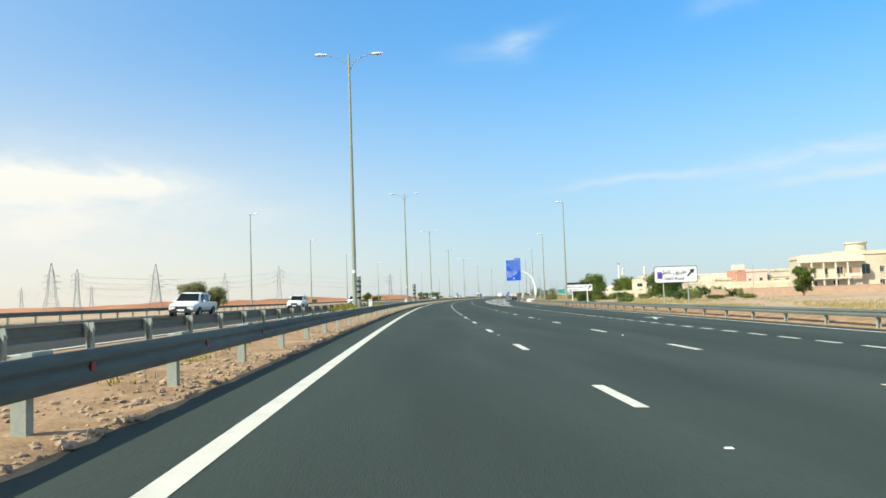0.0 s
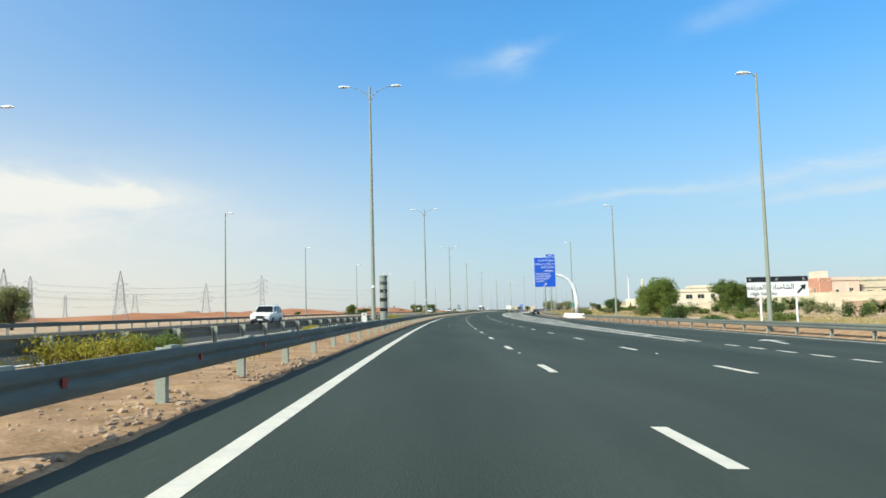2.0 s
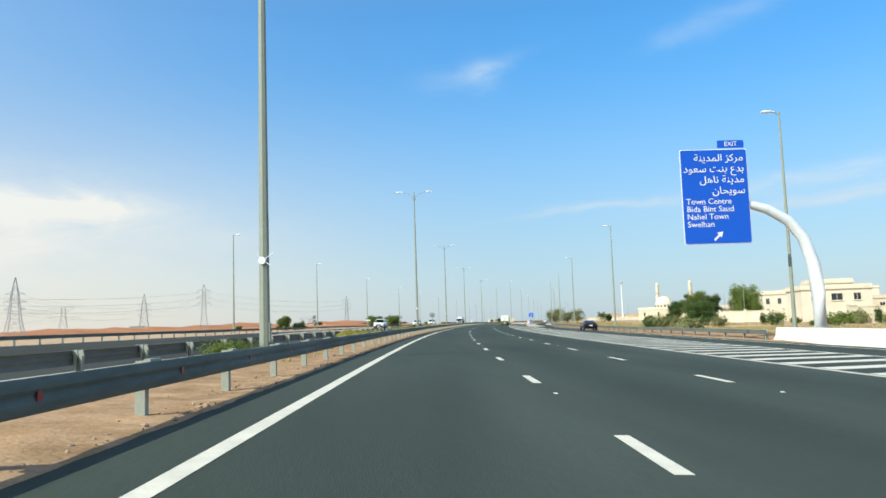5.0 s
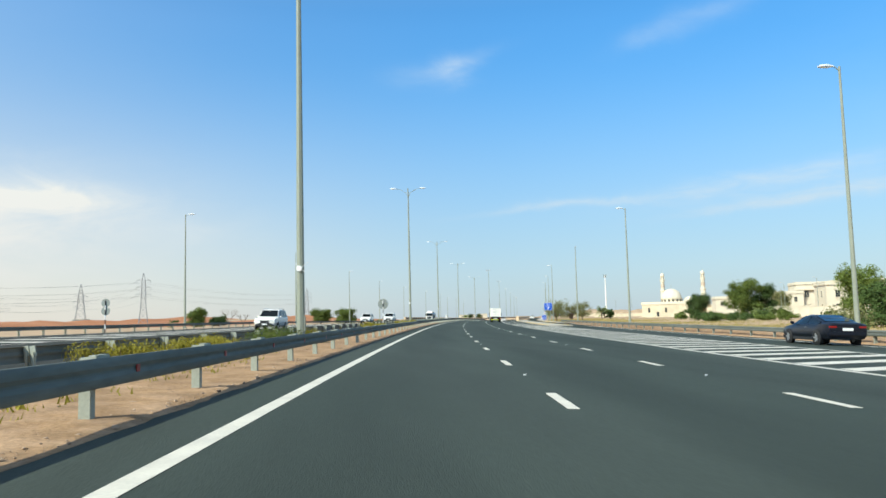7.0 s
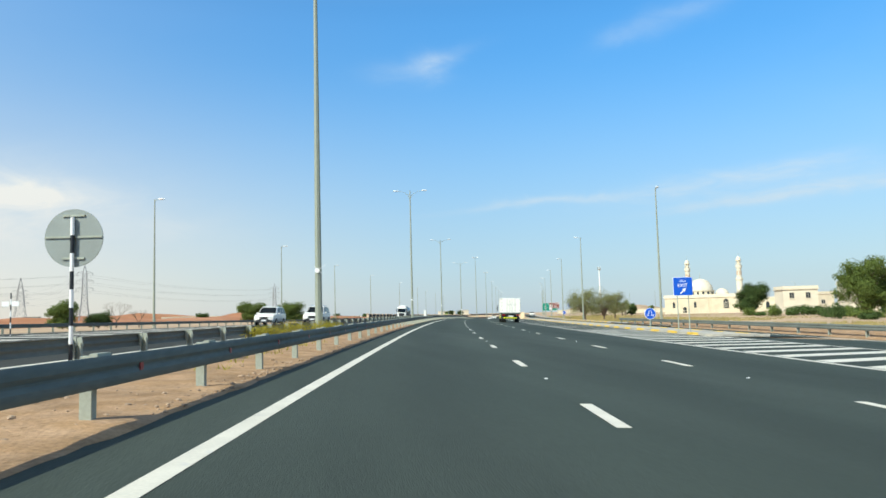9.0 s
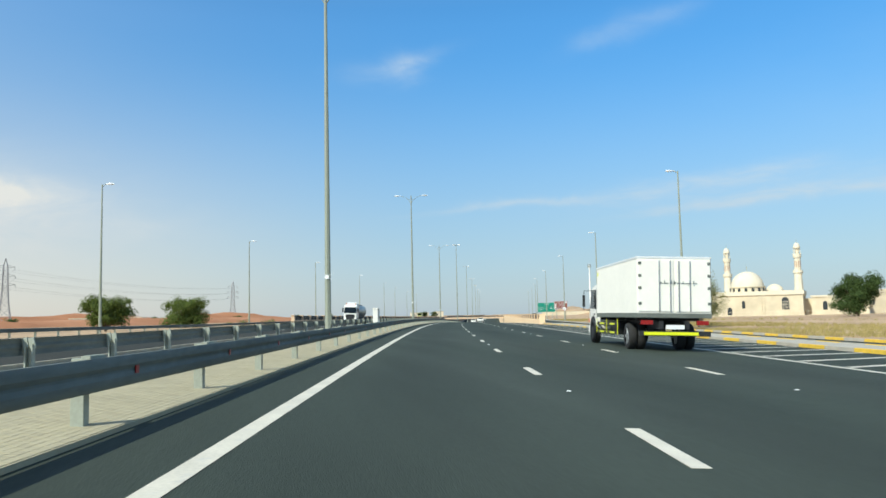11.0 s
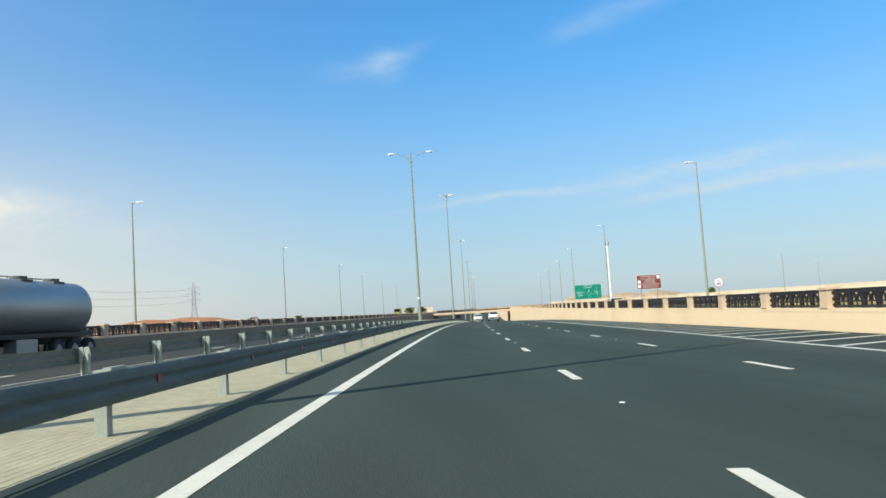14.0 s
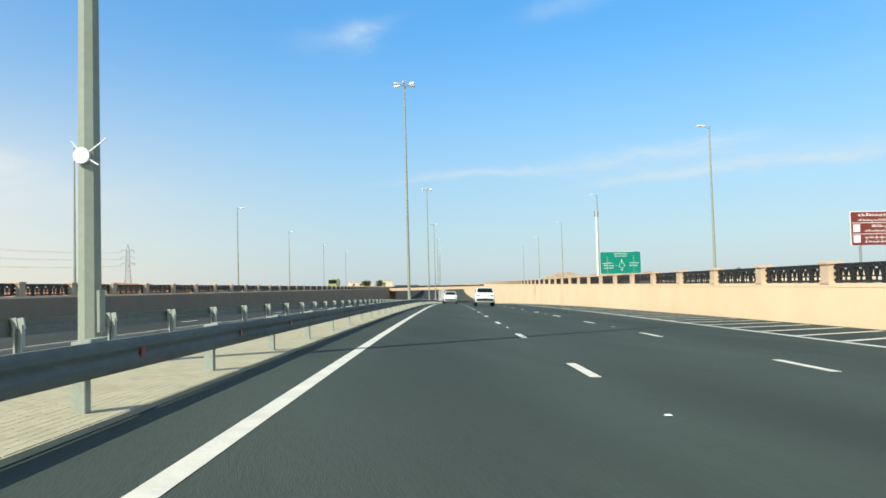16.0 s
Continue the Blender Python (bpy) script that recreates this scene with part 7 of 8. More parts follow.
for k in range(9):
    shrub(at_road(rng.uniform(-60, -30), rng.uniform(420, 800), -0.08, rng.uniform(0, 360), plain), rng.uniform(0.8, 1.8), rng.uniform(1.4, 3.2), LEAF_DUSTY, 240 + k, "dusty desert shrub on sandy ground", 300, "desert shrubs")


# dry grass on the verge and stones in the median
def grass(name, places, mat, label, rng, blade=(0.18, 0.5)):
    verts, faces = [], []
    for x, y, z in places:
        for _ in range(7):
            a, b = rng.uniform(0, 6.28), rng.uniform(0, 6.28)
            h = rng.uniform(*blade)
            d = Vector((math.cos(a), math.sin(a), 0)) * 0.03
            t = Vector((math.cos(b), math.sin(b), 0)) * h * rng.uniform(0.1, 0.7)
            o = Vector((x + rng.uniform(-0.2, 0.2), y + rng.uniform(-0.2, 0.2), z - 0.05))
            k = len(verts)
            verts += [o - d, o + d, o + t + Vector((0, 0, h))]
            faces.append((k, k + 1, k + 2))
    ob = new(name, mesh_of(name, verts, faces, mat))
    return tagged(ob, label, "grass", kind="stuff")


rng = random.Random(9)
spots = []
while len(spots) < 22000:
    y = rng.uniform(5, 620)
    u = right_edge(y) + 3.2 + abs(rng.gauss(0, 16))
    if 372 < y and u < 27.5:
        continue
    x = road_x(y) + u
    if noise.noise(Vector((x * 0.05, y * 0.03, 3.0))) > -0.12:
        du = u - right_edge(y)
        spots.append((x, y, plain(u, y) - 0.04 + (bank_rise(du) * 0.9 if y < 210 or 232 < y < 420 else 0.0)))
grass("verge_grass", spots, DRY_GRASS, "dry yellow grass tufts on the sandy verge", rng, (0.15, 0.42))
spots = []
while len(spots) < 1300:
    y, u = rng.uniform(-10, 398), rng.uniform(-5.6, -2.2)
    if noise.noise(Vector((u * 0.4, y * 0.05, 7.0))) > 0.12:
        spots.append((road_x(y) + u, y, surface(u, y)))
grass("median_grass", spots, LEAF_YELLOW, "sparse yellow-green weeds in the median dirt", rng, (0.06, 0.2))


def stones():
    rng = random.Random(12)
    ico = bmesh.new()
    bmesh.ops.create_icosphere(ico, subdivisions=1, radius=1.0)
    base = [v.co.copy() for v in ico.verts]
    tri = [[v.index for v in f.verts] for f in ico.faces]
    ico.free()
    verts, faces = [], []
    for k in range(30000):
        y = rng.uniform(0, 398) if k % 3 else rng.uniform(0, 90)
        u = -1.0 - abs(rng.gauss(0, 0.5 if k % 2 else 1.3))
        if u < -5.7 or noise.noise(Vector((u * 0.7, y * 0.25, 9.0))) < -0.25:
            continue
        r = 0.007 + rng.random() ** 6 * (0.05 if y < 100 else 0.034)
        o = Vector((road_x(y) + u, y, surface(u, y) + 0.03 + r * 0.15))
        s = Vector((rng.uniform(0.7, 1.4), rng.uniform(0.7, 1.4), rng.uniform(0.4, 0.8))) * r
        k = len(verts)
        for c in base:
            q = c * rng.uniform(0.75, 1.2)
            verts.append(o + Vector((q.x * s.x, q.y * s.y, q.z * s.z)))
        faces += [[k + i for i in t] for t in tri]
    return tagged(new("gravel", mesh_of("gravel", verts, faces, STONE)), "scattered pale stones in the median dirt", "gravel", kind="stuff")


stones()

# ---- buildings right of the road ----
CREAM = material("render_cream", (0.62, 0.535, 0.385), 0.9, vary=0.09, scale=0.4, fine=10, second=(0.55, 0.47, 0.335), mscale=0.15)
CREAM_PALE = material("render_pale", (0.66, 0.59, 0.455), 0.9, vary=0.07, scale=0.4, fine=10)
PINK = material("render_pink", (0.62, 0.36, 0.26), 0.9, vary=0.05, scale=0.4, fine=10)
TERRA = material("render_terracotta", (0.52, 0.26, 0.17), 0.9, vary=0.05, scale=0.4, fine=10)
GLASS_FAR = material("window_glass_dark", (0.03, 0.038, 0.045), 0.12, vary=0.0, spec=0.7)
FRAME_WHITE = material("window_frame", (0.6, 0.58, 0.54), 0.5)
BROWN_FENCE = material("brown_fence", (0.42, 0.28, 0.19), 0.9, vary=0.1, scale=1.0)


def window(parent, x, z, w, h, y, arch_top=False):
    """A recessed window on a front at y, facing -y."""
    win = child("window", box_mesh("window", [(x - w / 2, x + w / 2, y - 0.02, y + 0.05, z, z + h)], GLASS_FAR), parent)
    child("window_frame", box_mesh("window_frame", [(x - w / 2 - 0.12, x - w / 2, y - 0.1, y + 0.05, z - 0.12, z + h + 0.12), (x + w / 2, x + w / 2 + 0.12, y - 0.1, y + 0.05, z - 0.12, z + h + 0.12), (x - w / 2, x + w / 2, y - 0.1, y + 0.05, z + h, z + h + 0.12),
                                                   (x - w / 2 - 0.2, x + w / 2 + 0.2, y - 0.18, y + 0.05, z - 0.2, z - 0.1), (x - 0.03, x + 0.03, y - 0.06, y + 0.04, z, z + h)], CREAM_PALE), win)
    return win


def side_window(parent, x, y, z, w, h, s):
    win = child("window", box_mesh("window", [(x - 0.05, x + 0.05, y - w / 2, y + w / 2, z, z + h)], GLASS_FAR), parent)
    child("window_frame", box_mesh("window_frame", [(x + s * 0.04 - 0.08, x + s * 0.04 + 0.08, y - w / 2 - 0.12, y - w / 2, z - 0.1, z + h + 0.12), (x + s * 0.04 - 0.08, x + s * 0.04 + 0.08, y + w / 2, y + w / 2 + 0.12, z - 0.1, z + h + 0.12), (x + s * 0.04 - 0.08, x + s * 0.04 + 0.08, y - w / 2, y + w / 2, z + h, z + h + 0.12)], CREAM_PALE), win)


def villa(m, blocks, mat, label, windows=(), sides=(), extra=()):
    """blocks: (x0, x1, y0, y1, height); each gets a parapet and a cornice."""
    th = tagged(holder("villa", m), label, "house", group="roadside villas")
    for x0, x1, y0, y1, z0, z1 in blocks:
        child("wall", box_mesh("wall", [(x0, x1, y0, y1, z0 - (1.0 if z0 < 0.1 else 0.0), z1)], mat, 0.04), th)
        t = 0.25
        child("parapet", box_mesh("parapet", [(x0 - 0.12, x1 + 0.12, y0 - 0.12, y0 + t, z1, z1 + 0.7), (x0 - 0.12, x1 + 0.12, y1 - t, y1 + 0.12, z1, z1 + 0.7), (x0 - 0.12, x0 + t, y0 + t, y1 - t, z1, z1 + 0.7), (x1 - t, x1 + 0.12, y0 + t, y1 - t, z1, z1 + 0.7)], mat, 0.02), th)
        child("cornice", box_mesh("cornice", [(x0 - 0.3, x1 + 0.3, y0 - 0.3, y1 + 0.3, z1 - 0.3, z1 - 0.02)], CREAM_PALE, 0.03), th)
    for x, z, w, h, y in windows:
        window(th, x, z, w, h, y)
    for x, y, z, w, h, s in sides:
        side_window(th, x, y, z, w, h, s)
    for dims, em in extra:
        child("ledge", box_mesh("ledge", [dims], em, 0.03), th)
    return th


def at_land(x, y, turn):
    return pose(x, y, plain(x - road_x(y), y) - 0.05, 0, 0, turn)


# large cream villa with a rounded balcony storey
va = villa(at_land(106.0, 206.0, -14), [(0, 15, 0, 14, 0, 9.9), (9, 24, 3, 17, 0, 10.6), (13, 40, 6, 20, 0, 8.6)], CREAM, "large cream villa with deep balcony and flat roofs",
           windows=[(2.4, 5.2, 0.9, 1.6, 0), (6.0, 5.2, 0.9, 1.6, 0), (9.5, 5.2, 1.5, 1.8, 0), (3.0, 1.6, 1.4, 1.8, 0), (8.5, 1.6, 1.4, 1.8, 0), (16.8, 5.0, 2.2, 2.6, 3), (20.8, 5.4, 1.0, 1.6, 3), (20.8, 1.6, 1.2, 1.8, 3), (27, 5.0, 1.2, 1.7, 6), (32, 5.0, 1.2, 1.7, 6), (36.5, 5.0, 1.2, 1.7, 6), (27, 1.6, 1.2, 1.7, 6), (32, 1.6, 1.2, 1.7, 6)],
           sides=[(0, 3.5, 5.2, 1.0, 1.6, -1), (0, 7.0, 5.2, 1.0, 1.6, -1), (0, 10.5, 5.2, 1.0, 1.6, -1), (0, 3.5, 1.6, 1.2, 1.8, -1), (0, 9.0, 1.6, 1.2, 1.8, -1)],
           extra=[((-1.2, 15.3, -1.6, 0.0, 8.4, 10.0), CREAM_PALE), ((-1.2, 12, -1.6, 0.0, 3.8, 4.2), CREAM_PALE)])
bm = bmesh.new()
add_tube(bm, [(16.5, 9.5, 10.6), (16.5, 9.5, 13.6)], [2.7, 2.7], 20)
add_tube(bm, [(16.5, 9.5, 13.5), (16.5, 9.5, 13.9)], [3.0, 3.0], 20)
child("roof_drum", bm_mesh("roof_drum", bm, CREAM), va)
for x0, x1, z in ((-0.9, 2.6, 4.3), (10.4, 14.6, 4.3)):
    child("balcony_opening", box_mesh("balcony_opening", [(x0, x1, -0.04, 0.02, z, z + 2.5)], BROWN_FENCE), va)
    child("balcony_rail", box_mesh("balcony_rail", [(x0, x1, -1.5, -1.36, z, z + 0.95)], CREAM_PALE, 0.02), va)
for k in range(5):
    child("column", box_mesh("column", [(-1.0 + k * 3.0, -0.6 + k * 3.0, -1.45, -1.05, -0.9, 8.4)], CREAM_PALE, 0.05), va)
PINK_PALE = material("render_rose", (0.72, 0.52, 0.40), 0.9, vary=0.05, scale=0.4, fine=10)
vp = villa(at_land(131.8, 311.0, -6), [(0, 12.4, 0, 12, 0, 9.0)], PINK_PALE, "rose and terracotta house with flat roofs and roof room",
           windows=[(5.4, 4.9, 1.0, 0.9, 0), (9.8, 4.6, 1.2, 1.6, 0), (3, 1.4, 1.4, 1.7, 0), (8, 1.4, 1.4, 1.7, 0)],
           sides=[(-0.32, 2.5, 4.6, 1.1, 2.0, -1), (-0.32, 8.8, 4.6, 1.1, 2.0, -1)],
           extra=[((-0.32, 0.05, 0.15, 11.9, -0.6, 9.6), TERRA), ((0.1, 3.6, -0.3, 0.05, 4.6, 9.6), TERRA), ((-0.4, 0.0, 0.1, 11.9, 4.3, 4.75), CREAM_PALE), ((1.0, 5.2, 5.5, 10, 9.0, 12.0), CREAM_PALE), ((8.4, 9.0, -0.15, 0.0, 2.0, 8.3), CREAM_PALE)])
villa(at_land(145.8, 311.5, -6), [(0, 14, 0, 11, 0, 6.6), (3, 10, 2, 9, 6.6, 9.0)], CREAM, "cream house wing beside a rose house", windows=[(2.5, 4.2, 1.6, 1.2, 0), (7, 4.2, 1.4, 1.4, 0), (11.5, 4.2, 1.4, 1.4, 0), (3, 1.4, 1.4, 1.7, 0), (10, 1.4, 1.4, 1.7, 0)])
villa(at_land(113.0, 318.0, -10), [(0, 12, 0, 9, 0, 4.8), (13, 19, 2, 9, 0, 6.0)], CREAM, "low cream house with arched porch and garden steps", windows=[(2, 1.6, 1.2, 2.0, 0), (4.6, 1.6, 1.2, 2.0, 0), (7.2, 1.6, 1.2, 2.0, 0), (9.8, 1.6, 1.2, 2.0, 0), (16, 3.4, 1.2, 1.4, 2)])
villa(at_land(97.0, 340.0, -14), [(0, 14, 0, 12, 0, 6.9), (3, 11, 2, 10, 0, 8.2)], CREAM_PALE, "white flat-roofed house behind trees",
      windows=[(3.0, 4.3, 2.2, 1.4, 0), (7.0, 4.3, 2.2, 1.4, 0), (11.0, 4.3, 1.4, 1.4, 0), (3, 1.4, 1.5, 1.6, 0), (10, 1.4, 1.5, 1.6, 0)])
villa(at_land(165.0, 520.0, -20), [(0, 12, 0, 12, 0, 8.0), (10, 26, 2, 16, 0, 11.2), (24, 62, 6, 20, 0, 11.8)], CREAM_PALE, "long pale villa with flat roofs and carved windows",
      windows=[(2.5, 4.8, 1.4, 1.8, 0), (6.0, 4.8, 1.4, 1.8, 0), (9.3, 4.8, 1.0, 1.8, 0), (13.5, 6.4, 1.4, 2.2, 2), (18.5, 5.6, 4.0, 3.2, 2), (23.2, 6.4, 1.2, 2.0, 2), (30, 7.0, 1.6, 1.8, 6), (36, 7.0, 1.6, 1.8, 6), (42, 7.0, 1.6, 1.8, 6), (48, 7.0, 1.6, 1.8, 6), (54, 7.0, 1.6, 1.8, 6), (33, 2.5, 1.6, 1.8, 6), (45, 2.5, 1.6, 1.8, 6), (14, 2, 1.6, 1.8, 2)],
      extra=[((9.5, 26.5, 1.0, 2.0, 8.9, 9.4), CREAM_PALE)])
villa(at_land(147.0, 458.0, -18), [(0, 16, 0, 12, 0, 8.9), (14, 26, 2, 12, 0, 7.2)], CREAM_PALE, "white two-storey villa with arched windows",
      windows=[(3.0, 5.2, 1.2, 2.0, 0), (7.0, 5.2, 1.2, 2.0, 0), (11.5, 5.2, 1.6, 2.0, 0), (3, 1.5, 1.3, 1.8, 0), (8, 1.5, 1.3, 1.8, 0), (13, 1.5, 1.3, 1.8, 0), (19, 4, 1.2, 1.7, 2), (23, 4, 1.2, 1.7, 2)],
      sides=[(0, 4, 5.2, 1.2, 1.8, -1), (0, 8, 5.2, 1.2, 1.8, -1), (0, 4, 1.5, 1.2, 1.8, -1)])
villa(at_land(145.0, 520.0, -16), [(0, 9, 0, 8, 0, 6.6)], CREAM_PALE, "small pale house with flat roof behind trees", windows=[(2.2, 4.0, 1.2, 1.5, 0), (6.4, 4.0, 1.2, 1.5, 0)])
villa(at_land(136.0, 400.0, -16), [(0, 12, 0, 10, 0, 7.6), (14, 26, 3, 12, 0, 5.6)], CREAM, "cream flat-roofed house far behind garden walls", windows=[(3, 4.4, 1.4, 1.5, 0), (8, 4.4, 1.4, 1.5, 0), (18, 2.6, 1.4, 1.5, 3)])
villa(at_land(196.0, 600.0, -16), [(0, 18, 0, 12, 0, 6.4)], CREAM, "low cream building with flat roof", windows=[(4, 2.5, 1.4, 1.5, 0), (9, 2.5, 1.4, 1.5, 0), (14, 2.5, 1.4, 1.5, 0)])


def garden_wall(x0, y0, x1, y1, h, mat, label):
    a, b = Vector((x0, y0)), Vector((x1, y1))
    L = (b - a).length
    th = tagged(holder("garden_wall", pose(x0, y0, plain(x0 - road_x(y0), y0) - 0.1, 0, 0, math.degrees(math.atan2(y1 - y0, x1 - x0)))), label, "wall", group="garden walls")
    child("panel", box_mesh("panel", [(0, L, -0.12, 0.12, -0.6, h)], mat, 0.02), th)
    child("coping", box_mesh("coping", [(-0.05, L + 0.05, -0.2, 0.2, h, h + 0.14)], mat, 0.02), th)
    n = max(2, int(L / 5))
    pil = box_mesh("pier", [(-0.22, 0.22, -0.24, 0.24, -0.6, h + 0.35), (-0.28, 0.28, -0.3, 0.3, h + 0.3, h + 0.45)], mat, 0.02)
    for k in range(n + 1):
        child("pier", pil, th, m=pose(L * k / n, 0, 0))


garden_wall(82, 300, 108, 288, 2.6, CREAM, "cream rendered garden wall with piers")
garden_wall(108, 284, 146, 262, 4.6, CREAM, "tall cream rendered garden wall with piers")
garden_wall(84, 214, 135, 188, 2.0, BROWN_FENCE, "low brown fence wall before a villa")
garden_wall(96, 236, 118, 226, 3.2, CREAM, "cream rendered garden wall with piers")
garden_wall(118, 420, 150, 405, 2.6, CREAM_PALE, "pale rendered garden wall with piers")
garden_wall(128, 452, 160, 438, 2.4, CREAM_PALE, "pale rendered garden wall with piers")
garden_wall(150, 500, 205, 476, 3.2, CREAM_PALE, "pale rendered garden wall with piers")
garden_wall(86, 356, 128, 342, 2.6, CREAM_PALE, "pale rendered garden wall with piers")
garden_wall(190, 800, 420, 690, 2.2, CREAM, "long low cream wall across the plain")
garden_wall(230, 1010, 560, 880, 3.0, CREAM, "long low cream wall across the plain")


# ---- mosque ----
def dome_mesh(r, mat, squash=1.0, n=28, rings=10):
    bm = bmesh.new()
    rows = []
    for i in range(rings):
        a = math.pi / 2 * i / rings
        rows.append([bm.verts.new((r * math.cos(a) * math.cos(2 * math.pi * k / n), r * math.cos(a) * math.sin(2 * math.pi * k / n), r * squash * math.sin(a))) for k in range(n)])
    for p, q in zip(rows, rows[1:]):
        for k in range(n):
            bm.faces.new((p[k], p[(k + 1) % n], q[(k + 1) % n], q[k]))
    tip = bm.verts.new((0, 0, r * squash))
    for k in range(n):
        bm.faces.new((rows[-1][k], rows[-1][(k + 1) % n], tip))
    return bm_mesh("dome", bm, mat, True)


def arch_window(parent, x, y, z, w, h, mat=None):
    bm = bmesh.new()
    pts = [(-w / 2, 0), (w / 2, 0), (w / 2, h)] + [(w / 2 * math.cos(a), h + w * 0.6 * math.sin(a)) for a in (0.5, 1.0, 1.57, 2.14, 2.64)] + [(-w / 2, h)]
    f = [bm.verts.new((x + a, y - 0.06, z + b)) for a, b in pts]
    g = [bm.verts.new((x + a, y + 0.1, z + b)) for a, b in pts]
    bm.faces.new(f)
    for k in range(len(pts)):
        q = (k + 1) % len(pts)
        bm.faces.new((f[q], f[k], g[k], g[q]))
    return child("arched_window", bm_mesh("arched_window", bm, mat or GLASS_FAR), parent)


def minaret(parent, x, y, h):
    part_m = pose(x, y, 0)
    bm = bmesh.new()
    s = h / 22.0
    add_tube(bm, [(0, 0, 0), (0, 0, 6 * s), (0, 0, 12.4 * s)], [1.35 * s, 1.25 * s, 1.08 * s], 8)
    shaft_ob = child("minaret", bm_mesh("minaret", bm, CREAM_PALE), parent, "slender cream minaret with two galleries", m=part_m)
    for z, r in ((12.4, 1.36), (17.2, 1.14)):
        bm = bmesh.new()
        add_tube(bm, [(0, 0, (z - 0.5) * s), (0, 0, z * s), (0, 0, (z + 0.7) * s)], [1.05 * s, r * s, r * s], 12)
        child("gallery", bm_mesh("gallery", bm, CREAM_PALE), shaft_ob)
    bm = bmesh.new()
    add_tube(bm, [(0, 0, 12.9 * s), (0, 0, 17.0 * s)], [0.92 * s, 0.88 * s], 8)
    child("lantern", bm_mesh("lantern", bm, CREAM_PALE), shaft_ob)
    for k in range(8):
        a = radians(45 * k + 22.5)
        bm = bmesh.new()
        add_box(bm, -0.15 * s, 0.15 * s, -0.05, 0.05, 14.0 * s, 15.7 * s, 0.02)
        child("opening", bm_mesh("opening", bm, BROWN_FENCE), shaft_ob, m=pose(0, 0, 0, 0, 0, math.degrees(a)) @ pose(0, -0.86 * s, 0))
    bm = bmesh.new()
    add_tube(bm, [(0, 0, 17.8 * s), (0, 0, 19.6 * s)], [0.62 * s, 0.6 * s], 8)
    for k in range(6):
        a = radians(60 * k)
        add_tube(bm, [(0.95 * s * math.cos(a), 0.95 * s * math.sin(a), 17.8 * s), (0.8 * s * math.cos(a), 0.8 * s * math.sin(a), 19.6 * s)], 0.09 * s, 6)
    add_tube(bm, [(0, 0, 19.5 * s), (0, 0, 19.8 * s)], [1.0 * s, 1.0 * s], 12)
    child("upper_lantern", bm_mesh("upper_lantern", bm, CREAM_PALE), shaft_ob)
    child("cap_dome", dome_mesh(0.92 * s, CREAM_PALE, 1.5, 16, 7), shaft_ob, m=pose(0, 0, 19.8 * s))
    bm = bmesh.new()
    add_tube(bm, [(0, 0, 21.0 * s), (0, 0, 22.6 * s)], [0.06, 0.03], 6)
    child("finial", bm_mesh("finial", bm, GALV_POST), shaft_ob)


mq = tagged(holder("mosque", pose(153.2, 612.6, -1.15, 0, 0, -37.7)), "cream mosque with a white dome and two minarets", "mosque")
BODY = 7.0
child("wall", box_mesh("wall", [(0, 27.5, 0, 20, -1.0, BODY)], CREAM, 0.05), mq)
child("cornice", box_mesh("cornice", [(-0.3, 27.8, -0.3, 20.3, BODY - 0.9, BODY + 0.35)], CREAM_PALE, 0.05), mq)
child("wall", box_mesh("wall", [(29.5, 44, 3, 18, -1.0, 5.6)], CREAM, 0.05), mq)
child("cornice", box_mesh("cornice", [(29.3, 44.2, 2.8, 18.2, 5.2, 5.75)], CREAM_PALE, 0.03), mq)
child("link", box_mesh("link", [(27.4, 29.6, 6, 16, -1.0, 5.0)], CREAM, 0.03), mq)
for x in (16.2, 17.0):
    child("pilaster", box_mesh("pilaster", [(x, x + 0.35, -0.22, 0.0, -1.0, BODY - 0.9)], CREAM, 0.02), mq)
child("plinth", box_mesh("plinth", [(-0.15, 27.65, -0.15, 20.15, -1.0, 0.5)], CREAM, 0.02), mq)
aw = arch_window(mq, 22.8, 0.0, 1.9, 2.0, 2.4)
child("lattice", box_mesh("lattice", [(21.8 + 0.4 * k, 21.86 + 0.4 * k, -0.1, -0.05, 1.9, 4.6) for k in range(6)] + [(21.8, 23.8, -0.1, -0.05, z, z + 0.07) for z in (2.5, 3.3, 4.1)], CREAM_PALE), aw)
arch_window(mq, 7.6, 0.0, -0.2, 1.3, 2.2)
for x in (3.5, 11.5):
    arch_window(mq, x, 0.0, 2.4, 0.9, 1.7)
for x in (33, 37, 41):
    arch_window(mq, x, 3.0, 1.6, 1.2, 1.8)
bm = bmesh.new()
add_tube(bm, [(0, 0, BODY), (0, 0, BODY + 1.9)], [5.1, 5.0], 28)
add_tube(bm, [(0, 0, BODY + 1.7), (0, 0, BODY + 2.0)], [5.25, 5.25], 28)
drum = child("drum", bm_mesh("drum", bm, CREAM), mq, m=pose(11.9, 9.5, 0))
for k in range(16):
    a = 22.5 * k
    arch_window(drum, 0, 0, 0, 0.8, 0.7).matrix_basis = pose(0, 0, BODY + 0.4, 0, 0, a) @ pose(0, -5.08, 0)
child("dome", dome_mesh(4.75, CREAM_PALE, 1.0), mq, "smooth pale dome", m=pose(11.9, 9.5, BODY + 1.95))
child("small_dome", dome_mesh(2.6, CREAM_PALE, 0.95, 20, 8), mq, m=pose(19.2, 14.0, BODY + 0.3))
bm = bmesh.new()
add_tube(bm, [(11.9, 9.5, BODY + 7.0), (11.9, 9.5, BODY + 9.0)], [0.1, 0.03], 6)
child("finial", bm_mesh("finial", bm, GALV_POST), mq)
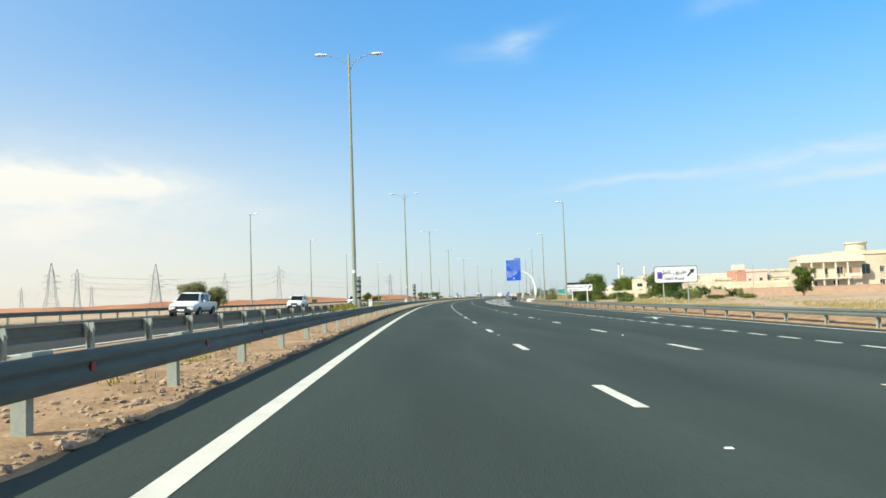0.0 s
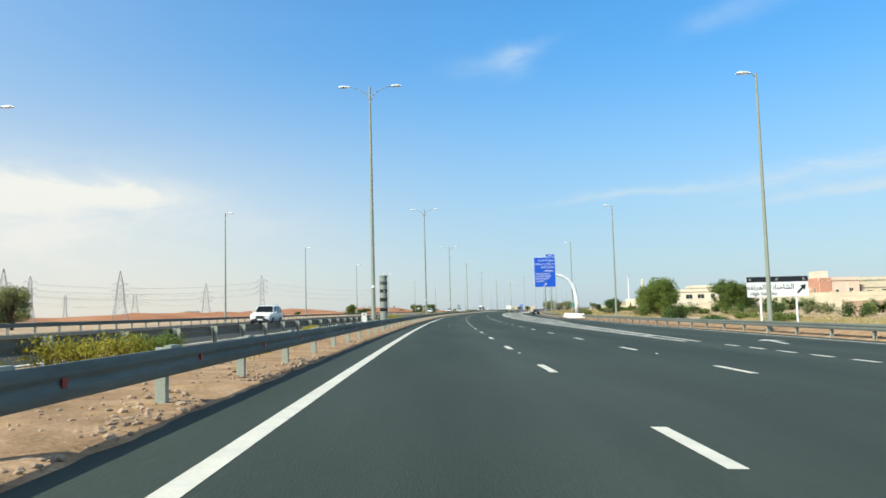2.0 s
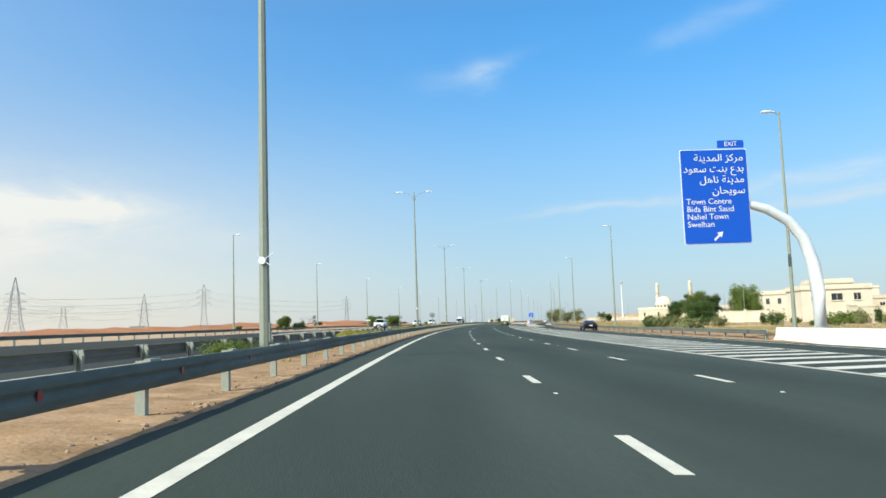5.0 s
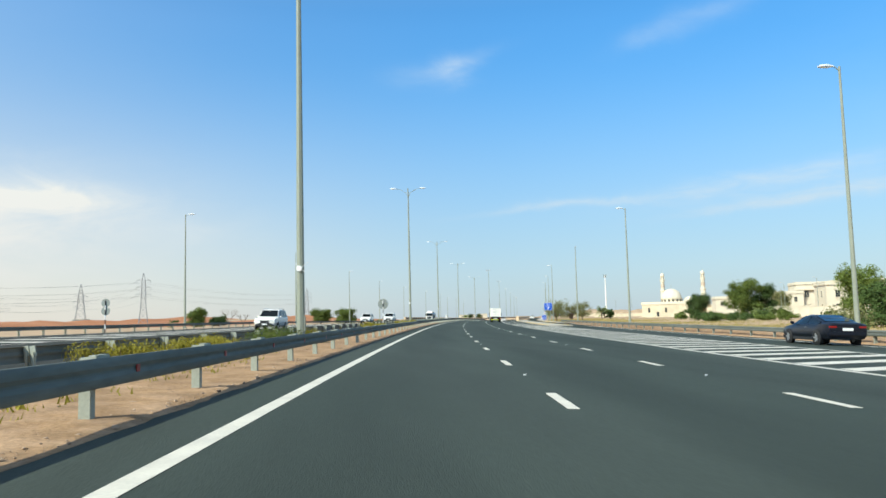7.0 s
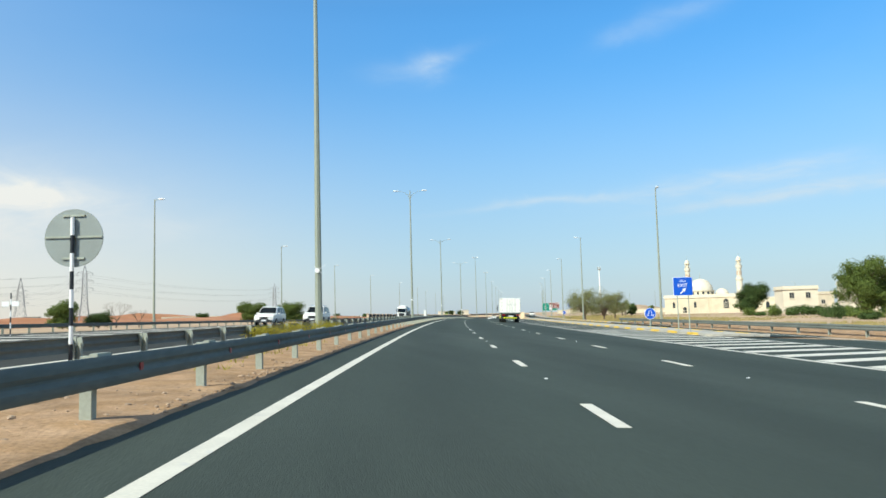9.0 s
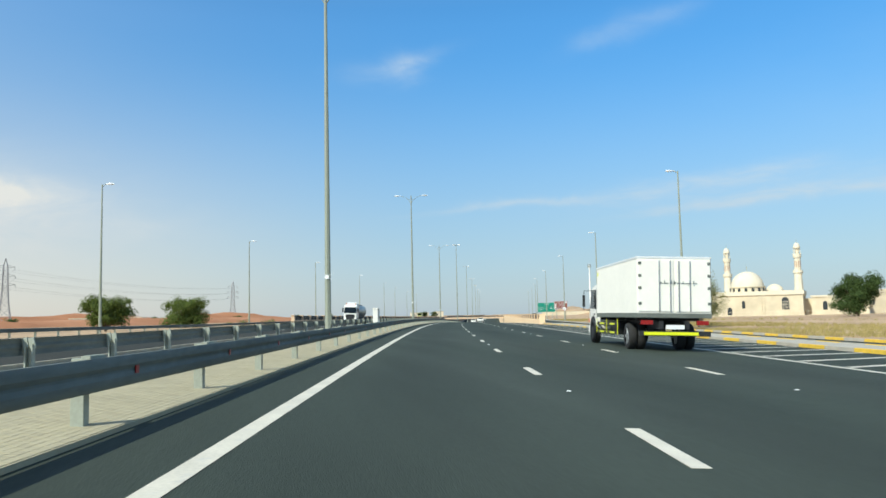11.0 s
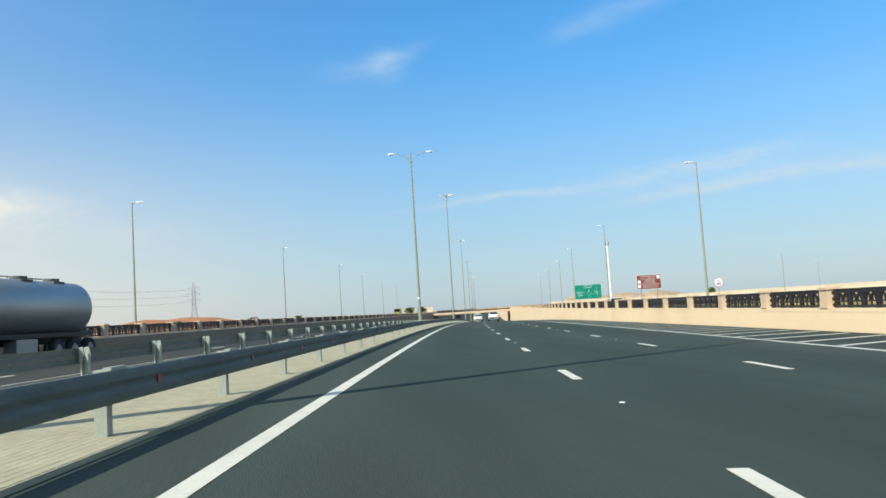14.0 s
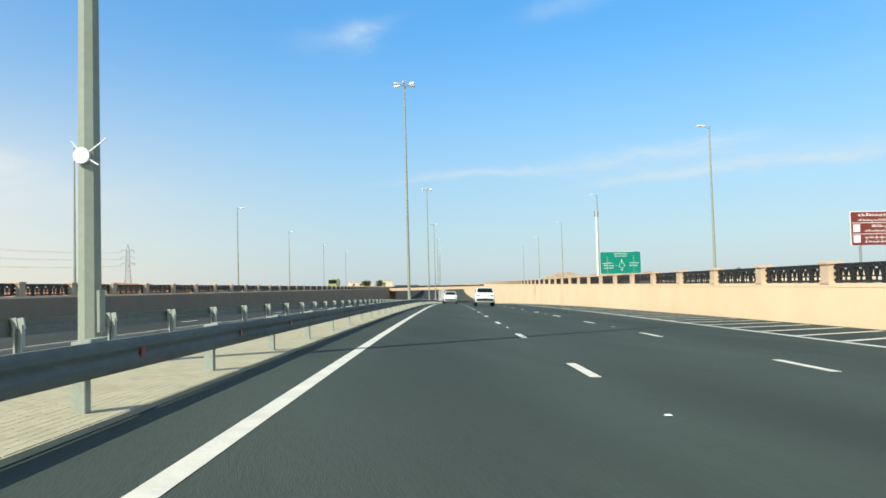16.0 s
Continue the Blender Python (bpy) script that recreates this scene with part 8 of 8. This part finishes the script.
minaret(mq, 5.0, 20.5, 22.9)
minaret(mq, 26.0, 13.8, 22.9)
bm = bmesh.new()
for k in range(30):
    add_tube(bm, [(-2 + k * 1.1, -2.5, -0.6), (-2 + k * 1.1, -2.5, 1.5)], 0.04, 5)
add_box(bm, -2, 30, -2.54, -2.46, 1.35, 1.42)
add_box(bm, -2, 30, -2.54, -2.46, 0.2, 0.27)
child("front_fence", bm_mesh("front_fence", bm, CREAM_PALE), mq)

# ---- phone mast, far lamps, power line ----
ct = tagged(holder("phone_mast", pose(256.0, 968.0, -1.2)), "tall white phone mast with antennas at its top", "mast")
bm = bmesh.new()
add_tube(bm, [(0, 0, -0.5), (0, 0, 20), (0, 0, 38)], [0.75, 0.6, 0.45], 14)
child("shaft", bm_mesh("shaft", bm, BARRIER_WHITE), ct)
for k in range(6):
    bm = bmesh.new()
    a = radians(60 * k)
    add_box(bm, -0.25, 0.25, -0.12, 0.12, 37.2, 40.2, 0.03)
    child("antenna", bm_mesh("antenna", bm, SIGN_BACK if k % 2 else SIGN_WHITE), ct, m=pose(1.1 * math.cos(a), 1.1 * math.sin(a), 0, 0, 0, 60 * k))
bm = bmesh.new()
add_tube(bm, [(0, 0, 38.0), (0, 0, 38.3)], [1.2, 1.2], 12)
child("platform", bm_mesh("platform", bm, GALV_POST), ct)

STEEL_FAR = material("pylon_steel", (0.30, 0.30, 0.31), 0.6, 0.3, vary=0.05)


def pylon_meshes(h, kind):
    """Angle towers stand on splayed legs under a long peak; line towers are slim, with three pairs of arms."""
    spread = {"angle": ((0, 0.150), (0.30, 0.088), (0.58, 0.062), (0.72, 0.052), (1.0, 0.004)),
              "line": ((0, 0.088), (0.36, 0.048), (0.60, 0.036), (0.86, 0.030), (1.0, 0.003)),
              "low": ((0, 0.170), (0.45, 0.100), (0.80, 0.060), (1.0, 0.055))}[kind]

    def half(z):
        return lerp_table(spread, z / h) * h

    levels = {"angle": (0, 0.18, 0.32, 0.45, 0.58, 0.65, 0.72, 0.86, 1.0), "line": (0, 0.14, 0.26, 0.36, 0.45, 0.53, 0.60, 0.69, 0.78, 0.86, 1.0), "low": (0, 0.28, 0.55, 0.80, 1.0)}[kind]
    w = 0.30
    bm = bmesh.new()
    for a, b in zip(levels, levels[1:]):
        za, zb = a * h, b * h
        ra, rb = half(za), half(zb)
        ca = [(sx * ra, sy * ra, za) for sx, sy in ((-1, -1), (1, -1), (1, 1), (-1, 1))]
        cb = [(sx * rb, sy * rb, zb) for sx, sy in ((-1, -1), (1, -1), (1, 1), (-1, 1))]
        for k in range(4):
            q = (k + 1) % 4
            add_beam(bm, ca[k], cb[k], w)
            add_beam(bm, ca[k], cb[q], w * 0.45)
            add_beam(bm, ca[q], cb[k], w * 0.45)
            add_beam(bm, cb[k], cb[q], w * 0.45)
    tower_me = bm_mesh("lattice", bm, STEEL_FAR)
    bm, hang = bmesh.new(), bmesh.new()
    for f, reach in ARMS[kind]:
        z = f * h
        for s in (-1, 1):
            tip = (s * reach * h, 0, z + 0.012 * h)
            for sy in (-1, 1):
                add_beam(bm, (s * half(z), sy * half(z), z), tip, w * 0.55)
                add_beam(bm, (s * half(z), sy * half(z), z + 0.04 * h), tip, w * 0.55)
            add_tube(hang, [tip, (tip[0], 0, tip[2] - (0.05 * h if kind == "line" else 0.02 * h))], 0.16, 6)
    return tower_me, bm_mesh("cross_arms", bm, STEEL_FAR), bm_mesh("insulators", hang, STEEL_FAR)


ARMS = {"angle": ((0.47, 0.15), (0.59, 0.17), (0.72, 0.14)), "line": ((0.60, 0.13), (0.73, 0.13), (0.86, 0.12)), "low": ((0.66, 0.55), (0.98, 0.36))}
SITES = [(-345.6, 737.4, 47.0, "angle"), (-307.8, 705.7, 38.5, "line"), (-556, 1327, 43.0, "line"), (-251.6, 747.8, 43.5, "angle"), (-293.3, 1179, 50.0, "angle"), (-182.7, 1018.8, 51.0, "line"), (-404, 1210, 37.0, "low"), (-49.6, 1382, 49.0, "line"), (-690, 1360, 43.0, "line")]
PYL = {}
for x, y, h, kind in SITES:
    if kind not in PYL:
        PYL[kind] = pylon_meshes(46.0, kind)
    th = tagged(holder("pylon", pose(x, y, -0.6, 0, 0, 12) @ Matrix.Scale(h / 46.0, 4)), {"angle": "grey lattice pylon on splayed legs with a tall peak", "line": "slim grey lattice pylon with three pairs of arms", "low": "short grey lattice pylon with two wide arms"}[kind], "pylon", group="power pylons")
    child("lattice", PYL[kind][0], th)
    child("cross_arms", PYL[kind][1], th)
    child("insulators", PYL[kind][2], th)


def wires(a, b, name="power_line"):
    th = tagged(holder(name, Matrix.Identity(4)), "sagging power cables between two pylons", "cable", group="power cables")
    rot = radians(12)
    for level in range(3):
        for s in (-1, 1):
            ends = []
            for x, y, h, kind in (SITES[a], SITES[b]):
                f, reach = ARMS[kind][min(level, len(ARMS[kind]) - 1)]
                r = s * reach * h
                ends.append(Vector((x + r * math.cos(rot), y + r * math.sin(rot), f * h - 2.0)))
            pts = []
            for i in range(17):
                t = i / 16
                q = ends[0].lerp(ends[1], t)
                q.z -= 22 * t * (1 - t)
                pts.append(tuple(q))
            bm = bmesh.new()
            add_tube(bm, pts, 0.05, 4)
            child("cable", bm_mesh("cable", bm, STEEL_FAR), th)


for a, b in ((3, 4), (4, 5), (5, 7), (0, 6), (1, 5), (2, 6), (8, 0)):
    wires(a, b)

# thin lamp posts and poles of streets among the houses
def far_lamp(x, y, h=9.0):
    th = tagged(holder("street_lamp", pose(x, y, plain(x - road_x(y), y) - 0.1, 0, 0, 200)), "slim grey lamp post on a side street", "street lamp", group="side street lamps")
    bm = bmesh.new()
    add_tube(bm, [(0, 0, -0.2), (0, 0, h)], [0.09, 0.05], 6)
    child("shaft", bm_mesh("shaft", bm, POLE_PAINT), th)
    bm = bmesh.new()
    add_tube(bm, [(0, 0, h), (0.4, 0, h + 0.25), (0.9, 0, h + 0.3)], 0.035, 5)
    add_box(bm, 0.8, 1.4, -0.12, 0.12, h + 0.24, h + 0.36, 0.03)
    child("arm", bm_mesh("arm", bm, LAMP_GREY), th)


for x, y in ((96, 214), (128, 330), (104, 300), (92, 356), (120, 420), (131, 452), (150, 486), (165, 545), (142, 596), (196, 690), (150, 640)):
    far_lamp(x, y)

# ---- dunes and far land ----
def dune(name, x0, y0, x1, y1, depth, h, seed, label, mat=DUNE):
    rng = random.Random(seed)
    verts, faces = [], []
    n, rows = 60, 7
    a, b = Vector((x0, y0)), Vector((x1, y1))
    side = Vector((-(b - a).y, (b - a).x)).normalized()
    for i in range(n + 1):
        t = i / n
        c = a.lerp(b, t)
        crest = h * (0.55 + 0.5 * noise.noise(Vector((t * 7 + seed, 0, 0))) + 0.25 * noise.noise(Vector((t * 23, seed, 0)))) * min(1, 6 * t, 6 * (1 - t))
        for j in range(rows):
            s = j / (rows - 1)
            z = max(crest, 0.05) * math.sin(math.pi * s) ** 0.8 if 0 < s < 1 else -1.2
            q = c + side * depth * s
            verts.append((q.x, q.y, z + 0.2))
    for i in range(n):
        for j in range(rows - 1):
            k = i * rows + j
            faces.append((k, k + rows, k + rows + 1, k + 1))
    ob = new(name, mesh_of(name, verts, faces, mat, True))
    return tagged(ob, label, "dune", kind="structure")


dune("dune_ridge", -620, 640, -20, 1120, 120, 7.0, 3, "long low ridge of red sand dunes")
dune("dune_ridge_far", -900, 900, 120, 1700, 200, 12.0, 8, "far low ridge of red sand dunes")
dune("dune_bank", -60, 560, 60, 900, 40, 3.6, 5, "low bank of red sand beyond the oncoming lanes")
dune("dune_west", -330, 820, 70, 1420, 90, 13.0, 11, "red dune ridge beyond the shaded brown retaining wall")
dune("sand_hill", 227, 1034, 290, 956, 70, 7.5, 2, "pale sand hill with a low wall", SAND)


def shed(x, y, w, d, h, mat, label, turn=0):
    th = tagged(holder("low_building", pose(x, y, -0.3, 0, 0, turn)), label, "building", group="far low buildings")
    child("wall", box_mesh("wall", [(0, w, 0, d, -1, h)], mat, 0.05), th)
    child("roof_edge", box_mesh("roof_edge", [(-0.3, w + 0.3, -0.3, d + 0.3, h, h + 0.3)], CREAM_PALE, 0.05), th)
    for k in range(int(w / 5)):
        child("window", box_mesh("window", [(2 + 5 * k, 3.6 + 5 * k, -0.06, 0.05, h * 0.4, h * 0.4 + 1.2)], GLASS_FAR), th)


shed(-440, 1580, 24, 10, 13, SIGN_BACK, "dark flat-roofed shed far off in the desert")
shed(-400, 1640, 60, 10, 6.0, CREAM, "low cream building far off in the desert")
shed(-66, 760, 30, 10, 3.2, CREAM_PALE, "long white building far off in the desert")
shed(138, 1132, 17, 9, 4.3, CREAM_PALE, "white flat-roofed building beyond the overpass")
shed(164, 1152, 9, 8, 5.2, CREAM_PALE, "small pale building between trees beyond the overpass")
shed(40, 1240, 30, 12, 2.0, CREAM_PALE, "white building far beyond the overpass")

# ---- pavers of the median: small blocks in running bond ----
def paver_faces(verts, faces, cx, cy, w, d, top, lean, turn=0.0, chamfer=0.004):
    """Block top with chamfered rim; the base stays in the mortar."""
    k = len(verts)
    c, s = math.cos(turn), math.sin(turn)
    for a, b in ((-1, -1), (1, -1), (1, 1), (-1, 1)):
        verts.append((cx + a * w * c - b * d * s, cy + a * w * s + b * d * c, top - 0.009 - BANK * a * w * lean))
    for a, b in ((-1, -1), (1, -1), (1, 1), (-1, 1)):
        verts.append((cx + a * (w - chamfer) * c - b * (d - chamfer) * s, cy + a * (w - chamfer) * s + b * (d - chamfer) * c, top - BANK * a * w * lean))
    faces.append((k + 4, k + 5, k + 6, k + 7))
    for i in range(4):
        j = (i + 1) % 4
        faces.append((k + i, k + j, k + 4 + j, k + 4 + i))


pv, pf = [], []
paver_faces(pv, pf, 0.0, 0.0, 0.0485, 0.0985, 0.0, 0.0)
ONE_PAVER = mesh_of("paver", pv, pf, PAVER)
rng = random.Random(5)
pv, pf = [], []
count = 0
for col in range(27):
    u = -1.255 - 0.1 * col
    for row in range(1700):
        y = 398.2 + 0.2 * row + (0.1 if col % 2 else 0.0)
        x = road_x(y) + u
        z = surface(u, y) + 0.045 + rng.uniform(-0.0008, 0.0008)
        if 452.0 < y < 456.0 and col < 15:
            child("paver", ONE_PAVER, median_bed, m=pose(x, y, z, 0, math.degrees(math.atan(BANK)), math.degrees(heading(y))))
        else:
            paver_faces(pv, pf, x, y, 0.0485, 0.0985, z, 1.0, heading(y))
tagged(child("paver_field", mesh_of("paver_field", pv, pf, PAVER), median_bed), "rows of small grey-beige concrete pavers", kind="stuff")
